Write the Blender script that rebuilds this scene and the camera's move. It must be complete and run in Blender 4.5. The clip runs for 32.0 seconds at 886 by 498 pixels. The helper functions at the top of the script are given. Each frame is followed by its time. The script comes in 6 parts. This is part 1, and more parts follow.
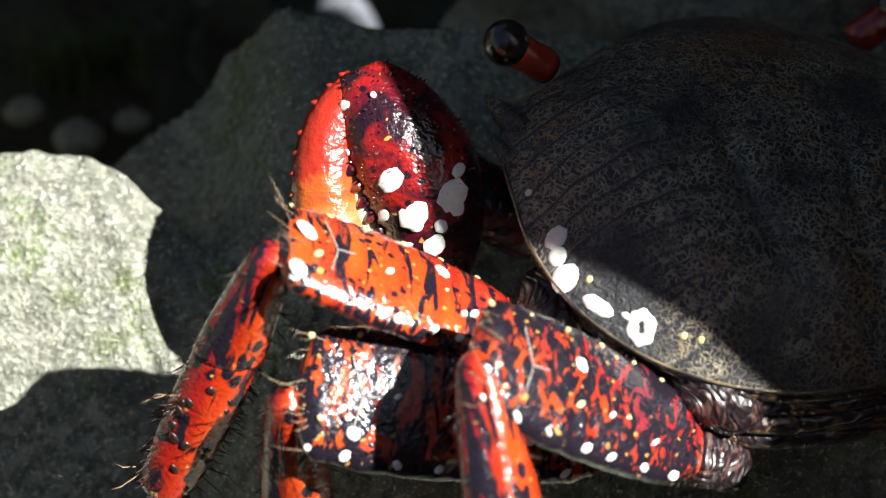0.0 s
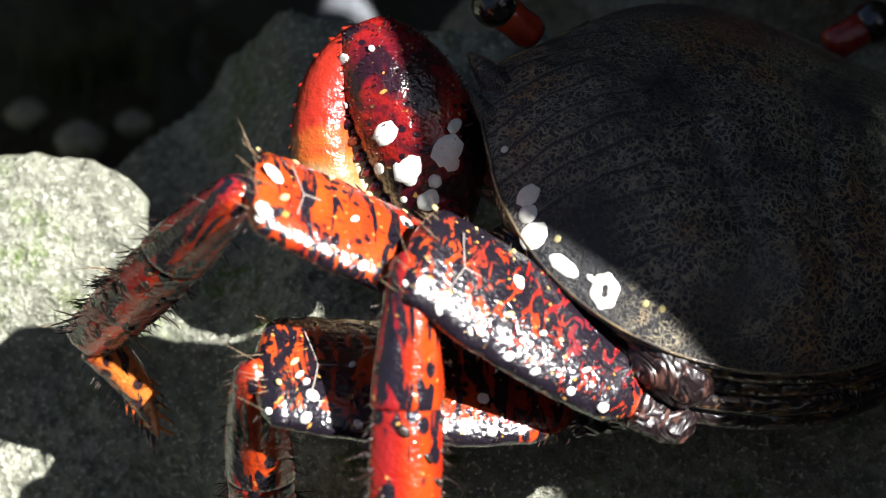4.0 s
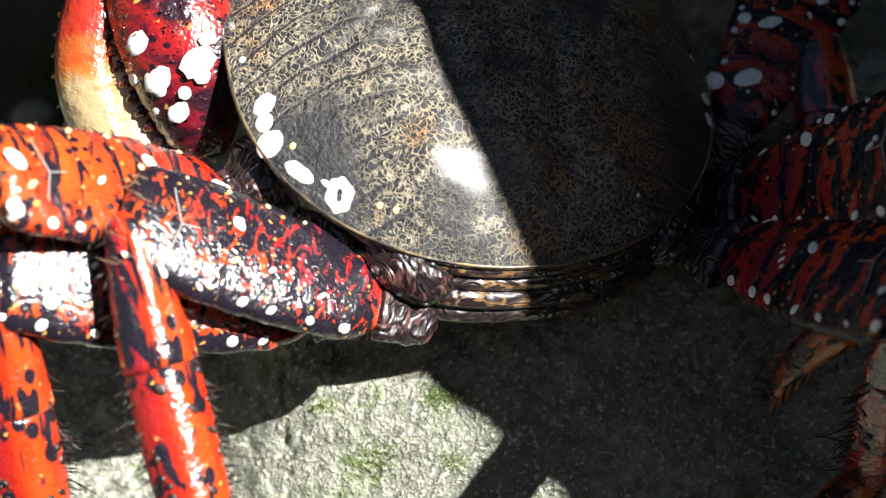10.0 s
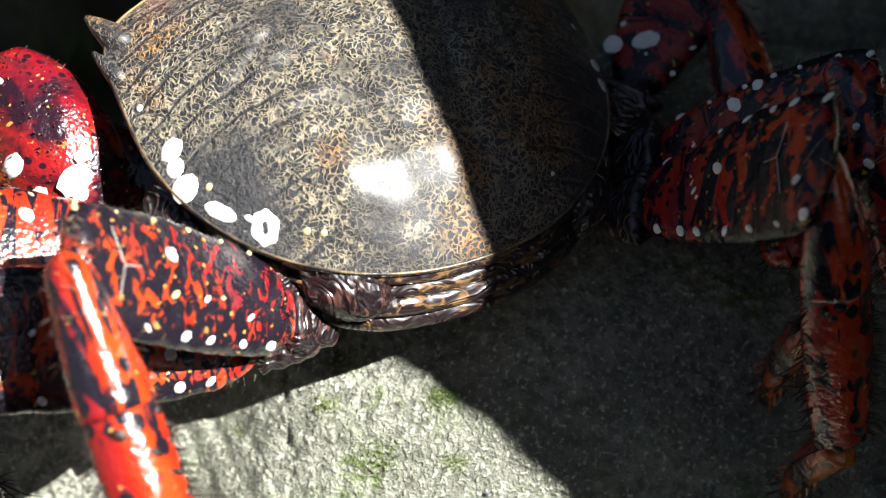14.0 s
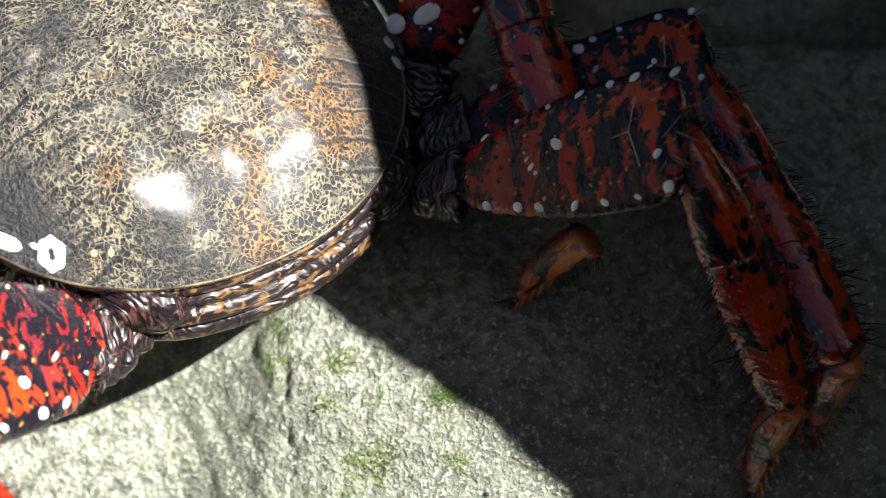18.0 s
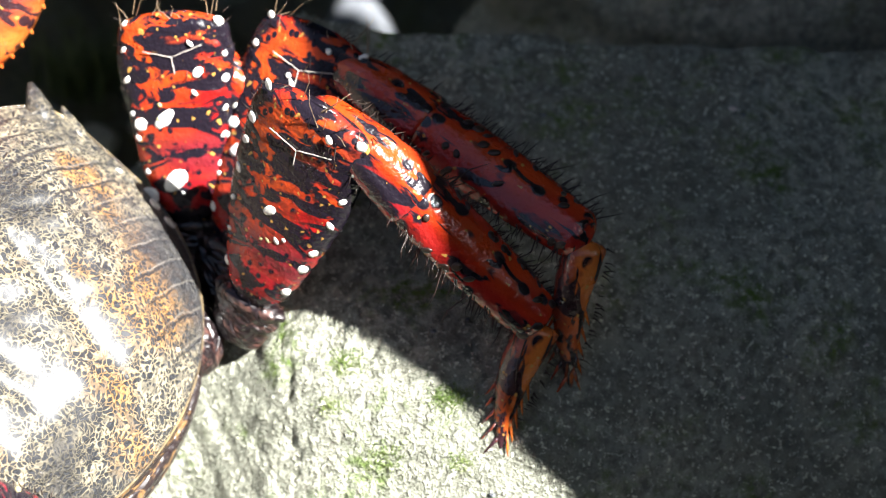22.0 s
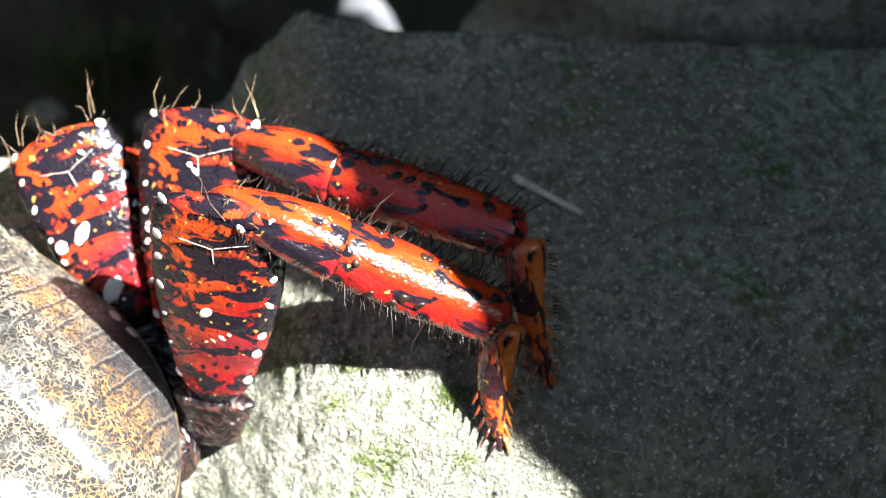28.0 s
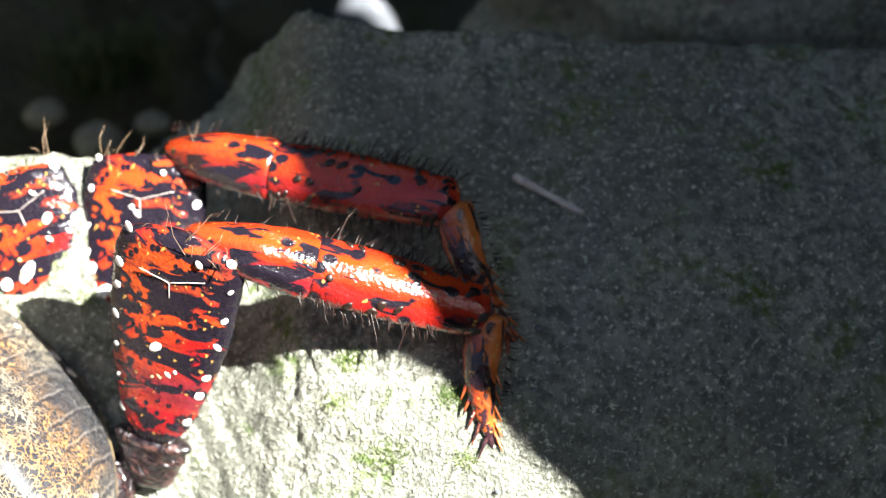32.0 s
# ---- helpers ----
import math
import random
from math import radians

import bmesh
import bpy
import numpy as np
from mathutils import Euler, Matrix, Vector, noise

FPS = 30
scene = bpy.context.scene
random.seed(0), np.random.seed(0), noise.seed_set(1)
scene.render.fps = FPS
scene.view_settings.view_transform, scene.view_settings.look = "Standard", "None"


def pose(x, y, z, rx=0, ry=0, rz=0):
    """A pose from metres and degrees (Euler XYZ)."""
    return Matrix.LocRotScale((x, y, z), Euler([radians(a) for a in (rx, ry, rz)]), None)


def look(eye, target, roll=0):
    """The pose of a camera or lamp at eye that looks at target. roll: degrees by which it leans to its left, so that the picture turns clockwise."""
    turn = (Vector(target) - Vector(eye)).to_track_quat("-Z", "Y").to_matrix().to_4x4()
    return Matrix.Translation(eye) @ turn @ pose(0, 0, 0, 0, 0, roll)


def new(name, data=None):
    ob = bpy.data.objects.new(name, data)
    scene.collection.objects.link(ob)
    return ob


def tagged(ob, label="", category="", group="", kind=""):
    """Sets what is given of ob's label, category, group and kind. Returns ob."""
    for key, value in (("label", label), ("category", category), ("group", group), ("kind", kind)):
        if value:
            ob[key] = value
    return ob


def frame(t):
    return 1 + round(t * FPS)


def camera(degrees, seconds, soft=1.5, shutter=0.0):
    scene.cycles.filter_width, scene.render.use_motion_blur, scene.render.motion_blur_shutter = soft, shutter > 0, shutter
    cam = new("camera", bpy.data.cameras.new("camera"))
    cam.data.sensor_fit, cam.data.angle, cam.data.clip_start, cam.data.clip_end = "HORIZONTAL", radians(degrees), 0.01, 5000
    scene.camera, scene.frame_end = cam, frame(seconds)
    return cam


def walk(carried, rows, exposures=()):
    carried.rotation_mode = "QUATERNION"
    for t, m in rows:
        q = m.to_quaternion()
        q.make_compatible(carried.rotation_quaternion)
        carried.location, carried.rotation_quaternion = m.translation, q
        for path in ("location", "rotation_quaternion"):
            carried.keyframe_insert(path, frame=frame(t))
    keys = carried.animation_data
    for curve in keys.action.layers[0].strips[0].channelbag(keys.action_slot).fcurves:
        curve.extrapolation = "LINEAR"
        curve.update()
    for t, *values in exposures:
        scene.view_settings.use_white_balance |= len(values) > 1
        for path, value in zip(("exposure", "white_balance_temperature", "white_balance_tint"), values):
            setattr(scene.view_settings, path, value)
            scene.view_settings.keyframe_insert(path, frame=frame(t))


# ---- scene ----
cam = camera(30, 32.0, soft=1.1)
EYE = Vector((0.0, -0.1543, 0.1839))


def turned(dx, dy):
    """The camera's pose, turned a little from its middle aim, as the hand that holds it sways."""
    aim = look(EYE, (0.0, 0.0, 0.0))
    return aim @ Euler((math.atan(dy / 2926.0), math.atan(dx / 2926.0), 0.0)).to_matrix().to_4x4()


walk(cam, [
    (0.0, turned(-18, -8)), (0.5, turned(-17, -4)), (1.0, turned(-24, -13)), (1.5, turned(-21, -7)), (2.0, turned(-15, -5)),
    (2.5, turned(-15, -5)), (4.5, turned(-14, -4)), (5.0, turned(-12, -4)), (6.0, turned(-10, -2)), (7.0, turned(-9, -3)),
    (8.0, turned(-10, -3)), (9.0, turned(-7, 0)), (10.0, turned(-4, -1)), (11.0, turned(-2, 0)), (13.0, turned(0, 0)),
    (17.0, turned(0, -2)), (19.0, turned(4, 0)), (20.0, turned(7, 1)), (23.0, turned(9, 1)), (24.0, turned(15, -1)),
    (25.0, turned(14, 2)), (27.5, turned(16, -3)), (28.0, turned(17, -3)), (30.0, turned(18, 0)), (32.0, turned(17, -4))],
    exposures=[(0.0, 1.59), (7.0, 1.59), (9.0, 1.66), (18.0, 1.66), (19.0, 1.69), (20.0, 1.86), (21.0, 2.09), (22.0, 2.34), (24.0, 2.52), (32.0, 2.56)])
cam.data.dof.use_dof = True
cam.data.dof.focus_distance = 0.232
cam.data.dof.aperture_fstop = 16.5

# ---- light: a clear sky and a low sun from the right, over the camera's shoulder ----
SUN = Vector((0.617, -0.182, 0.766)).normalized()
world = bpy.data.worlds.new("sky")
scene.world = world
world.use_nodes = True
sky = world.node_tree.nodes.new("ShaderNodeTexSky")
sky.sky_type, sky.sun_disc = "NISHITA", False
sky.sun_elevation, sky.sun_rotation = math.asin(SUN.z), math.atan2(SUN.x, SUN.y)
world.node_tree.nodes["Background"].inputs["Strength"].default_value = 0.0232
world.node_tree.links.new(sky.outputs[0], world.node_tree.nodes["Background"].inputs["Color"])
lamp = bpy.data.lights.new("sun", "SUN")
lamp.energy, lamp.angle, lamp.color = 5.0, radians(0.53), (1.0, 0.98, 0.95)
sun = new("sun", lamp)
sun.matrix_world = look(SUN, (0, 0, 0))


# ---- materials ----
def material(name, rough=0.5, spec=0.5, coat=0.0):
    m = bpy.data.materials.new(name)
    m.use_nodes = True
    b = m.node_tree.nodes["Principled BSDF"]
    b.inputs["Roughness"].default_value = rough
    b.inputs["Specular IOR Level"].default_value = spec
    b.inputs["Coat Weight"].default_value = coat
    b.inputs["Coat Roughness"].default_value = 0.16
    return m, m.node_tree, b


def node(tree, kind, **sets):
    n = tree.nodes.new(kind)
    for k, v in sets.items():
        n.inputs[k.replace("_", " ")].default_value = v
    return n


def coords(tree, scale=(1, 1, 1), kind="Object"):
    tc, mp = tree.nodes.new("ShaderNodeTexCoord"), tree.nodes.new("ShaderNodeMapping")
    mp.inputs["Scale"].default_value = scale
    tree.links.new(tc.outputs[kind], mp.inputs[0])
    return mp.outputs[0]


def noise_tex(tree, vec, scale, detail=3.0, rough=0.55, distort=0.0):
    n = node(tree, "ShaderNodeTexNoise", Scale=scale, Detail=detail, Roughness=rough, Distortion=distort)
    tree.links.new(vec, n.inputs["Vector"])
    return n.outputs["Fac"]


def ramp(tree, fac, stops):
    r = tree.nodes.new("ShaderNodeValToRGB")
    e = r.color_ramp.elements
    while len(e) < len(stops):
        e.new(0.5)
    for el, (p, c) in zip(e, stops):
        el.position, el.color = p, (*c, 1) if len(c) == 3 else c
    tree.links.new(fac, r.inputs[0])
    return r.outputs[0]


def mix(tree, fac, a, b, how="MIX"):
    n = tree.nodes.new("ShaderNodeMix")
    n.data_type, n.blend_type = "RGBA", how
    for sock, v in ((n.inputs[0], fac), (n.inputs[6], a), (n.inputs[7], b)):
        if isinstance(v, (int, float)):
            sock.default_value = v
        elif isinstance(v, tuple):
            sock.default_value = (*v, 1)
        else:
            tree.links.new(v, sock)
    return n.outputs[2]


def sums(tree, how, a, b):
    n = tree.nodes.new("ShaderNodeMath")
    n.operation = how
    for sock, v in zip(n.inputs, (a, b)):
        if isinstance(v, (int, float)):
            sock.default_value = v
        else:
            tree.links.new(v, sock)
    return n.outputs[0]


def bump(tree, b, height, dist, strength=0.6, wet=True):
    n = node(tree, "ShaderNodeBump", Strength=strength, Distance=dist)
    tree.links.new(height, n.inputs["Height"])
    tree.links.new(n.outputs[0], b.inputs["Normal"])
    if wet:
        tree.links.new(n.outputs[0], b.inputs["Coat Normal"])


GREY = lambda v: (v, v, v)


def rock_material(name, light, dark, moss):
    m, t, b = material(name, 0.75, 0.4)
    v = coords(t)
    big = noise_tex(t, v, 35, 4)
    fine = noise_tex(t, v, 420, 5, 0.7)
    speck = noise_tex(t, v, 1100, 3, 0.7)
    base = mix(t, ramp(t, big, [(0.35, GREY(0)), (0.65, GREY(1))]), dark, light)
    base = mix(t, ramp(t, fine, [(0.40, GREY(1)), (0.58, GREY(0))]), base, tuple(c * 0.72 for c in dark))
    base = mix(t, ramp(t, speck, [(0.56, GREY(0)), (0.67, GREY(1))]), base, tuple(min(1, c * 1.6) for c in light))
    if moss:
        where = sums(t, "MULTIPLY", ramp(t, noise_tex(t, v, 70, 4, 0.65), [(0.52, GREY(0)), (0.66, GREY(1))]),
                     ramp(t, noise_tex(t, v, 600, 3, 0.7), [(0.4, GREY(0)), (0.6, GREY(1))]))
        base = mix(t, where, base, moss)
    t.links.new(base, b.inputs["Base Color"])
    h = sums(t, "ADD", sums(t, "MULTIPLY", fine, 1.0), sums(t, "MULTIPLY", speck, 0.9))
    bump(t, b, h, 0.0021, 0.95)
    return m


def shell_material(name, red, orange, dark, amount, squeeze=(1, 1, 1), purple=(0.12, 0.01, 0.03), margin=0.0, scale=260, folds=1.0, edge=0.03, coat=1.0, pit=620.0, most=0.40):
    """Glossy leg shell: orange to red, with dark bars and blotches, and a dark border beyond the half-breadth margin (mm)."""
    m, t, b = material(name, 0.26, 0.35 * coat, coat)
    b.inputs["Coat Roughness"].default_value = 0.15
    v = coords(t, squeeze)
    own = coords(t)
    body = mix(t, ramp(t, noise_tex(t, v, 90, 3), [(0.4, GREY(0)), (0.62, GREY(1))]), orange, red)
    body = mix(t, ramp(t, noise_tex(t, v, 60, 2), [(0.5, GREY(0)), (0.72, GREY(0.8))]), body, purple)
    blot = noise_tex(t, v, scale, 3.5, 0.5, 0.9)
    if margin:
        xyz = t.nodes.new("ShaderNodeSeparateXYZ")
        t.links.new(own, xyz.inputs[0])
        off = sums(t, "SUBTRACT", sums(t, "ABSOLUTE", xyz.outputs[1], 0), margin * 0.001)
        blot = sums(t, "ADD", blot, sums(t, "MULTIPLY", sums(t, "MAXIMUM", off, 0.0), 90.0))
    mask = ramp(t, blot, [(amount - edge * 0.5, GREY(0)), (amount + edge, GREY(1))])
    col = mix(t, mask, body, mix(t, noise_tex(t, v, 150, 2), dark, tuple(c * 1.3 for c in dark)))
    yel = ramp(t, noise_tex(t, own, 760, 1, 0.5), [(0.69, GREY(0)), (0.73, GREY(1))])
    col = mix(t, yel, col, (0.46, 0.25, 0.06))
    grain = noise_tex(t, own, 1500, 2, 0.5)
    scaly = node(t, "ShaderNodeTexVoronoi", Scale=430.0, Randomness=0.85)
    t.links.new(coords(t, (1.25, 0.6, 0.7)), scaly.inputs["Vector"])
    rugae = sums(t, "SUBTRACT", 1.0, scaly.outputs["Distance"])
    dots = node(t, "ShaderNodeTexVoronoi", Scale=850.0)
    t.links.new(own, dots.inputs["Vector"])
    knobs = sums(t, "MULTIPLY", ramp(t, dots.outputs["Distance"], [(0.0, GREY(1)), (0.3, GREY(0))]),
                 ramp(t, noise_tex(t, own, 330, 2), [(0.5, GREY(0)), (0.6, GREY(1))]))
    pits = node(t, "ShaderNodeTexVoronoi", Scale=pit)
    t.links.new(coords(t, (0.8, 1, 1)), pits.inputs["Vector"])
    pits = sums(t, "MULTIPLY", ramp(t, pits.outputs["Distance"], [(0.26, GREY(1)), (0.36, GREY(0))]),
                ramp(t, noise_tex(t, own, 210, 2), [(most, GREY(0)), (most + 0.08, GREY(1))]))
    t.links.new(mix(t, pits, col, dark), b.inputs["Base Color"])
    t.links.new(ramp(t, noise_tex(t, own, 240, 3), [(0.35, GREY(0.16)), (0.7, GREY(0.34))]), b.inputs["Roughness"])
    relief = sums(t, "ADD", sums(t, "ADD", sums(t, "MULTIPLY", grain, 0.32), sums(t, "MULTIPLY", rugae, folds * 0.6)), sums(t, "MULTIPLY", knobs, 0.08))
    bump(t, b, relief, 0.0008, 0.75)
    return m


def carapace_material():
    m, t, b = material("carapace_shell", 0.5, 0.5, 0.7)
    b.inputs["Coat Roughness"].default_value = 0.42
    v = coords(t)
    wob = t.nodes.new("ShaderNodeVectorMath")
    wob.operation = "ADD"
    nz = node(t, "ShaderNodeTexNoise", Scale=420.0, Detail=2.0)
    t.links.new(v, nz.inputs["Vector"])
    sc = t.nodes.new("ShaderNodeVectorMath")
    sc.operation = "SCALE"
    sc.inputs["Scale"].default_value = 0.0036
    t.links.new(nz.outputs["Color"], sc.inputs[0])
    t.links.new(v, wob.inputs[0])
    t.links.new(sc.outputs[0], wob.inputs[1])
    cells = node(t, "ShaderNodeTexVoronoi", Scale=1080.0)
    cells.feature = "DISTANCE_TO_EDGE"
    t.links.new(wob.outputs[0], cells.inputs["Vector"])
    n = noise_tex(t, v, 420, 2, 0.5, 0.6)
    lines = ramp(t, sums(t, "ADD", cells.outputs["Distance"], sums(t, "MULTIPLY", sums(t, "SUBTRACT", n, 0.5), 0.5)), [(0.03, GREY(1)), (0.19, GREY(0))])
    lines = sums(t, "MULTIPLY", lines, ramp(t, n, [(0.36, GREY(0.35)), (0.46, GREY(1))]))
    zone = ramp(t, noise_tex(t, v, 75, 3), [(0.34, GREY(0.2)), (0.54, GREY(1))])
    tan = mix(t, ramp(t, noise_tex(t, v, 60, 2), [(0.53, GREY(0)), (0.66, GREY(1))]), (0.35, 0.30, 0.20), (0.38, 0.20, 0.065))
    base = mix(t, noise_tex(t, v, 60, 3), (0.007, 0.008, 0.011), (0.018, 0.020, 0.026))
    xyz = t.nodes.new("ShaderNodeSeparateXYZ")
    t.links.new(v, xyz.inputs[0])
    ax = sums(t, "SUBTRACT", sums(t, "ABSOLUTE", sums(t, "SUBTRACT", xyz.outputs[0], 0.002), 0), 0.02)
    smooth = sums(t, "MULTIPLY", ramp(t, sums(t, "MULTIPLY", ax, 100.0), [(0.0, GREY(0)), (0.5, GREY(1))]),
                  ramp(t, sums(t, "ADD", sums(t, "MULTIPLY", xyz.outputs[1], -60.0), 0.0), [(0.15, GREY(0)), (0.6, GREY(0.9))]))
    lines = sums(t, "MULTIPLY", lines, sums(t, "SUBTRACT", 1.0, smooth))
    col = mix(t, sums(t, "MULTIPLY", lines, zone), base, tan)
    row = sums(t, "ADD", sums(t, "ADD", xyz.outputs[1], sums(t, "MULTIPLY", ax, 0.10)), sums(t, "MULTIPLY", sums(t, "MULTIPLY", ax, ax), 16.0))
    row = sums(t, "ADD", row, sums(t, "MULTIPLY", noise_tex(t, v, 120, 2), 0.0026))
    f = sums(t, "FRACT", sums(t, "DIVIDE", row, 0.0041), 0)
    side = ramp(t, sums(t, "ADD", sums(t, "MULTIPLY", ax, 50.0), 0.6), [(0.25, GREY(0)), (0.6, GREY(1))])
    groove = ramp(t, f, [(0.0, GREY(1)), (0.07, GREY(0.9)), (0.13, GREY(0)), (0.95, GREY(0)), (1.0, GREY(0.6))])
    groove = sums(t, "MULTIPLY", groove, ramp(t, noise_tex(t, v, 130, 3), [(0.36, GREY(0.45)), (0.5, GREY(1))]))
    col = mix(t, sums(t, "MULTIPLY", groove, side), col, (0.010, 0.010, 0.013))
    lip = ramp(t, f, [(0.12, GREY(0)), (0.16, GREY(0.8)), (0.21, GREY(0))])
    side = sums(t, "MULTIPLY", side, ramp(t, noise_tex(t, v, 110, 2), [(0.42, GREY(0)), (0.58, GREY(1))]))
    col = mix(t, sums(t, "MULTIPLY", lip, side), col, (0.22, 0.20, 0.17))
    dust = ramp(t, noise_tex(t, v, 1100, 4, 0.75), [(0.62, GREY(0)), (0.69, GREY(0.5))])
    col = mix(t, dust, col, (0.25, 0.24, 0.23))
    t.links.new(col, b.inputs["Base Color"])
    t.links.new(ramp(t, noise_tex(t, v, 700, 3), [(0.3, GREY(0.36)), (0.7, GREY(0.58))]), b.inputs["Roughness"])
    relief = sums(t, "ADD", noise_tex(t, v, 1500, 4, 0.65), sums(t, "ADD", sums(t, "MULTIPLY", n, 1.3), sums(t, "MULTIPLY", lines, 0.35)))
    bump(t, b, relief, 0.0011, 0.75, False)
    return m


def plain(name, color, rough=0.4, coat=0.0, color2=None, scale=300):
    m, t, b = material(name, rough, 0.5, coat)
    v = coords(t)
    c2 = color2 or tuple(c * 0.6 for c in color)
    t.links.new(mix(t, ramp(t, noise_tex(t, v, scale, 4), [(0.35, GREY(0)), (0.65, GREY(1))]), c2, color), b.inputs["Base Color"])
    bump(t, b, noise_tex(t, v, 1200, 3), 0.0003, 0.4)
    return m


def striped(name, a, b_, scale, axis=(1, 1, 1), depth=0.0005):
    m, t, b = material(name, 0.4, 0.5, 0.6)
    b.inputs["Coat Roughness"].default_value = 0.1
    v = coords(t, axis)
    n = noise_tex(t, v, scale, 3, 0.5, 0.8)
    swirl = noise_tex(t, coords(t), scale * 0.55, 1, 0.4, 1.6)
    lines = ramp(t, n, [(0.50, a), (0.53, tuple(c * 1.4 for c in a)), (0.548, b_), (0.566, a)])
    t.links.new(mix(t, ramp(t, noise_tex(t, v, scale * 2.2, 2), [(0.58, GREY(0)), (0.64, GREY(0.8))]), lines, b_), b.inputs["Base Color"])
    ply = sums(t, "PINGPONG", sums(t, "MULTIPLY", swirl, 7.0), 0.5)
    bump(t, b, sums(t, "ADD", n, sums(t, "MULTIPLY", ply, 0.7)), depth, 0.8)
    return m


ROCK = rock_material("rock_face", (0.53, 0.54, 0.435), (0.26, 0.268, 0.21), (0.13, 0.20, 0.035))
# FAR_ROCK: the rock in darker tones, with the gap's shade put into the colour.
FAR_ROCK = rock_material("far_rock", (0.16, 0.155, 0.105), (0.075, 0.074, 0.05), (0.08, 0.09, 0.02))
BROWN_ROCK = rock_material("brown_rock", (0.56, 0.53, 0.42), (0.34, 0.33, 0.26), (0.16, 0.18, 0.06))
PALE_ROCK = rock_material("pale_rock", (0.27, 0.29, 0.32), (0.20, 0.215, 0.24), None)
CARAPACE = carapace_material()
BACK_SHELL = shell_material("hind_leg_shell", (0.27, 0.012, 0.008), (0.42, 0.055, 0.010), (0.010, 0.0075, 0.012), 0.435, (1.3, 0.7, 1), margin=5.9, scale=470, folds=0.14)
RIGHT_SHELL = shell_material("far_leg_shell", (0.30, 0.010, 0.009), (0.46, 0.062, 0.010), (0.010, 0.0075, 0.012), 0.475, (1.3, 0.65, 1), (0.12, 0.008, 0.025), margin=7.4, scale=260, folds=0.45, coat=0.4)
MID_SHELL = shell_material("leg_shell", (0.33, 0.016, 0.008), (0.48, 0.065, 0.010), (0.010, 0.0075, 0.012), 0.475, (1.5, 0.5, 1), margin=6.6, scale=310, folds=0.14)
FRONT_SHELL = shell_material("front_leg_shell", (0.36, 0.018, 0.008), (0.50, 0.07, 0.010), (0.010, 0.0075, 0.012), 0.54, (1.7, 0.4, 1), (0.25, 0.012, 0.012), margin=6.6, scale=300, folds=0.14)
WRIST_SHELL = shell_material("wrist_shell", (0.33, 0.013, 0.006), (0.45, 0.048, 0.007), (0.010, 0.0075, 0.012), 0.54, (0.35, 1.5, 1), folds=0.2, pit=330.0)
SHANK_SHELL = shell_material("shank_shell", (0.34, 0.013, 0.006), (0.47, 0.045, 0.006), (0.010, 0.0075, 0.012), 0.61, (0.42, 1.5, 1), (0.2, 0.01, 0.012), folds=0.25, pit=330.0, most=0.30)
TOE_SHELL = shell_material("toe_shell", (0.46, 0.07, 0.012), (0.58, 0.17, 0.03), (0.03, 0.012, 0.015), 0.58, (0.6, 1.6, 1), folds=0.25, pit=330.0)
CLAW_SHELL = shell_material("claw_shell", (0.19, 0.004, 0.009), (0.32, 0.014, 0.007), (0.016, 0.004, 0.008), 0.485, (0.7, 0.9, 1), (0.09, 0.005, 0.02), scale=190, folds=0.5, edge=0.11)
DARK_SHELL = shell_material("arm_shell", (0.10, 0.012, 0.012), (0.16, 0.03, 0.012), (0.015, 0.008, 0.01), 0.52)
JOINT = striped("joint_skin", (0.010, 0.005, 0.006), (0.10, 0.045, 0.035), 260, (1.4, 0.5, 0.7), 0.0008)
CREAM = plain("cream_shell", (0.70, 0.62, 0.45), 0.45, 0.2, (0.62, 0.40, 0.20), 120)


def finger_material():
    m, t, b = material("finger_shell", 0.3, 0.5, 0.3)
    own = coords(t)
    xyz = t.nodes.new("ShaderNodeSeparateXYZ")
    t.links.new(own, xyz.inputs[0])
    f = sums(t, "ADD", sums(t, "MULTIPLY", xyz.outputs[1], 55.0), sums(t, "MULTIPLY", noise_tex(t, coords(t, (0.4, 1.6, 1)), 200, 3), 1.0))
    t.links.new(ramp(t, f, [(0.0, (0.34, 0.25, 0.13)), (0.12, (0.36, 0.17, 0.06)), (0.26, (0.45, 0.10, 0.016)), (0.6, (0.34, 0.022, 0.010))]), b.inputs["Base Color"])
    bump(t, b, noise_tex(t, own, 300, 4), 0.0012, 0.6)
    return m


FINGER = finger_material()
WHITE = plain("white_mark", (0.88, 0.88, 0.84), 0.4, 0.2, (0.75, 0.74, 0.66), 600)
SEAM = plain("seam_line", (0.50, 0.44, 0.40), 0.4)
MOSS = plain("moss_green", (0.10, 0.16, 0.025), 0.7, 0.0, (0.16, 0.20, 0.05), 200)
YELLOW = plain("pale_yellow_mark", (0.72, 0.62, 0.28), 0.4, 0.2)
FLANK = striped("flank_shell", (0.016, 0.009, 0.010), (0.22, 0.12, 0.045), 240, (0.4, 0.9, 1.2))
RIM = plain("shell_border", (0.26, 0.19, 0.09), 0.3, 0.5, (0.03, 0.022, 0.02), 160)
EYE_DARK = plain("eye_surface", (0.030, 0.018, 0.014), 0.08, 1.0)
STALK = plain("eye_stalk", (0.50, 0.05, 0.012), 0.2, 0.6, (0.25, 0.012, 0.01), 150)
HAIR = plain("bristle", (0.025, 0.012, 0.008), 0.4)
PALE_HAIR = plain("pale_bristle", (0.30, 0.21, 0.13), 0.35)
TWIG = plain("dry_twig", (0.80, 0.72, 0.64), 0.8, 0.0, (0.55, 0.48, 0.42), 500)
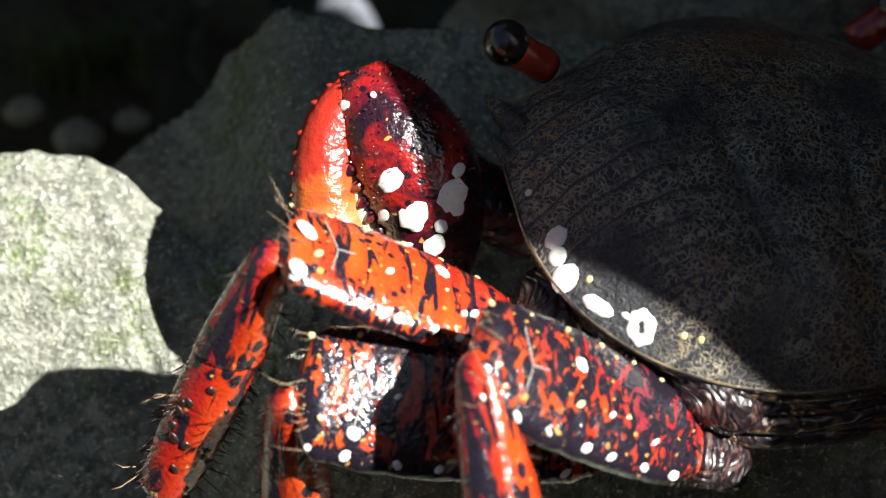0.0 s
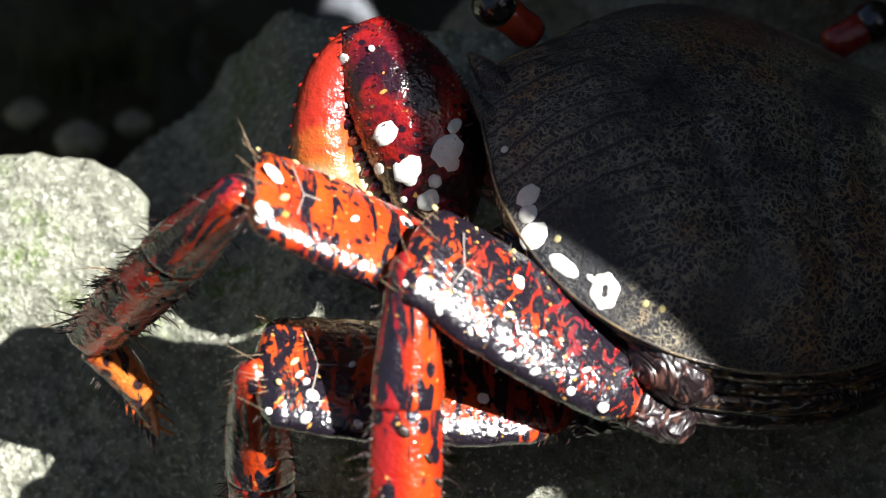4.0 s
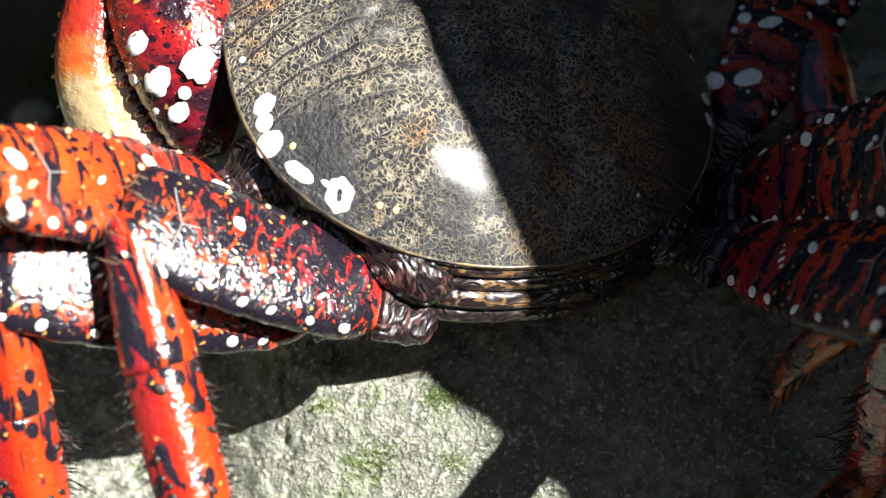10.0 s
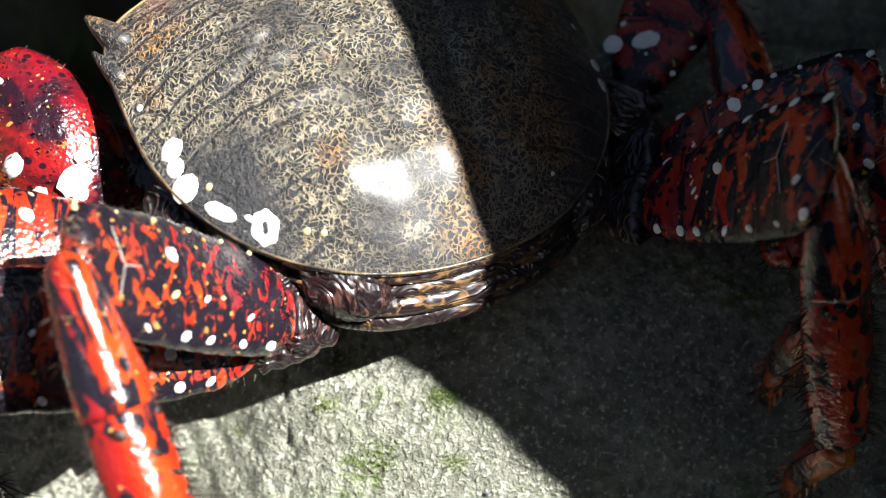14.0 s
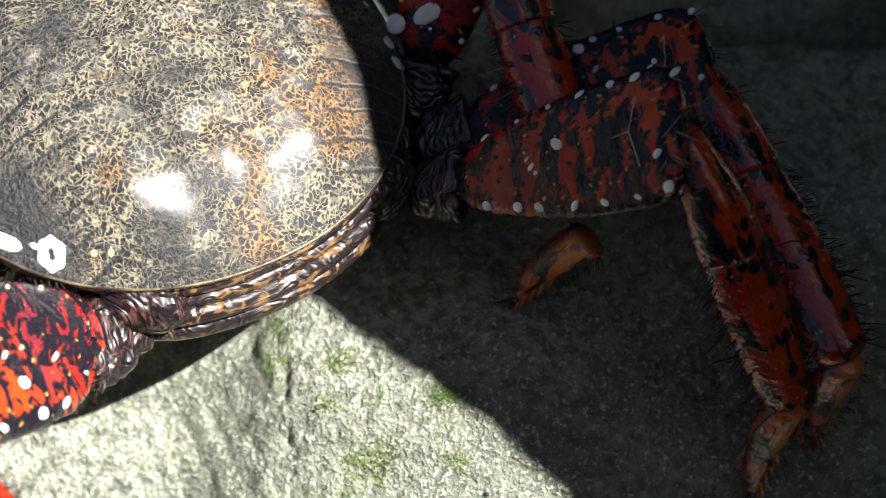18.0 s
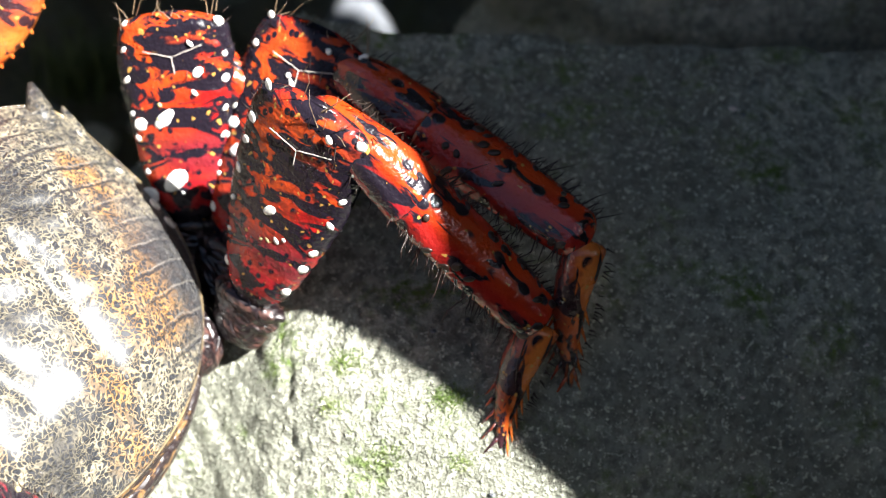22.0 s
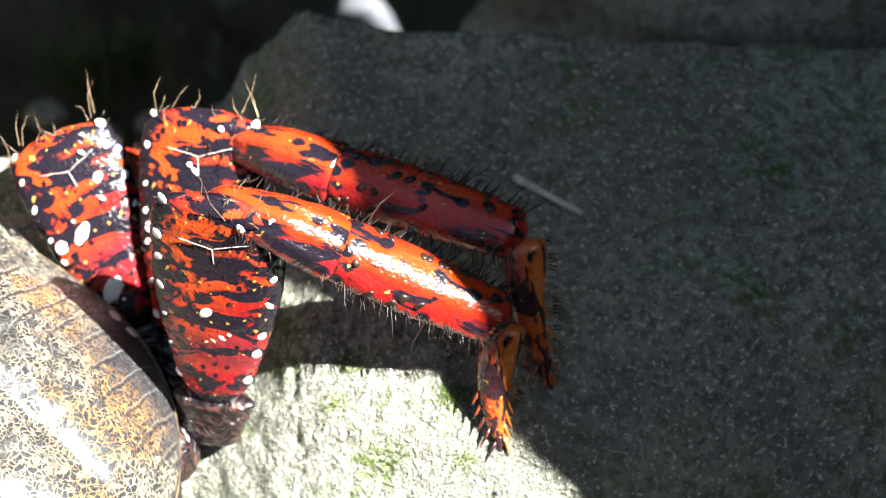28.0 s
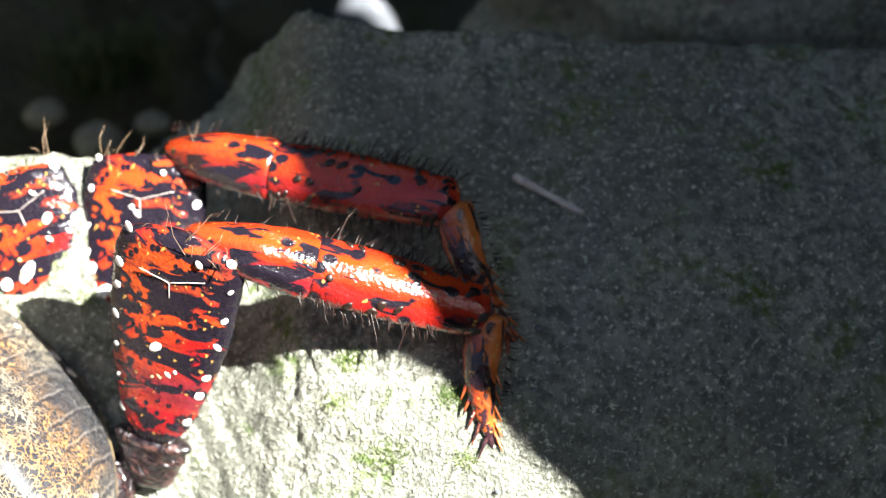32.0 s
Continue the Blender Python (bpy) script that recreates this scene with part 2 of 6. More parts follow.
GREEN = plain("leaf_green", (0.10, 0.12, 0.03), 0.6, 0.0, (0.05, 0.07, 0.02), 90)


# ---- mesh helpers ----
MM = 0.001


def mesh_of(bm, name, mat, smooth=True):
    me = bpy.data.meshes.new(name)
    bm.to_mesh(me)
    bm.free()
    me.materials.append(mat)
    if smooth:
        me.polygons.foreach_set("use_smooth", [True] * len(me.polygons))
    return me


def part(name, bm, mat, parent=None, label="", smooth=True):
    ob = new(name, mesh_of(bm, name, mat, smooth))
    if parent:
        ob.parent = parent
    return tagged(ob, label) if label else ob


def loft(bm, rings, close=True):
    """Skin rings of equal length, each a list of points in mm, and cap both ends."""
    loops = [[bm.verts.new(Vector(p) * MM) for p in r] for r in rings]
    n = len(loops[0])
    for a, b in zip(loops, loops[1:]):
        for i in range(n):
            bm.faces.new((a[i], a[(i + 1) % n], b[(i + 1) % n], b[i]))
    if close:
        bm.faces.new(loops[0][::-1])
        bm.faces.new(loops[-1])
    return bm


def limb(length, widths, thick, n=20, steps=26, power=2.3, bend=0.0, wob=0.12, seed=0, ends=(0.05, 0.05), grooves=()):
    """A segment along x: breadth over y, thickness over z, both read along the length; bend bows it in y.
    ends: the share of the length that each rounded end takes. grooves: (place across the upper face from -1 to 1, depth in mm)."""
    rings = []
    xs = np.linspace(0, 1, len(widths))
    for i in range(steps + 1):
        s = 0.5 - 0.5 * math.cos(math.pi * i / steps)
        w, h = np.interp(s, xs, widths) / 2, np.interp(s, xs, thick) / 2
        cap = 1.0
        for d, e in ((s, ends[0]), (1 - s, ends[1])):
            if d < e:
                cap = min(cap, max(0.3, math.sqrt(1 - (1 - d / e) ** 2)))
        ring = []
        for k in range(n):
            a = 2 * math.pi * k / n
            c, sn = math.cos(a), math.sin(a)
            y = math.copysign(abs(c) ** (2 / power), c) * w * cap
            z = math.copysign(abs(sn) ** (2 / power), sn) * h * cap
            j = noise.noise((s * length * 0.5 + seed * 7, y * 0.5, z * 0.5)) * wob
            if z > 0:
                for at, deep in grooves:
                    z -= deep * math.exp(-((y / w - at) / 0.09) ** 2) * min(1, 6 * s * (1 - s))
            ring.append((s * length, y * (1 + j * 0.3) + bend * math.sin(math.pi * s), z + j))
        rings.append(ring)
    bm = bmesh.new()
    return loft(bm, rings)


def bristle(bm, base, tip, r, bow=0.0):
    """A thin tapering hair, three-sided, with one bend."""
    b, t = Vector(base), Vector(tip)
    d = (t - b).normalized()
    u = d.orthogonal().normalized()
    w = d.cross(u)
    mid = b + (t - b) * 0.55 + u * bow
    rings = []
    for p, k in ((b, r), (mid, r * 0.65)):
        rings.append([bm.verts.new((p + (u * math.cos(q) + w * math.sin(q)) * k) * MM) for q in (0, 2.09, 4.19)])
    top = bm.verts.new(t * MM)
    for i in range(3):
        j = (i + 1) % 3
        bm.faces.new((rings[0][i], rings[0][j], rings[1][j], rings[1][i]))
        bm.faces.new((rings[1][i], rings[1][j], top))


def blob(bm, at, normal, rx, ry, high=0.12, turn=0.0, n=12):
    """A low rounded spot on a surface."""
    nrm = Vector(normal).normalized()
    u = nrm.orthogonal().normalized()
    u = Matrix.Rotation(turn, 3, nrm) @ u
    w = nrm.cross(u)
    c = Vector(at)
    rings = []
    for f, h in ((1.0, -0.12), (0.9, high * 0.6), (0.5, high)):
        rings.append([bm.verts.new((c + u * math.cos(2 * math.pi * k / n) * rx * f * (1 + 0.1 * math.sin(3 * k + rx * 9))
                                    + w * math.sin(2 * math.pi * k / n) * ry * f + nrm * h) * MM) for k in range(n)])
    for a, b in zip(rings, rings[1:]):
        for i in range(n):
            bm.faces.new((a[i], a[(i + 1) % n], b[(i + 1) % n], b[i]))
    bm.faces.new(rings[-1])


# ---- the ground: one weathered rock that slopes towards the camera ----
def soft_min(a, b, k):
    return -math.log(math.exp(-a / k) + math.exp(-b / k)) * k


def ease(a, b, x):
    f = min(1.0, max(0.0, (x - a) / (b - a)))
    return f * f * (3 - 2 * f)


def ground_height(x, y):
    """Height in mm of the rock at x, y in mm: a slope towards the camera, steeper on the left, a top, and a gap behind."""
    low = 15 * ease(-18, -46, x)
    slope = -4 - low + 0.82 * (y - 12)
    top = -12 - low + 0.16 * (min(y, 110) - 20) + 14 * ease(-30, -50, x)
    z = max(soft_min(max(slope, -150), top, 4.0), -75)
    ledge = 17 + 11 * ease(-34, -58, x) + 1.2 * noise.noise((x * 0.2, 7.0, 0))
    z -= 26 * ease(-24, -48, x) * ease(ledge, ledge + 8, y)
    edge = 54 - 0.06 * x if x > -22 else (55.3 - 0.85 * (x + 22) if x > -38 else max(30, 68.9 + 1.2 * (x + 38)))
    fall = y - edge - 3 * noise.noise((x * 0.06, 3.1, 0))
    if fall > 0:
        z -= min(60, 2.6 * fall)
    z -= 120 * ease(80, 140, y)
    z += 7 * math.exp(-((x - 8) / 24) ** 2 - ((y + 19) / 15) ** 2)
    crack = x + 23.2 - 1.6 * noise.noise((y * 0.2, 9.0, 0)) - 0.5 * noise.noise((y * 0.9, 2.0, 0)) + 0.05 * (y + 20)
    z -= 0.8 * math.exp(-(crack / 0.45) ** 2) * (0.3 + abs(noise.noise((y * 0.5, 1.0, 3.0))) * 2) * ease(-2, -7, y)
    z += 1.1 * abs(noise.noise((x * 0.20 + y * 0.10, y * 0.05, 6.0))) * ease(-20, -26, x)
    z += 2.2 * noise.noise((x * 0.03, y * 0.03, 1.7)) + 0.9 * noise.noise((x * 0.11, y * 0.11, 4.0))
    z += 0.45 * noise.noise((x * 0.35, y * 0.35, 8.0)) + 0.22 * noise.noise((x * 1.1, y * 1.1, 2.0))
    return z


def ground():
    xs, ys = np.concatenate([np.linspace(-4000, -160, 20), np.linspace(-150, -66, 30), np.linspace(-65, 72, 360), np.linspace(73, 150, 30), np.linspace(160, 4000, 20)]), np.concatenate([np.linspace(-4000, -140, 20), np.linspace(-130, -37, 36), np.linspace(-36, 50, 250), np.linspace(51, 150, 50), np.linspace(160, 4000, 20)])
    verts = [(x * MM, y * MM, ground_height(x, y) * MM) for y in ys for x in xs]
    w = len(xs)
    faces = [(j * w + i, j * w + i + 1, (j + 1) * w + i + 1, (j + 1) * w + i) for j in range(len(ys) - 1) for i in range(w - 1)]
    me = bpy.data.meshes.new("ground")
    me.from_pydata(verts, [], faces)
    me.materials.append(ROCK)
    me.polygons.foreach_set("use_smooth", [True] * len(me.polygons))
    return tagged(new("ground", me), "grey weathered shore rock with green moss flecks", "rock", kind="structure")


ground()


def boulder(name, at, size, mat, label, seed=0, rough=0.25, cuts=5):
    bm = bmesh.new()
    bmesh.ops.create_icosphere(bm, subdivisions=cuts, radius=1.0)
    for v in bm.verts:
        d = v.co.normalized()
        r = 1 + rough * noise.noise(d * 1.6 + Vector((seed, 0, 0))) + rough * 0.4 * noise.noise(d * 4 + Vector((seed, 5, 0))) \
            + rough * 0.12 * noise.noise(d * 14 + Vector((seed, 9, 0)))
        v.co = Vector((d.x * size[0], d.y * size[1], d.z * size[2])) * r * MM
    ob = part(name, bm, mat)
    ob.location = Vector(at) * MM
    return tagged(ob, label, "rock")


boulder("boulder", (88, 102, -46), (96, 42, 42), BROWN_ROCK, "brownish rock in shade behind the crab's rock", 3)
boulder("boulder", (-166, 150, -150), (120, 60, 90), FAR_ROCK, "rock down in the gap, its shade put into the dark colour", 8)
boulder("boulder", (-24, 176, -122), (9.5, 8, 14), PALE_ROCK, "pale sunlit stone far down in the gap", 5, 0.15, 3)


def shade_rock():
    """The tall rock beside the crab, out of view: its rugged edge draws the line between sun and shade."""
    u = Vector((-SUN.y, SUN.x, 0)).normalized()
    v = SUN.cross(u)
    rows = []
    along = [float(a) for a in np.concatenate([np.linspace(-500, -62, 40), np.linspace(-60, 230, 241), np.linspace(240, 600, 25)])]
    n = len(along)
    for depth in (0, 25, 60):
        line = []
        for a in along:
            b = np.interp(a, [e[0] for e in EDGE], [e[1] for e in EDGE]) + 1.2 * noise.noise((a * 0.15, 2, 0)) + 0.5 * noise.noise((a * 0.6, 5, 0))
            line.append((SUN * (235 + depth) + u * a + v * (b - 0.15 * depth)) * MM)
        rows.append(line)
    far = [[(SUN * (235 + d) + u * a + v * -420) * MM for a in along] for d in (60, 0)]
    loops = rows + far
    verts = [p for r in loops for p in r]
    faces = [(j * n + i, j * n + i + 1, ((j + 1) % 5) * n + i + 1, ((j + 1) % 5) * n + i) for j in range(5) for i in range(n - 1)]
    faces += [tuple(j * n for j in range(5)), tuple(j * n + n - 1 for j in range(4, -1, -1))]
    me = bpy.data.meshes.new("shade_rock")
    me.from_pydata(verts, [], faces)
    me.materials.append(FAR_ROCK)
    tagged(new("shade_rock", me), "tall dark rock that shades half the scene", "rock")


EDGE = ((-500, 80), (-100, 80), (-85, -130), (-60, -130), (-30, -72), (-18.3, -37), (-16.2, -27), (-13.5, -19.5), (-11.3, -14), (-9.3, -8.5), (-6.5, -2), (-4, 3.2), (-0.3, 9), (4, 13.8), (8, 17.5), (12, 21), (16.5, 24.5), (20.5, 28), (30, 39), (45, 90), (62, 170), (90, 280), (158, 420), (159, -60), (166, -60), (167, 420), (600, 420))
shade_rock()

for k, (x, y, z, r) in enumerate(((-92, 108, -82, 4.5), (-78, 98, -80, 5.5), (-67, 103, -80, 4.0), (-96, 72, -74, 4.0), (-60, 92, -76, 3.0))):
    boulder("pebble", (x, y, z), (r * 1.0, r * 0.8, r * 0.6), BROWN_ROCK, "brownish rounded pebble down in the dark gap", 40 + k, 0.2, 3)


def tuft(x, y, z, seed):
    rng = random.Random(seed)
    bm = bmesh.new()
    for i in range(46):
        b = Vector((x + rng.gauss(0, 3.5), y + rng.gauss(0, 3), z))
        bristle(bm, b, b + Vector((rng.uniform(-3, 3), rng.uniform(-3, 2), rng.uniform(9, 20))), 0.9, rng.uniform(-2, 2))
    tagged(part("weed_tuft", bm, GREEN), "small green weed tuft in the dark gap", "plant", kind="stuff")


for k, (x, y, z) in enumerate(((-84, 118, -84), (-72, 126, -86))):
    tuft(x, y, z, 60 + k)

# The next three rocks are out of view, added to hold off sky light.
boulder("boulder", (-40, -420, 60), (320, 150, 260), FAR_ROCK, "unseen rock behind the camera, added to block sky light", 12, 0.2, 4)
boulder("boulder", (-380, 60, 0), (160, 330, 190), FAR_ROCK, "unseen rock off to the side, added to block sky light", 14, 0.2, 4)
boulder("boulder", (60, 520, -40), (460, 170, 420), FAR_ROCK, "unseen rock beyond the gap, added to block sky light", 16, 0.2, 4)
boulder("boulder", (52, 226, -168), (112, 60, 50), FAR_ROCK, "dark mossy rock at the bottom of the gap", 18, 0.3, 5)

# ---- the crab ----
crab = tagged(new("crab"), "red and black shore crab with white spots creeping over rock", "crab")


RIM_Z = 1.7


def rim(a):
    """The carapace's outline at the angle a, in mm: a rounded square, flatter in front."""
    c, s = math.cos(a), math.sin(a)
    b = 19.0 + 13.5 * s ** 3 if s > 0 else 32.8
    n = 6.0 if s > 0 else 2.1
    r = (abs(c / 36.3) ** n + abs(s / b) ** n) ** (-1 / n)
    return r


def dome(x, y):
    """Height of the carapace over x, y; x from its own middle."""
    r = math.hypot(x, y) / rim(math.atan2(y, x))
    z = RIM_Z + 10.6 * (1 - min(r, 1.0) ** 2.5)
    inner = max(0.0, 1 - r ** 4)
    z += inner * (1.6 * math.exp(-((abs(x) - 14) / 5.5) ** 2 - ((y + 22) / 7) ** 2) + 0.7 * math.exp(-((abs(x) - 19) / 6) ** 2 - ((y - 3) / 8) ** 2)
                  - 1.1 * math.exp(-((abs(x) - 8.5 - 0.12 * y) / 1.8) ** 2 - ((y + 4) / 12) ** 2) + 1.2 * math.exp(-(x / 4.0) ** 2 - ((y + 22) / 6) ** 2)
                  - 0.5 * math.exp(-((y - 9 + 0.02 * x * x) / 1.5) ** 2))
    z += inner * (0.75 * noise.noise((x * 0.1 + 4, y * 0.13, 2.0)) + 0.3 * noise.noise((x * 0.25, y * 0.3, 6.0)))
    side = min(1.0, max(0.0, (abs(x) - 13) / 9)) * inner
    u = (y + 0.10 * (abs(x) - 20) + 0.016 * (abs(x) - 20) ** 2) / 4.1
    f = u - math.floor(u)
    z += side * 0.34 * (0.5 + abs(noise.noise((x * 0.12, y * 0.2, 3.0))) * 1.6) * (1 - f if f > 0.1 else f * 9)
    return z


CX = 2.0


def on_shell(x, y, lift=0.0):
    e = 0.3
    n = Vector((dome(x - e, y) - dome(x + e, y), dome(x, y - e) - dome(x, y + e), 2 * e)).normalized()
    return Vector((x + CX, y, dome(x, y))) + n * lift, n


def carapace():
    bm = bmesh.new()
    rings, n = 96, 300
    grid = []
    for j in range(1, rings + 1):
        f = math.sin(0.5 * math.pi * j / rings) ** 0.9
        row = []
        for k in range(n):
            a = 2 * math.pi * k / n
            r = rim(a) * f
            x, y = r * math.cos(a), r * math.sin(a)
            row.append(bm.verts.new(Vector((x + CX, y, dome(x, y))) * MM))
        grid.append(row)
    top = bm.verts.new(Vector((CX, 0, dome(0.01, 0.01))) * MM)
    for k in range(n):
        bm.faces.new((top, grid[0][k], grid[0][(k + 1) % n]))
    for a, b in zip(grid, grid[1:]):
        for k in range(n):
            bm.faces.new((a[k], b[k], b[(k + 1) % n], a[(k + 1) % n]))
    under = []
    for f, z in ((1.012, RIM_Z - 0.5), (1.0, RIM_Z - 1.2), (0.95, RIM_Z - 1.6)):
        under.append([bm.verts.new(Vector((rim(2 * math.pi * k / n) * f * math.cos(2 * math.pi * k / n) + CX,
                                           rim(2 * math.pi * k / n) * f * math.sin(2 * math.pi * k / n), z)) * MM) for k in range(n)])
    for a, b in zip([grid[-1]] + under, under):
        for k in range(n):
            bm.faces.new((a[k], b[k], b[(k + 1) % n], a[(k + 1) % n]))
    return part("carapace", bm, CARAPACE, crab, "glossy black carapace with tan scribbled lines")


shell = carapace()


def underside():
    rings = []
    for f, z, dy in ((0.955, 1.4, 0), (0.962, -0.6, 0), (0.97, -3.0, 0), (0.93, -5.0, 0), (0.93, -6.5, 0), (0.84, -8.5, 0), (0.6, -10.5, 1), (0.3, -11.5, 2)):
        rings.append([((rim(a) * f * math.cos(a)) + CX, rim(a) * f * math.sin(a) + dy, z) for a in (2 * math.pi * k / 90 for k in range(90))])
    bm = bmesh.new()
    return part("thorax", loft(bm, rings[::-1]), FLANK, crab, "dark flank with tan wavy streaks")


underside()


def rear_bands():
    """The tail's folded segments: low rounded bands under the shell's hind edge."""
    for z, f, r in ((-0.2, 0.985, 1.2), (-2.6, 1.0, 1.3), (-5.0, 1.035, 1.7), (-7.8, 1.05, 1.8), (-9.8, 0.97, 1.6)):
        rings = []
        for i in range(41):
            a = math.radians(226 + 100 * i / 40)
            c = Vector((rim(a) * f * math.cos(a) + CX, rim(a) * f * math.sin(a), z))
            out = Vector((math.cos(a), math.sin(a), 0))
            k = r * min(1, 0.25 + 3 * min(i, 40 - i) / 40)
            rings.append([tuple(c + out * math.cos(q) * k + Vector((0, 0, math.sin(q) * k))) for q in (2 * math.pi * j / 10 for j in range(10))])
        bm = bmesh.new()
        part("tail_band", loft(bm, rings), FLANK, crab)


rear_bands()


def rim_line():
    """The thin raised border of the shell, pale where it is worn."""
    rings = []
    for i in range(181):
        a = math.radians(120 + 300 * i / 180)
        c = Vector((rim(a) * 1.006 * math.cos(a) + CX, rim(a) * 1.006 * math.sin(a), RIM_Z - 0.1))
        out = Vector((math.cos(a), math.sin(a), 0))
        k = 0.2 + 0.07 * noise.noise((i * 0.2, 0, 0))
        rings.append([tuple(c + out * math.cos(q) * k + Vector((0, 0, math.sin(q) * k))) for q in (2 * math.pi * j / 8 for j in range(8))])
    part("rim_line", loft(bmesh.new(), rings), RIM, shell, "thin pale raised border of the shell")


rim_line()


def spike(at, to, r, name, mat, parent):
    bm = bmesh.new()
    a, b = Vector(at), Vector(to)
    d = (b - a).normalized()
    u = d.orthogonal().normalized()
    w = d.cross(u)
    rings = []
    for f, k in ((0, 1.0), (0.35, 0.85), (0.7, 0.5), (0.93, 0.18)):
        rings.append([tuple(a + (b - a) * f + (u * math.cos(q) + w * math.sin(q)) * r * k) for q in (2 * math.pi * j / 10 for j in range(10))])
    return part(name, loft(bm, rings), mat, parent)


for sx in (-1, 1):
    spike((sx * 32.0 + CX, 13.5, RIM_Z - 0.2), (sx * 36.6 + CX, 21.0, RIM_Z + 0.2), 2.6, "tooth", CARAPACE, shell)
    spike((sx * 34.6 + CX, 8.0, RIM_Z - 0.5), (sx * 37.4 + CX, 15.0, RIM_Z - 0.3), 1.7, "tooth", CARAPACE, shell)


def marks():
    for sx, spots in ((-1, ((33.6, -5.8, 2.0, 1.6), (34.0, -8.4, 1.5, 1.4), (33.7, -11.6, 2.2, 1.9), (30.6, -16.6, 1.2, 2.5), (27.3, -19.2, 0.5, 1.0), (35.2, 2.5, 0.6, 0.6))),
                      (1, ((35.4, -6.5, 1.2, 1.2), (35.0, -10.2, 1.0, 1.5), (35.3, 1.0, 0.5, 0.6)))):
        for x, y, a, b in spots:
            p, n = on_shell(sx * x * 0.985, y)
            bm = bmesh.new()
            blob(bm, p, n, a, b)
            part("white_spot", bm, WHITE, shell, "chalk-white spot")
    rings = []
    for k in range(29):
        q = 2 * math.pi * k / 28
        r = 1.0 + 0.08 * math.cos(6 * q)
        p, n = on_shell(-23.5 - CX + (0.2 + 0.85 * r) * math.cos(q), -21.0 + (0.4 + 1.1 * r) * math.sin(q))
        out = (p - on_shell(-23.5 - CX, -21.0)[0]).normalized()
        rings.append([tuple(p + out * math.cos(w) * 0.86 * r + n * math.sin(w) * 0.28) for w in (2 * math.pi * j / 10 for j in range(10))])
    part("ring_mark", loft(bmesh.new(), rings), WHITE, shell, "white ring-shaped barnacle scar")
    for x, y in ((-18.6, -23.6), (-16.6, -24.6), (-28.5, -13.0)):
        p, n = on_shell(x - CX, y)
        bm = bmesh.new()
        blob(bm, p, n, 0.6, 0.5)
        part("yellow_spot", bm, YELLOW, shell)
    bm = bmesh.new()
    p, n = on_shell(18.9 - CX, -24.7)
    blob(bm, p, n, 0.35, 0.35, 0.3)
    part("white_spot", bm, WHITE, shell)


marks()


def eyes():
    for sx in (-1, 1):
        base, tip = Vector((sx * 24.5 + CX, 26.5, -0.5)), Vector((sx * 33.0 + CX, 29.2, 4.6))
        d = (tip - base).normalized()
        u = d.orthogonal().normalized()
        w = d.cross(u)
        bm = bmesh.new()
        loft(bm, [[tuple(base + d * s + (u * math.cos(q) + w * math.sin(q)) * r) for q in (2 * math.pi * j / 16 for j in range(16))]
                  for s, r in ((0, 2.4), (1.5, 2.8), (4.0, 2.6), (6.2, 2.8), (6.8, 2.5))])
        stalk = part("eye_stalk", bm, STALK, crab, "translucent red eye stalk")
        bm = bmesh.new()
        bmesh.ops.create_uvsphere(bm, u_segments=24, v_segments=16, radius=3.5 * MM)
        bmesh.ops.translate(bm, verts=bm.verts, vec=(base + d * 8.3) * MM)
        part("eye", bm, EYE_DARK, stalk, "shiny dark brown eye")


eyes()
limbs = {}


def edge_spots(parent, length, widths, thick, start, count, r, mat, rng, x0=0.0, sides=(-1, 1)):
    xs = np.linspace(0, 1, len(widths))
    for side in sides:
        for i in range(count):
            s = start + (0.96 - start) * (i + rng.uniform(-0.15, 0.15)) / (count - 1)
            w, h = np.interp(s, xs, widths) / 2, np.interp(s, xs, thick) / 2
            bm = bmesh.new()
            blob(bm, (x0 + s * length, side * w * 0.86, h * 0.55), (0, side * 0.4, 0.9), r * rng.uniform(0.5, 1.4), r * rng.uniform(0.7, 1.3), 0.22)
            part("pale_spot", bm, mat, parent)


def hairs(parent, length, widths, thick, count, low, high, rng, mat, name="bristle_fringe", sides=(-1, 1)):
    bm = bmesh.new()
    xs = np.linspace(0, 1, len(widths))
    for i in range(count):
        s = rng.uniform(0.04, 0.99)
        side = rng.choice(sides)
        w, h = np.interp(s, xs, widths) / 2, np.interp(s, xs, thick) / 2
        base = Vector((s * length, side * w * 0.93, rng.uniform(-0.4, 0.5) * h))
        ln = rng.uniform(low, high)
        d = Vector((rng.uniform(0.0, 0.9), side, rng.uniform(-0.4, 0.7))).normalized()
        bristle(bm, base, base + d * ln, 0.1 + 0.03 * ln ** 0.5, rng.uniform(-0.16, 0.16) * ln)
    return part(name, bm, mat, parent)


def shifted(bm, dx):
    bmesh.ops.translate(bm, verts=bm.verts, vec=(dx * MM, 0, 0))
    return bm


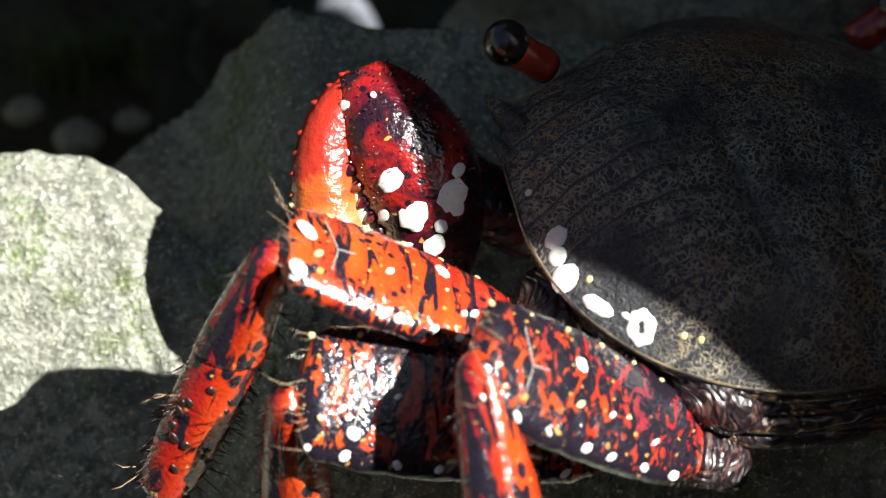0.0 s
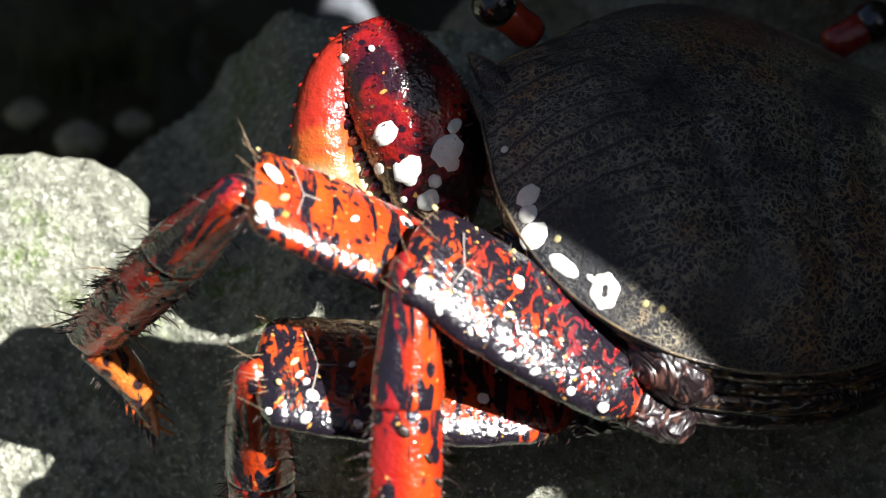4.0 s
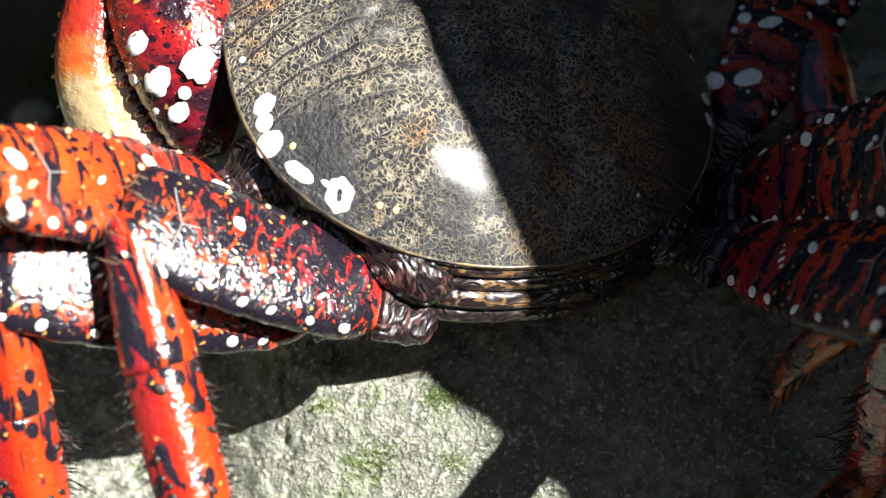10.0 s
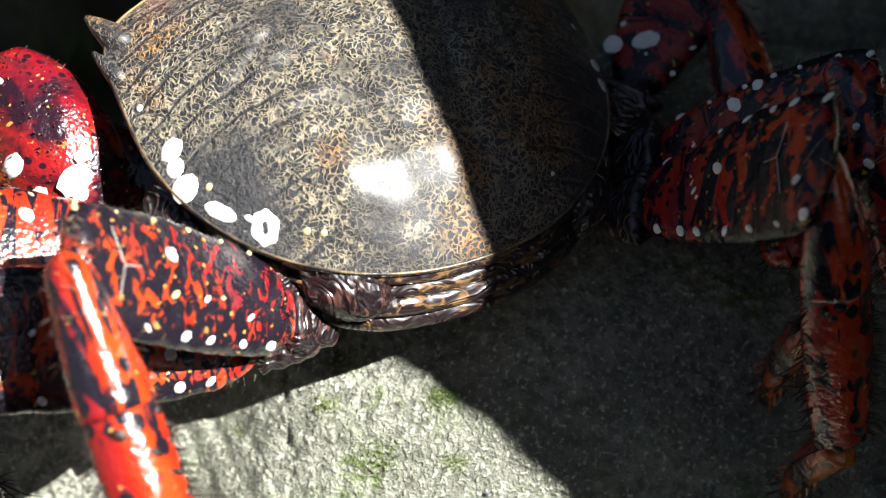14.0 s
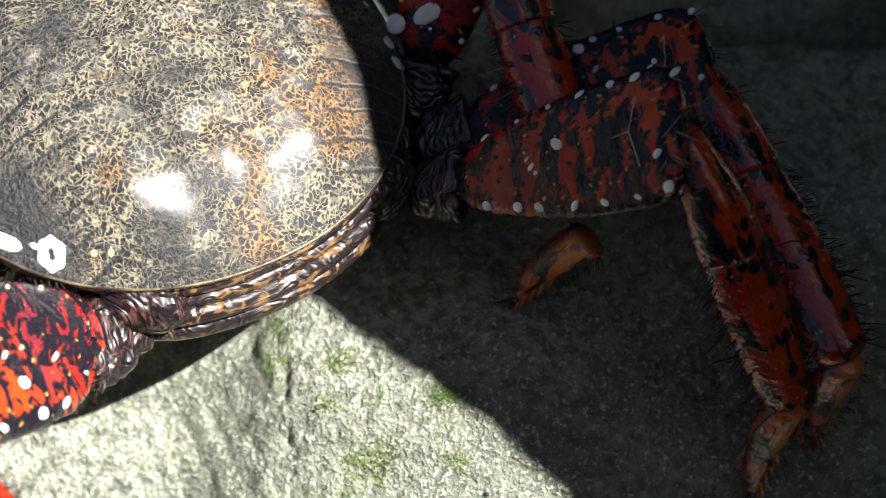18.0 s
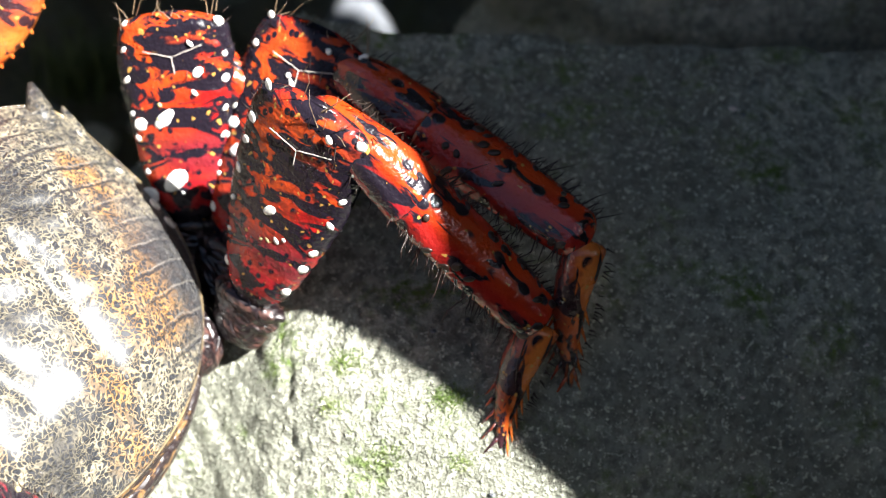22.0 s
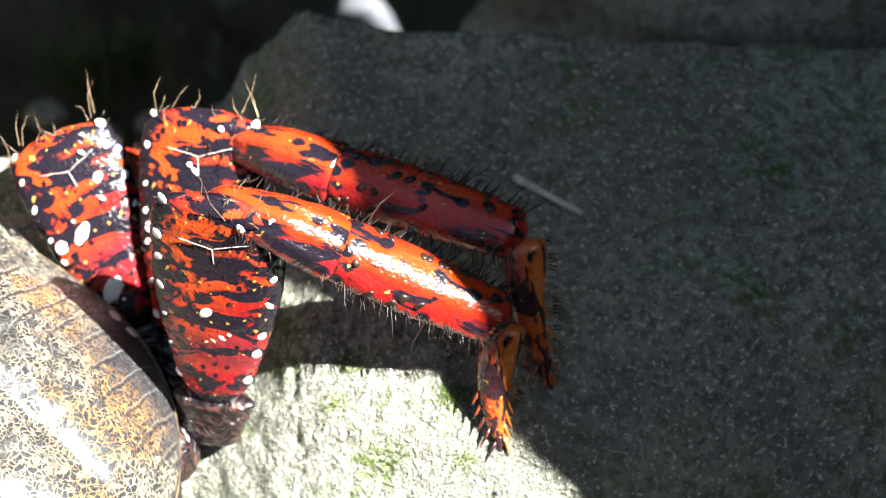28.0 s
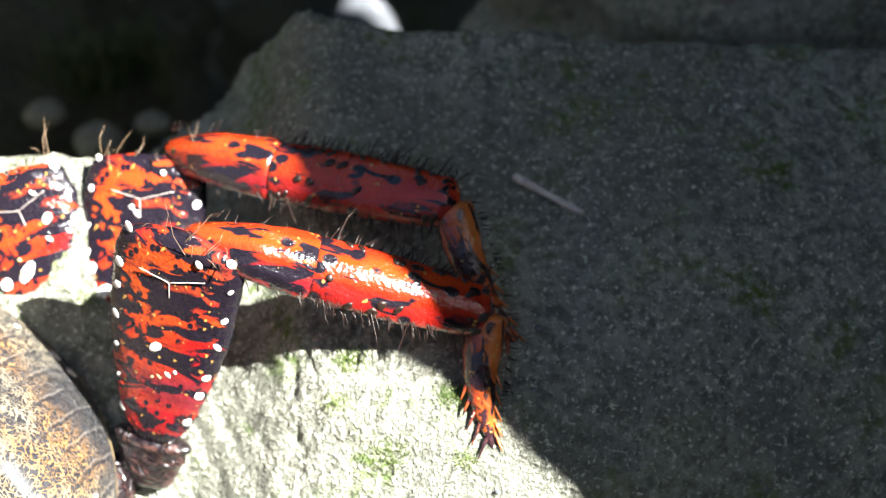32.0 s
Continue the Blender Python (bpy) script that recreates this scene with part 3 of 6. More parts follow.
def coxa(at, toward, size, seed):
    """The leg's first joint, held by the body: a dark bulge with curved folds one behind another."""
    d = Vector(toward).normalized()
    u = Vector((0, 0, 1)).cross(d).normalized()
    w = d.cross(u)
    rings = []
    for i in range(73):
        f = i / 72
        body = max(0.05, 1 - abs(2 * f - 1) ** 2.2) ** 0.5
        ring = []
        for k in range(48):
            q = 2 * math.pi * k / 48
            j = noise.noise((math.cos(q) * 1.2, math.sin(q) * 1.2, f * 2 + seed))
            ply = abs(math.sin(math.pi * (f * 7.5 + 1.1 * j))) ** 0.6 * (0.4 + abs(noise.noise((f * 7, math.cos(q), seed))))
            r = (size * body) * (1 + 0.08 * j) + 0.55 * ply * body
            ring.append(tuple(Vector(at) + d * (size * (1.7 * f - 0.9) - 1.5 * math.sin(q) ** 2 * (1 - f)) + u * math.cos(q) * r + w * math.sin(q) * r * 0.72))
        rings.append(ring)
    return part("coxa", loft(bmesh.new(), rings), JOINT, crab, "dark glossy folds where a leg joins the body")


for k, (at, toward, size) in enumerate((((-13.5, -27.0, -3.6), (-0.75, -0.5, 0.2), 7.6), ((-23.0, -22.0, -6.0), (-0.9, -0.35, 0.15), 6.6), ((-31.0, -11.0, -6.0), (-1, 0.0, 0.1), 6.2),
                                         ((27.0, -24.5, -4.2), (0.8, -0.5, 0.2), 6.4), ((31.5, -17.0, -5.6), (0.95, -0.2, 0.15), 5.8), ((34.0, -9.0, -5.6), (1, 0.0, 0.1), 5.6))):
    coxa(at, toward, size, 31 + 5 * k)


def collar(broad, seed):
    """The short joint between the root and the broad segment, with two or three low folds."""
    xs = [0.0, 1.2, 2.4, 3.6, 4.8, 6.0, 7.2, 8.4, 9.6]
    return shifted(limb(10.5, [broad * (0.42 + 0.028 * i + 0.03 * (i % 2)) for i in range(len(xs))], [5.4 - 0.1 * i + 0.4 * (i % 2) for i in range(len(xs))], 36, 54, 2.1, seed=seed, wob=0.35, ends=(0.3, 0.1)), -1.5)


def tucked(bm, drop, reach):
    """Lowers the near end of a segment, so that it leaves from under its neighbour."""
    for v in bm.verts:
        v.co.z -= drop * MM * max(0.0, 1 - v.co.x / (reach * MM)) ** 1.2
    return bm


def leg(name, upper, shank, toe, shells, broad, seed, curl, big=()):
    rng = random.Random(seed)
    root = 6.0
    profile = (0.62, 0.82, 0.94, 1.0, 1.02, 0.97, 0.86) if name[0] == "l" else (0.42, 0.60, 0.78, 0.93, 1.02, 1.05, 0.95)
    mw, mt = [broad * k for k in profile], [5, 5.6, 5.8, 5.8, 5.5, 5.2, 4.8]
    m = part("merus", shifted(limb(upper - root, mw, mt, 56, 72, 2.2, seed=seed, ends=(0.2, 0.07)), root), shells[0], crab, "broad flat upper leg, red with dark blotches")
    part("ischium", collar(broad, seed), JOINT, m, "wrinkled glossy purple-brown joint at the leg's root")
    seam_x = upper - 0.17 * (upper - root)
    zs = 2.6
    for pts in (((seam_x - 3.0, 0.0), (seam_x - 0.4, 0.3)), ((seam_x - 0.4, 0.3), (seam_x + 0.6, broad * 0.27)), ((seam_x - 0.4, 0.3), (seam_x + 1.4, -broad * 0.26))):
        bm = bmesh.new()
        rings = [[(px + 0.12 * noise.noise((px, py, seed)), py, zs - 0.5 * (abs(py) / broad * 2) ** 4 - 0.05)] for px, py in
                 ((pts[0][0] + (pts[1][0] - pts[0][0]) * k / 8, pts[0][1] + (pts[1][1] - pts[0][1]) * k / 8) for k in range(9))]
        dx, dy = pts[1][0] - pts[0][0], pts[1][1] - pts[0][1]
        ln = math.hypot(dx, dy)
        loft(bm, [[(r[0][0] - dy / ln * 0.1 * math.cos(q), r[0][1] + dx / ln * 0.1 * math.cos(q), r[0][2] + 0.2 + 0.1 * math.sin(q)) for q in (0, 1.57, 3.14, 4.71)] for r in rings])
        part("seam", bm, SEAM, m, "thin pale seam line near the knee")
    for sx_, sy_, a_, b_ in big:
        bm = bmesh.new()
        flat = max(0.0, 1 - (abs(sy_) / (broad * 0.5)) ** 2.2) ** (1 / 2.2)
        blob(bm, (root + (upper - root) * (sx_ - 0.2) / 0.8, sy_, 2.75 * flat + 0.12), (0, sy_ / broad * 0.5, 1), b_, a_, 0.12)
        part("white_spot", bm, WHITE, m, "large chalk-white spot")
    edge_spots(m, upper - root, mw, mt, 0.2, 7, 0.68, WHITE, rng, root, (1,) if name[0] == "l" else (-1, 1))
    if name[0] == "l":
        edge_spots(m, upper - root, mw, mt, 0.25, 6, 0.45, YELLOW, rng, root, (-1,))
    for i in range(5):
        bm = bmesh.new()
        blob(bm, (root + (upper - root) * rng.uniform(0.15, 0.95), rng.uniform(-0.2, 0.2) * broad, 2.72), (0, 0, 1), rng.uniform(0.3, 0.9), rng.uniform(0.3, 0.55), 0.2)
        part("pale_spot", bm, YELLOW if i % 2 else WHITE, m)
    h = hairs(m, upper - root, mw, mt, 60, 0.5, 1.8, rng, HAIR)
    h.location.x = root * MM
    bm = bmesh.new()
    for i in range(90):
        sx_, sy_ = rng.uniform(0.08, 0.97), rng.uniform(-0.82, 0.82)
        hz = np.interp(sx_, np.linspace(0, 1, 7), mt) / 2 * (1 - abs(sy_) ** 2.2) ** (1 / 2.2)
        w2 = np.interp(sx_, np.linspace(0, 1, 7), mw) / 2
        bristle(bm, (root + sx_ * (upper - root), sy_ * w2, hz - 0.1), (root + sx_ * (upper - root) + 0.35, sy_ * w2, hz + rng.uniform(0.12, 0.3)), rng.uniform(0.12, 0.26))
    part("granule_patch", bm, shells[0], m)
    bm = bmesh.new()
    for i in range(13):
        b0 = Vector((upper - rng.uniform(-0.3, 3), rng.uniform(-0.45, 0.45) * broad, rng.uniform(0.5, 2.6)))
        bristle(bm, b0, b0 + Vector((rng.uniform(0.6, 1.0), rng.uniform(-0.5, 0.5), rng.uniform(-0.1, 0.6))).normalized() * rng.uniform(2.0, 7.5), 0.095, rng.uniform(-1.1, 1.1))
    part("knee_bristle", bm, PALE_HAIR, m)
    cl, cw, ct = shank * 0.42, [5.0, 7.0, 8.4, 9.6, 10.2], [5.4, 6.6, 7.0, 7.0, 6.8]
    tuck = 0.0 if name[0] == "l" else 4.4
    c = part("carpus", tucked(limb(cl + 0.6, cw, ct, 40, 24, 1.75, seed=seed + 1, ends=(0.12, 0.03), grooves=((-0.45, 0.4), (0.4, 0.4))), tuck, 11.0), shells[1], crab, "red ridged wrist segment")
    pl, pw, pt = shank - cl, [9.4, 10.2, 9.9, 9.2, 7.6], [6.6, 7.0, 6.8, 6.4, 5.6]
    p = part("propodus", limb(pl + 0.8, pw, pt, 40, 30, 1.75, seed=seed + 2, ends=(0.03, 0.07), grooves=((-0.5, 0.22), (0.45, 0.22))), shells[2], c, "orange-red shin with black knobs")
    p.location = ((cl - 0.5) * MM, 0, 0)
    hr = hairs(c, pl, pw, pt, 150, 0.6, 3.2, rng, HAIR)
    hr.location = p.location
    hp = hairs(c, pl, pw, pt, 9, 3.5, 8.0, rng, HAIR if seed % 3 else PALE_HAIR, "long_bristle")
    hp.location = p.location
    hairs(c, cl, cw, ct, 26, 0.8, 3.0, rng, HAIR, "wrist_bristle")
    for i in range(22):
        s, side = rng.uniform(0.05, 0.97), rng.choice((-1, 1))
        bm = bmesh.new()
        w = np.interp(s, np.linspace(0, 1, 5), pw) / 2
        inn = rng.choice((0.35, 0.7, 0.82, 0.9))
        q = math.acos(inn)
        zz = np.interp(s, np.linspace(0, 1, 5), pt) / 2 * (1 - inn ** 1.75) ** (1 / 1.75)
        blob(bm, (cl - 0.5 + s * pl, side * w * inn, zz), (0, side * inn, math.sin(q) + 0.2), rng.uniform(0.5, 1.1), rng.uniform(0.4, 0.75), 0.22)
        part("knob", bm, HAIR, c)
    tw, tt = [6.4, 6.2, 5.4, 4.2, 2.6, 0.5], [5, 4.8, 4.2, 3.2, 2.0, 0.5]
    d = part("dactyl", limb(toe, tw, tt, 16, 24, 2.0, curl, seed=seed + 3), shells[3], crab, "orange hooked toe with spines")
    hairs(d, toe * 0.85, tw, tt, 44, 0.6, 2.4, rng, HAIR, "spine_fringe")
    for i in range(10):
        sd = (-1) ** i
        f = 0.42 + 0.055 * i
        off = curl * math.sin(math.pi * f)
        w = np.interp(f, np.linspace(0, 1, 6), tw) / 2
        spike((toe * f, off + sd * w * 0.7, 0.3), (toe * f + 3.4, off + sd * (w * 0.7 + 1.5), 0.5), 0.34, "claw_spine", TOE_SHELL, d)
    limbs[name, "upper"], limbs[name, "shank"], limbs[name, "toe"] = m, c, d


ORANGE = (MID_SHELL, WRIST_SHELL, SHANK_SHELL, TOE_SHELL)
leg("l_back", 46, 48, 22, (BACK_SHELL, WRIST_SHELL, SHANK_SHELL, TOE_SHELL), 17, 1, 1.5, ((0.70, -2.7, 1.1, 0.75),))
leg("l_mid", 52, 48, 22, ORANGE, 19, 2, 1.5, ((0.46, -6.0, 1.9, 1.3), (0.47, 3.3, 0.9, 0.9), (0.87, 5.0, 1.0, 0.8), (0.6, -6.8, 1.0, 0.8)))
leg("l_front", 44, 46, 20, (FRONT_SHELL, WRIST_SHELL, SHANK_SHELL, TOE_SHELL), 16, 3, 1.5, ((0.28, 0.3, 2.4, 1.6), (0.52, -3.2, 1.3, 1.0), (0.97, 5.5, 1.3, 1.2), (0.95, -1.0, 1.7, 1.1)))
leg("r_back", 46, 47, 20, (RIGHT_SHELL, WRIST_SHELL, SHANK_SHELL, TOE_SHELL), 19, 5, -1.5, ((0.62, 1.0, 1.2, 0.75),))
leg("r_mid", 46, 52, 24, (RIGHT_SHELL, WRIST_SHELL, SHANK_SHELL, TOE_SHELL), 19, 7, -1.5, ((0.55, 4.5, 1.6, 1.0), (0.62, 7.0, 1.0, 0.9)))
leg("r_front", 42, 48, 20, (RIGHT_SHELL, WRIST_SHELL, SHANK_SHELL, TOE_SHELL), 17, 9, -1.5, ((0.36, 5.6, 1.6, 1.5), (0.42, 1.2, 2.4, 1.4), (0.62, 6.0, 1.1, 1.0), (0.64, 2.2, 2.0, 1.0), (0.8, -3.5, 1.0, 0.7)))


def smooth_path(pts, n):
    """Points along a soft curve through pts, each a tuple of numbers."""
    a = np.array(pts, float)
    out = []
    for i in range(n + 1):
        u = i / n * (len(a) - 1)
        k = min(int(u), len(a) - 2)
        f = u - k
        p0, p1, p2, p3 = a[max(k - 1, 0)], a[k], a[k + 1], a[min(k + 2, len(a) - 1)]
        out.append(0.5 * (2 * p1 + (p2 - p0) * f + (2 * p0 - 5 * p1 + 4 * p2 - p3) * f * f + (3 * p1 - p0 - 3 * p2 + p3) * f ** 3))
    return out


PALM = ((-3.2, 16.2, -1.0), (10.2, -15.0, -2.0))


def palm_at(s):
    c = Vector(PALM[0]).lerp(Vector(PALM[1]), s)
    c.x += 1.6 * math.sin(math.pi * s)
    e = math.sin(math.pi * (0.03 + 0.94 * s))
    return c, 10.0 * e ** 0.5 * (1 - 0.18 * s), 7.8 * e ** 0.55


def claw(name, sx, seed):
    rings = []
    ax = Vector((0.92, 0.39, 0))
    for i in range(41):
        s = i / 40
        c, w, h = palm_at(s)
        ring = []
        for k in range(36):
            q = 2 * math.pi * k / 36
            j = 1 + 0.02 * noise.noise((math.cos(q) * 2 + seed, math.sin(q) * 2, s * 6)) + 0.01 * noise.noise((math.cos(q) * 9 + seed, math.sin(q) * 9, s * 30))
            j += 0.03 * math.cos(3 * q - 0.5) + 0.02 * noise.noise((math.cos(q) * 3, math.sin(q) * 3, s * 9 + seed))
            p = c + ax * math.cos(q) * w * j + Vector((0, 0, 1)) * math.sin(q) * h * j
            ring.append((sx * p.x, p.y, p.z))
        rings.append(ring if sx > 0 else ring[::-1])
    palm = part("claw_palm", loft(bmesh.new(), rings), CLAW_SHELL if sx > 0 else SHANK_SHELL, crab, "glossy crimson claw with large white spots" if sx > 0 else "glossy orange-red claw")

    def finger(pts, mat, nm, label, n=22, teeth=0, side=1):
        rr, path = [], smooth_path(pts, n)
        for i, (x, y, z, r) in enumerate(path):
            a, b = path[max(i - 1, 0)], path[min(i + 1, n)]
            d = Vector((b[0] - a[0], b[1] - a[1], b[2] - a[2])).normalized()
            u = d.cross(Vector((0, 0, 1))).normalized()
            w = u.cross(d)
            ring = [tuple(Vector((x, y, z)) + u * math.cos(q) * r + w * math.sin(q) * r * 0.8) for q in (2 * math.pi * k / 18 for k in range(18))]
            rr.append([(sx * p[0], p[1], p[2]) for p in (ring if sx > 0 else ring[::-1])])
        ob = part(nm, loft(bmesh.new(), rr), mat, palm, label)
        for k in range(teeth):
            i = int((k + 0.7) * n / (teeth + 0.5))
            x, y, z, r = path[i]
            a, b = path[max(i - 1, 0)], path[min(i + 1, n)]
            d = Vector((b[0] - a[0], b[1] - a[1], b[2] - a[2])).normalized()
            u = d.cross(Vector((0, 0, 1))).normalized() * side
            p, q = Vector((x, y, z + 0.4)) + u * r * 0.85, Vector((x, y, z + 0.5)) + u * (r + 0.5) + d * 0.4
            spike((sx * p.x, p.y, p.z), (sx * q.x, q.y, q.z), 0.6, "claw_tooth", mat, palm)
            if nm == "claw_finger" and k > 3:
                p, q = Vector((x, y, z + 0.2)) - u * r * 0.7, Vector((x, y, z + 0.2)) - u * (r + 1.3) + d * 0.3
                spike((sx * p.x, p.y, p.z), (sx * q.x, q.y, q.z), 1.15, "claw_lobe", mat, palm)
        return ob

    finger([(-2.5, 13.5, -2.0, 3.6), (-6.6, 8.5, -1.6, 4.2), (-8.2, 2, -1.6, 4.6), (-7.6, -5, -1.8, 5.0), (-5.4, -11, -2.0, 4.8), (-3.0, -15.5, -2, 3.6), (-1.8, -18.5, -2, 1.2)], FINGER if sx > 0 else TOE_SHELL, "claw_finger", "claw finger, orange above and cream below", 34, 15, 1)
    finger([(-5, 4, -3, 4.5), (-3.5, -4, -3, 4.6), (-0.5, -11, -3, 3.8), (0.8, -16.5, -2, 2.4), (1.4, -19, -2, 0.8)], CREAM if sx > 0 else TOE_SHELL, "fixed_finger", "cream inner finger", 20, 5, 1)
    for x, y, a, b in ((0, 0, 1.6, 2.0), (3.2, -4.8, 2.0, 2.3), (8.8, -2.0, 2.0, 2.7), (6.4, -9.0, 1.5, 1.8), (-0.6, -4.8, 0.9, 1.1), (7.2, -6.4, 1.0, 1.0),
                       (3.0, -9.0, 0.6, 0.6), (-6.0, 10.5, 0.85, 0.95), (-2.2, 12, 0.5, 0.5), (-5.6, 4, 0.5, 0.5), (9.8, 1.5, 0.9, 1.4), (3.4, -5.9, 1.5, 1.2), (9.3, -3.6, 1.5, 1.3)):
        if sx < 0 and y < 8:
            continue
        s = 0.5
        for _ in range(12):
            c, w, h = palm_at(s)
            s = min(1, max(0, (PALM[0][1] - y + 0.39 * (x - c.x) / 0.92) / (PALM[0][1] - PALM[1][1])))
        c, w, h = palm_at(s)
        f = max(-0.93, min(0.93, (x - c.x) / 0.92 / w))
        zz = c.z + h * math.sqrt(1 - f * f)
        bm = bmesh.new()
        blob(bm, (sx * x, y, zz + 0.34), (sx * f * h / w, f * 0.3, math.sqrt(1 - f * f) + 0.15), b, a, 0.12)
        part("white_spot", bm, WHITE, palm)
    for k in range(9):
        s = 0.36 + 0.56 * k / 8
        c, w, h = palm_at(s)
        p = c - ax * w * 0.93 + Vector((0, 0, h * 0.30))
        q = p - ax * 1.7 + Vector((0.2, -0.5, 0.2))
        spike((sx * p.x, p.y, p.z), (sx * q.x, q.y, q.z), 1.0, "palm_tooth", DARK_SHELL if k % 2 else CLAW_SHELL, palm)
    rng = random.Random(seed)
    bm = bmesh.new()
    for i in range(220):
        s, q = rng.uniform(0.0, 0.62), rng.uniform(0.1, 3.0)
        c, w, h = palm_at(s)
        d = (ax * math.cos(q) + Vector((0, 0.5 - s, math.sin(q)))).normalized()
        b = c + ax * math.cos(q) * w + Vector((0, 0, 1)) * math.sin(q) * h
        e = b + d * rng.uniform(0.25, 0.9)
        bristle(bm, (sx * b.x, b.y, b.z), (sx * e.x, e.y, e.z), rng.uniform(0.1, 0.24))
    part("granule_patch", bm, DARK_SHELL, palm)
    a = part("claw_arm", limb(28, [9, 11, 11, 9], [9, 10, 10, 8], 28, 32, 2.2, seed=seed, wob=0.3, ends=(0.15, 0.15)), DARK_SHELL, palm, "dark red claw arm")
    a.matrix_basis = pose(sx * 4 * MM, 6 * MM, -9 * MM, 0, 0, -32 if sx > 0 else 212)
    limbs[name, "claw"] = palm


claw("l_claw", 1, 21)
claw("r_claw", -1, 22)


# ---- small things on the rock ----
def twig():
    bm = bmesh.new()
    a, b = Vector((9.9, 24.6, ground_height(9.9, 24.6) + 0.6)), Vector((20.4, 17.0, ground_height(20.4, 17.0) + 0.6))
    d = (b - a).normalized()
    u = d.orthogonal().normalized()
    w = d.cross(u)
    loft(bm, [[tuple(a + (b - a) * s + (u * math.cos(q) + w * math.sin(q)) * (0.72 - 0.2 * s + 0.08 * math.sin(9 * s))) for q in (2 * math.pi * j / 10 for j in range(10))]
              for s in (i / 12 for i in range(13))])
    tagged(part("twig", bm, TWIG), "short dry grey twig lying on the rock", "twig")


twig()


def moss(x, y, spread, count, seed):
    rng = random.Random(seed)
    bm = bmesh.new()
    for i in range(count):
        px, py = rng.gauss(x, spread), rng.gauss(y, spread * 0.6)
        z = ground_height(px, py)
        bristle(bm, (px, py, z - 0.2), (px + rng.uniform(-0.5, 0.5), py + rng.uniform(-0.5, 0.2), z + rng.uniform(0.2, 0.8)), 0.11)
    tagged(part("moss", bm, MOSS), "thin green moss growing on the rock", "moss", kind="stuff")


for k, (x, y, sp, n) in enumerate(((0.5, -12.5, 1.6, 420), (-15.5, -6.5, 1.5, 260), (-9.5, -19.5, 1.8, 240), (-17.5, -12.0, 1.2, 140), (2.0, -21.0, 1.0, 120), (-58, 8, 1.8, 160), (-49, 10, 1.4, 140), (-52, 2, 1.6, 160))):
    moss(x, y, sp, n, 40 + k)


def fleck(x, y, r, mat, label, seed):
    bm = bmesh.new()
    bmesh.ops.create_icosphere(bm, subdivisions=2, radius=1.0)
    for v in bm.verts:
        d = v.co.normalized()
        v.co = Vector((d.x * r * 1.3, d.y * r, d.z * r * 0.6)) * (1 + 0.3 * noise.noise(d * 2 + Vector((seed, 0, 0)))) * MM
    ob = part("shell_grit", bm, mat)
    ob.location = Vector((x, y, ground_height(x, y) + r * 0.3)) * MM
    tagged(ob, label, "grit", "grit on the rock")


rng = random.Random(77)
fleck(46.8, 37.6, 0.6, TWIG, "pale grain of shell grit on the rock", 1)
fleck(12.9, -2.5, 0.45, PALE_ROCK, "pale grain of shell grit on the rock", 2)
for k in range(26):
    x, y = rng.uniform(-5, 66), rng.uniform(-26, 40)
    fleck(x, y, rng.uniform(0.15, 0.4), rng.choice((PALE_ROCK, TWIG, ROCK)), "tiny pale grain of grit on the rock", k)


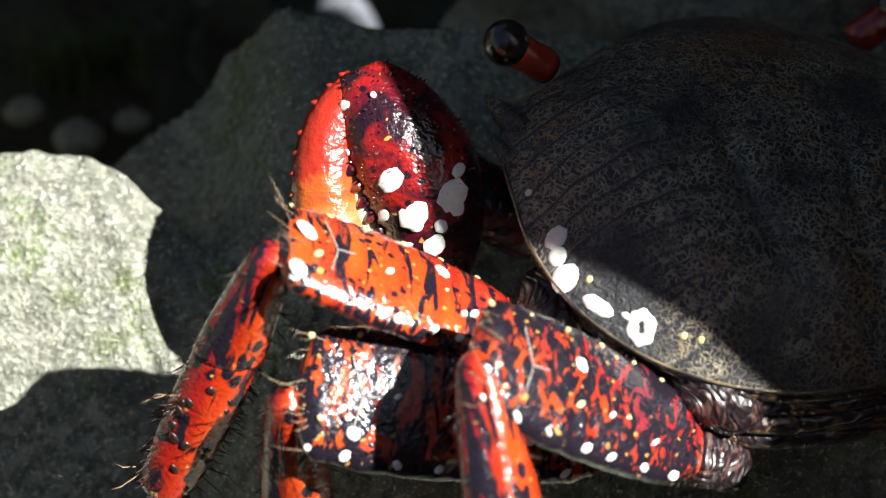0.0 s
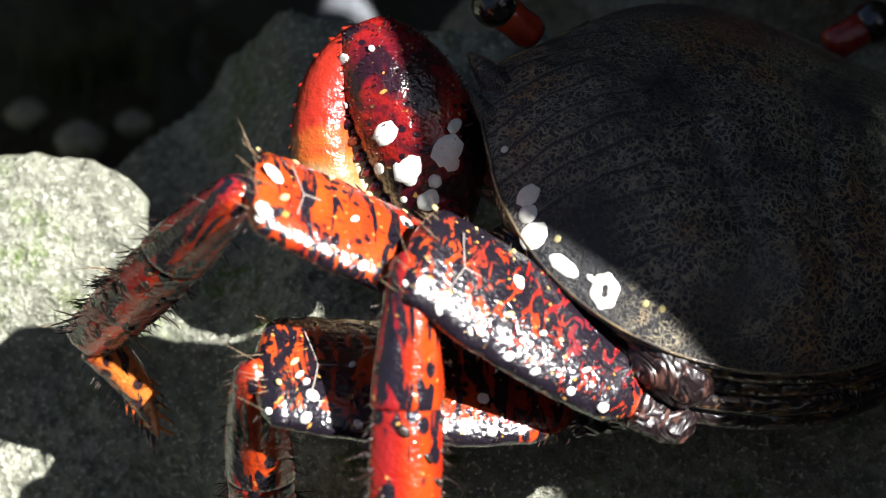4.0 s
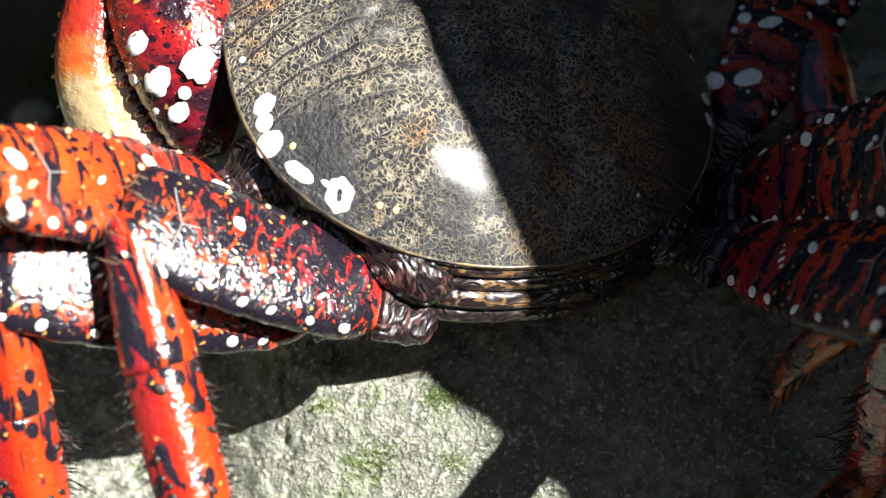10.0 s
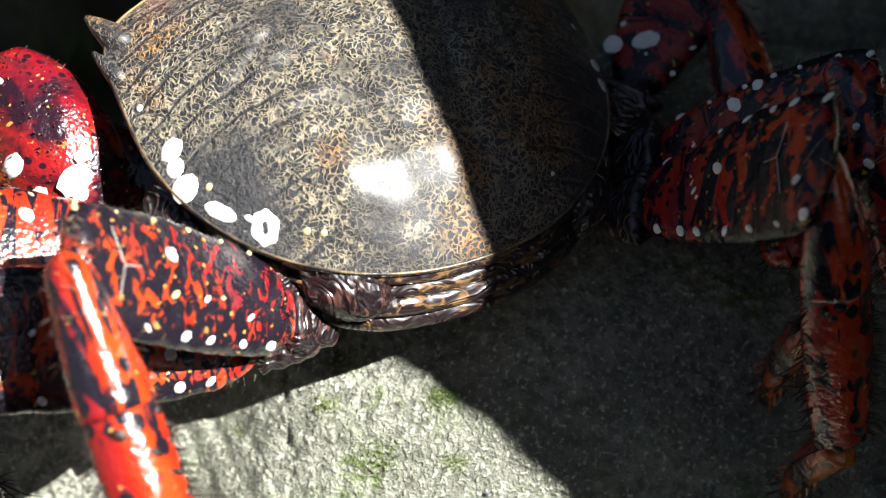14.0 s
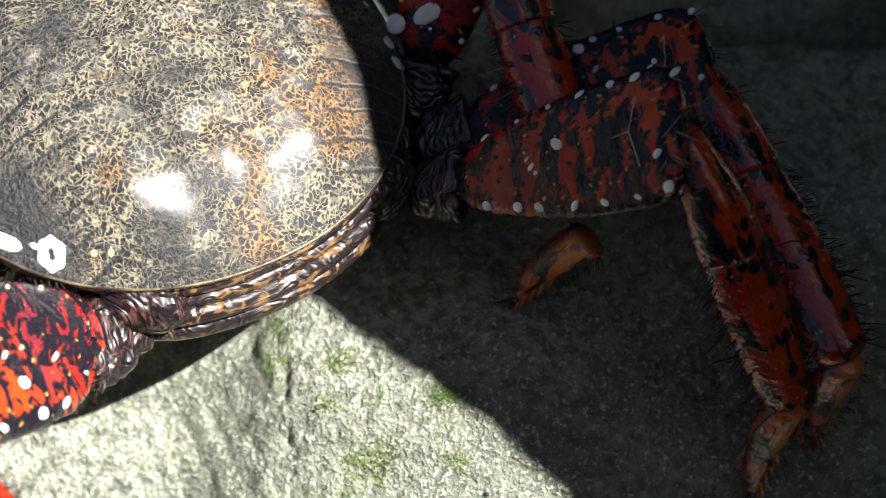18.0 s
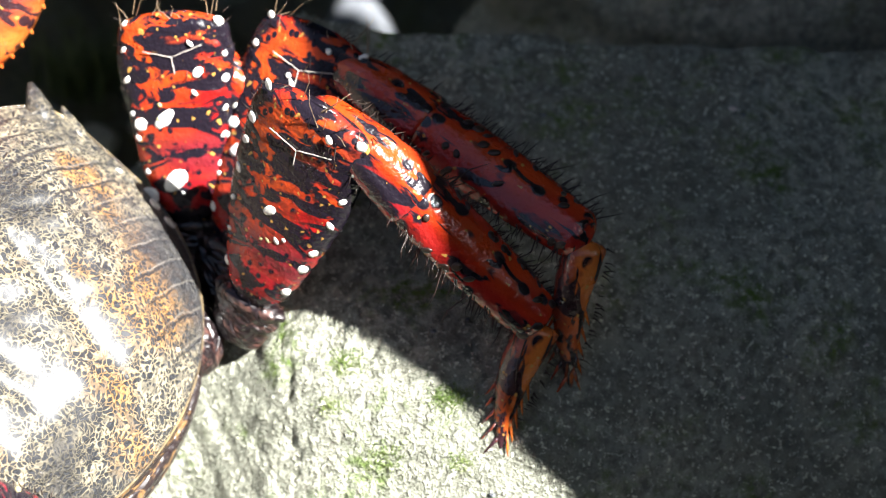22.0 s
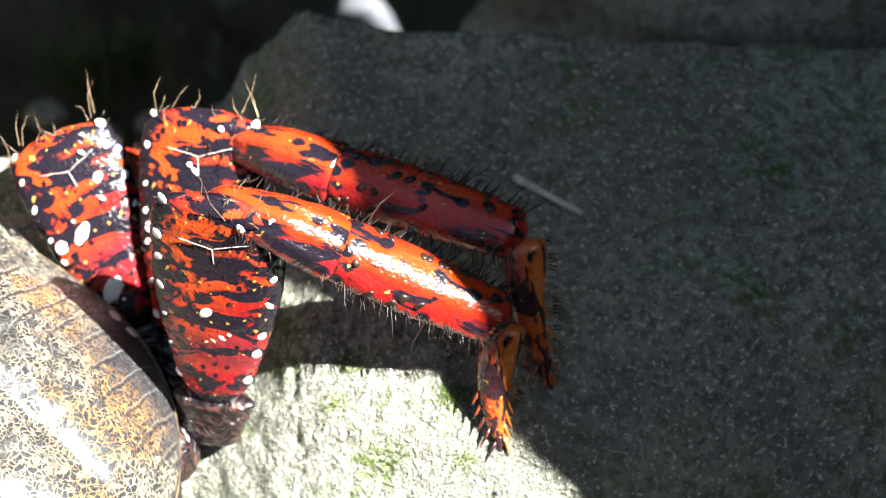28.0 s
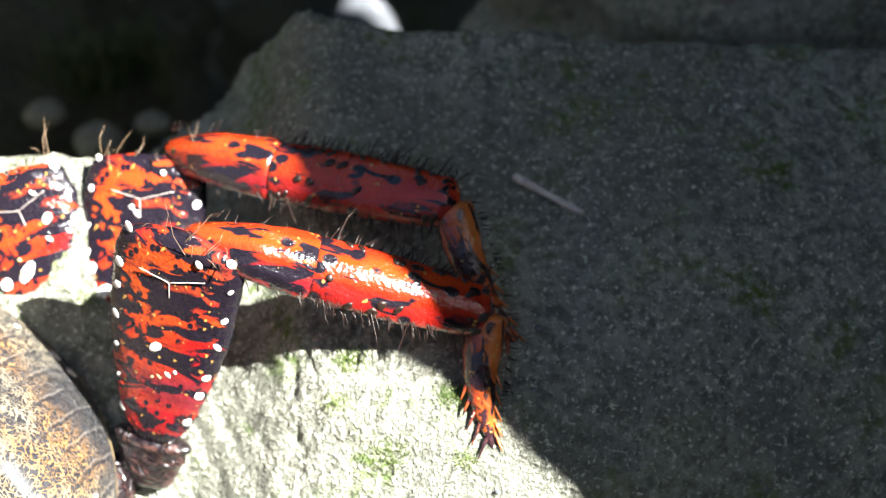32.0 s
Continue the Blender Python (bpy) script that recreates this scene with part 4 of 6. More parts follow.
# ---- what moves: the crab, and its limbs in its space ----
def motions():
    walk(crab, [
        (0, pose(0.04490, 0.00185, 0.00860, 6.6, 6.1, 13.3)),
        (0.5, pose(0.04538, 0.00231, 0.00830, 6.5, 5.1, 12.7)),
        (1, pose(0.04532, 0.00285, 0.00805, 6.8, 4.7, 13.0)),
        (1.5, pose(0.04529, 0.00398, 0.00825, 7.4, 5.1, 12.7)),
        (2, pose(0.04432, 0.00487, 0.00813, 7.4, 6.0, 13.0)),
        (2.5, pose(0.04324, 0.00573, 0.00780, 6.8, 7.3, 13.5)),
        (4.5, pose(0.03858, 0.00565, 0.00878, 6.9, 14.0, 10.3)),
        (5, pose(0.03398, 0.00640, 0.01002, 6.2, 14.4, 11.3)),
        (5.5, pose(0.02511, 0.00738, 0.01115, 5.2, 12.3, 14.9)),
        (6, pose(0.02161, 0.00816, 0.01183, 6.1, 11.2, 15.8)),
        (6.5, pose(0.01558, 0.00773, 0.01086, 5.7, 9.5, 17.7)),
        (7, pose(0.01483, 0.00876, 0.01076, 5.8, 9.8, 17.9)),
        (7.5, pose(0.01287, 0.01078, 0.01171, 6.2, 10.2, 17.6)),
        (8, pose(0.01291, 0.01376, 0.01237, 6.7, 10.4, 16.7)),
        (8.5, pose(0.01292, 0.01711, 0.01254, 6.6, 10.2, 15.3)),
        (9, pose(0.01310, 0.01945, 0.01188, 7.4, 10.7, 14.8)),
        (9.5, pose(0.00725, 0.01979, 0.01331, 9.0, 11.5, 15.2)),
        (10, pose(0.00308, 0.01977, 0.01461, 10.2, 12.2, 15.2)),
        (10.5, pose(-0.00295, 0.01976, 0.01519, 11.3, 12.4, 17.6)),
        (11, pose(-0.00874, 0.01906, 0.01550, 11.2, 11.5, 21.1)),
        (11.5, pose(-0.00988, 0.01907, 0.01542, 10.7, 11.1, 21.7)),
        (12, pose(-0.00936, 0.01902, 0.01530, 11.2, 10.5, 21.7)),
        (12.5, pose(-0.01195, 0.01933, 0.01504, 10.6, 10.0, 23.5)),
        (13, pose(-0.01328, 0.01913, 0.01440, 10.6, 9.7, 25.4)),
        (13.5, pose(-0.01241, 0.01883, 0.01380, 11.2, 9.6, 26.4)),
        (15.5, pose(-0.01696, 0.01883, 0.01548, 10.6, 9.1, 27.0)),
        (16, pose(-0.02201, 0.01896, 0.01610, 10.4, 8.6, 27.0)),
        (16.5, pose(-0.02339, 0.01867, 0.01529, 10.3, 7.9, 26.9)),
        (17, pose(-0.02744, 0.01771, 0.01461, 11.6, 7.2, 27.3)),
        (17.5, pose(-0.03207, 0.01864, 0.01551, 11.9, 6.0, 28.2)),
        (18, pose(-0.04325, 0.01699, 0.01460, 13.9, 4.7, 31.5)),
        (18.5, pose(-0.04822, 0.01493, 0.01304, 16.5, 4.2, 33.0)),
        (19, pose(-0.04903, 0.01441, 0.01288, 18.8, 4.0, 33.8)),
        (19.5, pose(-0.05265, 0.01318, 0.01245, 21.0, 3.5, 36.7)),
        (20, pose(-0.05784, 0.00809, 0.00879, 23.9, 1.6, 45.4)),
        (20.5, pose(-0.06055, 0.00164, 0.00381, 25.4, 1.6, 51.8)),
        (21, pose(-0.06552, -0.00336, 0.00006, 25.5, 3.2, 53.8)),
        (21.5, pose(-0.06916, -0.00786, -0.00274, 26.9, 4.4, 56.2)),
        (22, pose(-0.07015, -0.01158, -0.00471, 28.0, 4.4, 59.2)),
        (22.5, pose(-0.07176, -0.02250, -0.00879, 27.2, 3.4, 63.0)),
        (23, pose(-0.07149, -0.02106, -0.01088, 26.1, 3.3, 63.2)),
        (23.5, pose(-0.07373, -0.02568, -0.01401, 24.3, 3.9, 64.8)),
        (24, pose(-0.07391, -0.02719, -0.01457, 23.7, 4.1, 65.7)),
        (24.5, pose(-0.07412, -0.02734, -0.01405, 23.7, 4.2, 65.2)),
        (25, pose(-0.07408, -0.02727, -0.01354, 24.2, 4.8, 64.9)),
        (25.5, pose(-0.07395, -0.02734, -0.01341, 24.5, 5.3, 65.0)),
        (27.5, pose(-0.07375, -0.02813, -0.01453, 25.0, 5.5, 66.0)),
        (28, pose(-0.07327, -0.02843, -0.01507, 25.9, 5.5, 66.6)),
        (28.5, pose(-0.07318, -0.02826, -0.01534, 27.0, 6.0, 67.1)),
        (29, pose(-0.07309, -0.02812, -0.01554, 27.0, 6.5, 67.2)),
        (29.5, pose(-0.07338, -0.02777, -0.01550, 27.0, 6.7, 67.2)),
        (30, pose(-0.07382, -0.02772, -0.01574, 27.6, 7.1, 67.4)),
        (30.5, pose(-0.07655, -0.02863, -0.01687, 27.8, 8.5, 67.9)),
        (31, pose(-0.07883, -0.02935, -0.01772, 28.1, 9.5, 68.3)),
        (31.5, pose(-0.08048, -0.03013, -0.01849, 28.3, 10.0, 68.2)),
        (32, pose(-0.08238, -0.03097, -0.01928, 28.2, 10.2, 68.3))])
    walk(limbs['l_back', 'upper'], [
        (0, pose(-0.01050, -0.03576, -0.01127, -6.9, -30.9, 166.1)),
        (1, pose(-0.01070, -0.03599, -0.01126, -5.9, -30.9, 165.4)),
        (1.5, pose(-0.01076, -0.03535, -0.01121, -6.6, -32.0, 168.0)),
        (2, pose(-0.01048, -0.03559, -0.01072, -3.8, -28.5, 161.6)),
        (2.5, pose(-0.01207, -0.03485, -0.01051, -0.8, -26.2, 152.8)),
        (4.5, pose(-0.00979, -0.03412, -0.00871, -2.2, -17.0, 155.7)),
        (5, pose(-0.00869, -0.03393, -0.00813, -4.8, -15.6, 158.8)),
        (5.5, pose(-0.00741, -0.03432, -0.00747, -7.7, -13.0, 159.9)),
        (6, pose(-0.00916, -0.03283, -0.00859, -10.3, -20.6, 167.9)),
        (6.5, pose(-0.00720, -0.03183, -0.00691, -12.1, -17.9, 169.2)),
        (7, pose(-0.00945, -0.03067, -0.00815, -14.8, -24.3, 176.1)),
        (7.5, pose(-0.00788, -0.03071, -0.00759, -15.7, -22.8, -179.9)),
        (8, pose(-0.00808, -0.03067, -0.00804, -16.5, -24.9, -175.0)),
        (8.5, pose(-0.00693, -0.03225, -0.00856, -16.6, -25.1, -173.2)),
        (9, pose(-0.00590, -0.03300, -0.00811, -13.8, -22.1, -178.0)),
        (9.5, pose(-0.00990, -0.03459, -0.00790, -3.7, -10.4, 158.1)),
        (10, pose(-0.01097, -0.03423, -0.00934, -5.5, -19.5, 165.6)),
        (10.5, pose(-0.01212, -0.03393, -0.01017, -7.2, -23.8, 169.2)),
        (11, pose(-0.01320, -0.03311, -0.01064, -9.9, -28.2, 171.2)),
        (12, pose(-0.01303, -0.03301, -0.01039, -9.5, -28.5, 169.5)),
        (13, pose(-0.01240, -0.03155, -0.00955, -11.9, -27.7, 169.4)),
        (13.5, pose(-0.01488, -0.02983, -0.01023, -12.9, -33.7, 171.6)),
        (15.5, pose(-0.01587, -0.03098, -0.01115, -14.9, -34.9, 174.5)),
        (16.5, pose(-0.01762, -0.03054, -0.01146, -18.8, -38.6, -176.0)),
        (18, pose(-0.01451, -0.03061, -0.00770, -16.1, -30.9, -178.5)),
        (19, pose(-0.01000, -0.03321, -0.00439, 0.8, -41.8, -174.1)),
        (20, pose(-0.01000, -0.03361, -0.00317, 6.5, -39.3, 170.0)),
        (21, pose(-0.01000, -0.03386, -0.00224, 0.0, -36.8, 154.6)),
        (23, pose(-0.01000, -0.03417, -0.00066, -13.8, -35.9, 136.4)),
        (32, pose(-0.01000, -0.03406, -0.00130, -34.7, -34.8, 128.0))])
    walk(limbs['l_back', 'shank'], [
        (0, pose(-0.04883, -0.02631, 0.01235, -10.4, 32.5, -84.8)),
        (1, pose(-0.04888, -0.02606, 0.01239, -11.9, 31.0, -85.3)),
        (1.5, pose(-0.04889, -0.02721, 0.01320, -11.9, 31.0, -85.5)),
        (2, pose(-0.04885, -0.02280, 0.01121, -14.3, 35.6, -93.2)),
        (2.5, pose(-0.04877, -0.01600, 0.00983, -16.1, 34.3, -101.8)),
        (4.5, pose(-0.04988, -0.01603, 0.00478, -6.7, 34.8, -88.9)),
        (5, pose(-0.05001, -0.01793, 0.00422, -4.9, 34.8, -86.6)),
        (5.5, pose(-0.04952, -0.01895, 0.00286, -1.7, 31.6, -79.4)),
        (6, pose(-0.05125, -0.02380, 0.00760, -1.0, 27.7, -76.4)),
        (6.5, pose(-0.05021, -0.02366, 0.00723, -1.0, 28.5, -75.7)),
        (7, pose(-0.05127, -0.02781, 0.01080, -1.9, 31.6, -78.5)),
        (7.5, pose(-0.05030, -0.03081, 0.01020, -0.9, 31.8, -76.5)),
        (8, pose(-0.04964, -0.03427, 0.01134, -1.8, 31.3, -77.5)),
        (8.5, pose(-0.04829, -0.03719, 0.01094, -2.4, 33.0, -76.7)),
        (9, pose(-0.04849, -0.03452, 0.00922, -2.3, 27.2, -76.6)),
        (9.5, pose(-0.05188, -0.01772, 0.00041, -2.7, 25.6, -78.9)),
        (10, pose(-0.05296, -0.02344, 0.00603, -2.3, 26.6, -78.8)),
        (10.5, pose(-0.05346, -0.02606, 0.00840, -1.2, 28.5, -79.3)),
        (11, pose(-0.05327, -0.02692, 0.01108, 1.1, 30.4, -76.4)),
        (12, pose(-0.05278, -0.02562, 0.01154, -0.2, 27.3, -78.6)),
        (13, pose(-0.05243, -0.02402, 0.01182, 0.7, 26.0, -80.1)),
        (13.5, pose(-0.05272, -0.02422, 0.01530, -0.4, 28.0, -84.2)),
        (15.5, pose(-0.05344, -0.02739, 0.01516, 0.1, 28.5, -82.7)),
        (16.5, pose(-0.05347, -0.03302, 0.01725, 1.0, 30.8, -77.9)),
        (18, pose(-0.05397, -0.03168, 0.01591, 2.3, 13.1, -72.6)),
        (19, pose(-0.04704, -0.03704, 0.02898, 25.1, 48.7, -77.7)),
        (20, pose(-0.04811, -0.02694, 0.02851, 29.3, 47.7, -87.5)),
        (21, pose(-0.04620, -0.01672, 0.02769, 37.3, 47.4, -85.8)),
        (23, pose(-0.03934, -0.00628, 0.02868, 45.3, 49.3, -91.0)),
        (32, pose(-0.03527, -0.00171, 0.02724, 58.1, 47.9, -84.8))])
    walk(limbs['l_back', 'toe'], [
        (0, pose(-0.04511, -0.06662, -0.01343, -11.6, 39.0, -83.7)),
        (1, pose(-0.04551, -0.06706, -0.01234, -10.2, 49.6, -109.1)),
        (1.5, pose(-0.04564, -0.06823, -0.01151, -4.0, 51.1, -123.3)),
        (2, pose(-0.05104, -0.06177, -0.01673, -16.6, 49.3, -104.8)),
        (2.5, pose(-0.05686, -0.05484, -0.01717, -20.1, 45.6, -88.1)),
        (4.5, pose(-0.04906, -0.05547, -0.02257, -9.0, 43.1, -81.2)),
        (5, pose(-0.04767, -0.05730, -0.02315, -6.9, 37.2, -72.2)),
        (5.5, pose(-0.04199, -0.05913, -0.02231, -2.3, 36.9, -77.5)),
        (6, pose(-0.04128, -0.06512, -0.01470, -0.3, 38.7, -80.4)),
        (6.5, pose(-0.03982, -0.06451, -0.01572, -2.1, 41.3, -73.7)),
        (7, pose(-0.04305, -0.06788, -0.01432, -6.0, 44.9, -64.0)),
        (7.5, pose(-0.04078, -0.07051, -0.01503, -4.5, 44.0, -64.7)),
        (8, pose(-0.04078, -0.07431, -0.01362, -5.7, 44.7, -66.7)),
        (8.5, pose(-0.03897, -0.07638, -0.01515, -4.5, 41.1, -69.9)),
        (9, pose(-0.03858, -0.07603, -0.01274, -3.1, 35.9, -75.5)),
        (9.5, pose(-0.04352, -0.06020, -0.02032, -3.4, 35.3, -79.2)),
        (10, pose(-0.04466, -0.06556, -0.01545, -3.7, 36.5, -77.4)),
        (10.5, pose(-0.04561, -0.06748, -0.01455, -2.5, 36.3, -76.6)),
        (11, pose(-0.04355, -0.06718, -0.01319, 1.5, 35.1, -77.8)),
        (12, pose(-0.04434, -0.06742, -0.01047, 0.6, 35.1, -80.9)),
        (13, pose(-0.04505, -0.06651, -0.00925, 2.5, 34.9, -84.8)),
        (13.5, pose(-0.04842, -0.06638, -0.00723, 0.2, 36.3, -86.5)),
        (15.5, pose(-0.04807, -0.06922, -0.00776, 2.4, 37.1, -88.7)),
        (16.5, pose(-0.04481, -0.07335, -0.00731, 4.8, 36.2, -87.2)),
        (18, pose(-0.03998, -0.07629, 0.00503, 4.5, 28.4, -96.0)),
        (19, pose(-0.04029, -0.06801, -0.00707, 25.8, 53.5, -89.8)),
        (20, pose(-0.04672, -0.05920, -0.00700, 27.1, 44.0, -96.2)),
        (21, pose(-0.04378, -0.04916, -0.00760, 31.4, 38.1, -96.8)),
        (23, pose(-0.03987, -0.03756, -0.00773, 37.7, 41.0, -103.8)),
        (32, pose(-0.03237, -0.03377, -0.00836, 48.9, 41.3, -99.1))])
    walk(limbs['l_mid', 'upper'], [
        (0, pose(-0.01800, -0.03100, -0.00900, -21.8, -6.5, 167.9)),
        (1, pose(-0.01800, -0.03100, -0.00900, -21.1, -1.4, 164.6)),
        (1.5, pose(-0.01800, -0.03100, -0.00900, -20.6, -0.7, 165.6)),
        (2, pose(-0.01800, -0.03100, -0.00900, -20.9, 0.2, 166.1)),
        (2.5, pose(-0.01800, -0.03100, -0.00900, -21.9, 1.5, 166.3)),
        (4.5, pose(-0.01496, -0.02719, -0.01581, 9.2, -3.1, 177.3)),
        (5, pose(-0.01468, -0.02679, -0.01622, 7.5, -8.3, -178.5)),
        (5.5, pose(-0.01475, -0.02659, -0.01643, 5.1, -13.1, -178.7)),
        (6, pose(-0.01490, -0.02666, -0.01661, 5.4, -14.4, -177.5)),
        (6.5, pose(-0.02250, -0.02989, -0.01093, -25.4, -16.2, 179.9)),
        (7, pose(-0.01802, -0.03039, -0.00988, -23.6, -12.4, 170.8)),
        (7.5, pose(-0.01807, -0.03064, -0.00949, -23.3, -8.9, 171.5)),
        (8, pose(-0.01808, -0.03063, -0.00947, -22.3, -10.0, 170.6)),
        (8.5, pose(-0.01810, -0.03066, -0.00945, -22.4, -9.6, 173.2)),
        (9, pose(-0.01809, -0.03069, -0.00944, -21.8, -8.2, 174.9)),
        (9.5, pose(-0.01810, -0.03069, -0.00945, -20.3, -9.2, 174.3)),
        (10, pose(-0.01811, -0.03069, -0.00946, -19.2, -9.8, 174.2)),
        (10.5, pose(-0.01790, -0.03060, -0.00970, -19.1, -11.2, 174.5)),
        (11, pose(-0.01768, -0.03039, -0.01013, -20.4, -14.1, 175.0)),
        (12, pose(-0.01794, -0.03067, -0.00960, -20.3, -10.3, 174.0)),
        (13, pose(-0.01787, -0.03062, -0.00969, -21.8, -10.6, 172.6)),
        (13.5, pose(-0.01808, -0.03072, -0.00945, -21.2, -8.4, 170.2)),
        (15.5, pose(-0.01808, -0.03071, -0.00946, -22.3, -7.8, 173.6)),
        (16.5, pose(-0.01813, -0.03071, -0.00947, -22.8, -9.2, 176.6)),
        (18, pose(-0.01800, -0.03190, -0.00765, -6.0, -31.8, -171.5)),
        (19, pose(-0.01800, -0.03254, -0.00652, -0.6, -33.4, -177.1)),
        (20, pose(-0.01800, -0.03309, -0.00534, 1.9, -29.4, 163.5)),
        (21, pose(-0.01800, -0.03345, -0.00444, -5.0, -29.0, 147.3)),
        (23, pose(-0.01800, -0.03395, -0.00290, -14.6, -12.8, 124.6)),
        (32, pose(-0.01800, -0.03377, -0.00352, -25.5, -14.8, 120.9))])
    walk(limbs['l_mid', 'shank'], [
        (0, pose(-0.06949, -0.01999, -0.00298, 21.7, 68.9, -81.5)),
        (1, pose(-0.06909, -0.01695, -0.00774, 15.8, 67.3, -87.9)),
        (1.5, pose(-0.06934, -0.01785, -0.00836, 16.5, 67.2, -87.7)),
        (2, pose(-0.06945, -0.01827, -0.00921, 19.1, 67.7, -85.5)),
        (2.5, pose(-0.06948, -0.01848, -0.01043, 23.7, 68.3, -80.7)),
        (4.5, pose(-0.06683, -0.02478, -0.01298, 40.4, 66.2, -61.0)),
        (5, pose(-0.06611, -0.02816, -0.00867, 46.5, 67.5, -54.1)),
        (5.5, pose(-0.06539, -0.02776, -0.00466, 46.3, 67.9, -53.6)),
        (6, pose(-0.06523, -0.02884, -0.00369, 44.0, 68.6, -57.4)),
        (6.5, pose(-0.06742, -0.02982, 0.00362, -2.9, 56.8, -79.2)),
        (7, pose(-0.06816, -0.02228, 0.00129, -10.8, 50.9, -96.5)),
        (7.5, pose(-0.06889, -0.02304, -0.00148, -16.7, 52.4, -109.4)),
        (8, pose(-0.06860, -0.02226, -0.00045, -14.2, 51.3, -103.9)),
        (8.5, pose(-0.06901, -0.02461, -0.00078, -13.3, 50.2, -100.0)),
        (9, pose(-0.06935, -0.02611, -0.00201, -11.8, 51.0, -97.0)),
        (9.5, pose(-0.06919, -0.02558, -0.00117, -6.1, 46.0, -86.6)),
        (10, pose(-0.06908, -0.02548, -0.00059, -3.2, 42.2, -80.7)),
        (10.5, pose(-0.06868, -0.02572, 0.00040, 0.3, 43.2, -75.1)),
        (11, pose(-0.06792, -0.02596, 0.00254, 3.8, 48.4, -69.8)),
        (12, pose(-0.06883, -0.02534, -0.00033, 5.3, 53.7, -65.7)),
        (13, pose(-0.06856, -0.02407, -0.00015, 10.4, 60.1, -60.5)),
        (13.5, pose(-0.06877, -0.02199, -0.00182, 5.1, 59.6, -72.3)),
        (15.5, pose(-0.06928, -0.02499, -0.00239, 39.0, 71.3, -79.9)),
        (16.5, pose(-0.06937, -0.02769, -0.00115, 33.5, 67.8, -80.6)),
        (18, pose(-0.06129, -0.03840, 0.01948, 30.9, 68.0, -91.2)),
        (19, pose(-0.06095, -0.03471, 0.02182, 30.4, 62.4, -94.1)),
        (20, pose(-0.06102, -0.02035, 0.01994, 35.2, 58.2, -102.8)),
        (21, pose(-0.05592, -0.00915, 0.02054, 45.5, 59.1, -102.7)),
        (23, pose(-0.04654, 0.00737, 0.00850, 51.8, 59.8, -107.6)),
        (32, pose(-0.04357, 0.00897, 0.00960, 68.2, 60.6, -96.8))])
    walk(limbs['l_mid', 'toe'], [
        (0, pose(-0.06693, -0.03709, -0.04776, 18.4, 64.2, -84.3)),
        (1, pose(-0.06842, -0.03545, -0.05203, 15.2, 62.3, -85.9)),
        (1.5, pose(-0.06860, -0.03641, -0.05262, 16.2, 61.4, -84.2)),
        (2, pose(-0.06801, -0.03646, -0.05360, 18.3, 61.3, -82.0)),
        (2.5, pose(-0.06661, -0.03600, -0.05502, 21.5, 61.5, -79.0)),
        (4.5, pose(-0.05745, -0.04172, -0.05690, 34.9, 55.6, -56.0)),
        (5, pose(-0.05533, -0.04306, -0.05300, 37.6, 56.1, -52.8)),
        (5.5, pose(-0.05468, -0.04228, -0.04914, 37.6, 58.7, -55.5)),
        (6, pose(-0.05580, -0.04358, -0.04839, 35.1, 57.9, -57.8)),
        (6.5, pose(-0.06246, -0.05565, -0.03653, 21.0, 38.8, -67.8)),
        (7, pose(-0.07159, -0.05236, -0.03596, 15.6, 34.7, -63.7)),
        (7.5, pose(-0.07862, -0.05068, -0.03950, 11.3, 30.3, -59.2)),
        (8, pose(-0.07583, -0.05140, -0.03790, 21.0, 42.0, -82.0)),
        (8.5, pose(-0.07433, -0.05489, -0.03765, 22.0, 42.6, -85.4)),
        (9, pose(-0.07303, -0.05610, -0.03931, 23.5, 42.1, -89.6)),
        (9.5, pose(-0.06718, -0.05883, -0.03572, 26.7, 41.4, -82.8)),
        (10, pose(-0.06332, -0.06060, -0.03280, 28.1, 40.7, -77.0)),
        (10.5, pose(-0.05968, -0.05954, -0.03245, 30.0, 40.0, -73.5)),
        (11, pose(-0.05694, -0.05587, -0.03336, 30.5, 40.7, -71.9)),
        (12, pose(-0.05717, -0.05122, -0.03904, 26.4, 38.6, -66.0)),
        (13, pose(-0.05678, -0.04488, -0.04177, 24.3, 37.1, -61.9)),
        (13.5, pose(-0.06141, -0.04512, -0.04324, 22.6, 35.7, -67.3)),
        (15.5, pose(-0.06657, -0.04017, -0.04785, 30.7, 52.8, -69.2)),
        (16.5, pose(-0.06640, -0.04561, -0.04558, 26.1, 50.4, -75.8)),
        (18, pose(-0.06168, -0.05637, -0.02503, 20.9, 45.1, -88.1)),
        (19, pose(-0.06251, -0.05687, -0.02073, 19.2, 34.3, -92.6)),
        (20, pose(-0.06662, -0.04504, -0.02084, 21.8, 28.1, -103.2)),
        (21, pose(-0.06135, -0.03326, -0.02061, 27.5, 28.0, -107.8)),
        (23, pose(-0.05386, -0.01568, -0.03294, 30.4, 23.9, -115.5)),
        (32, pose(-0.04635, -0.01446, -0.03221, 40.2, 28.0, -112.8))])
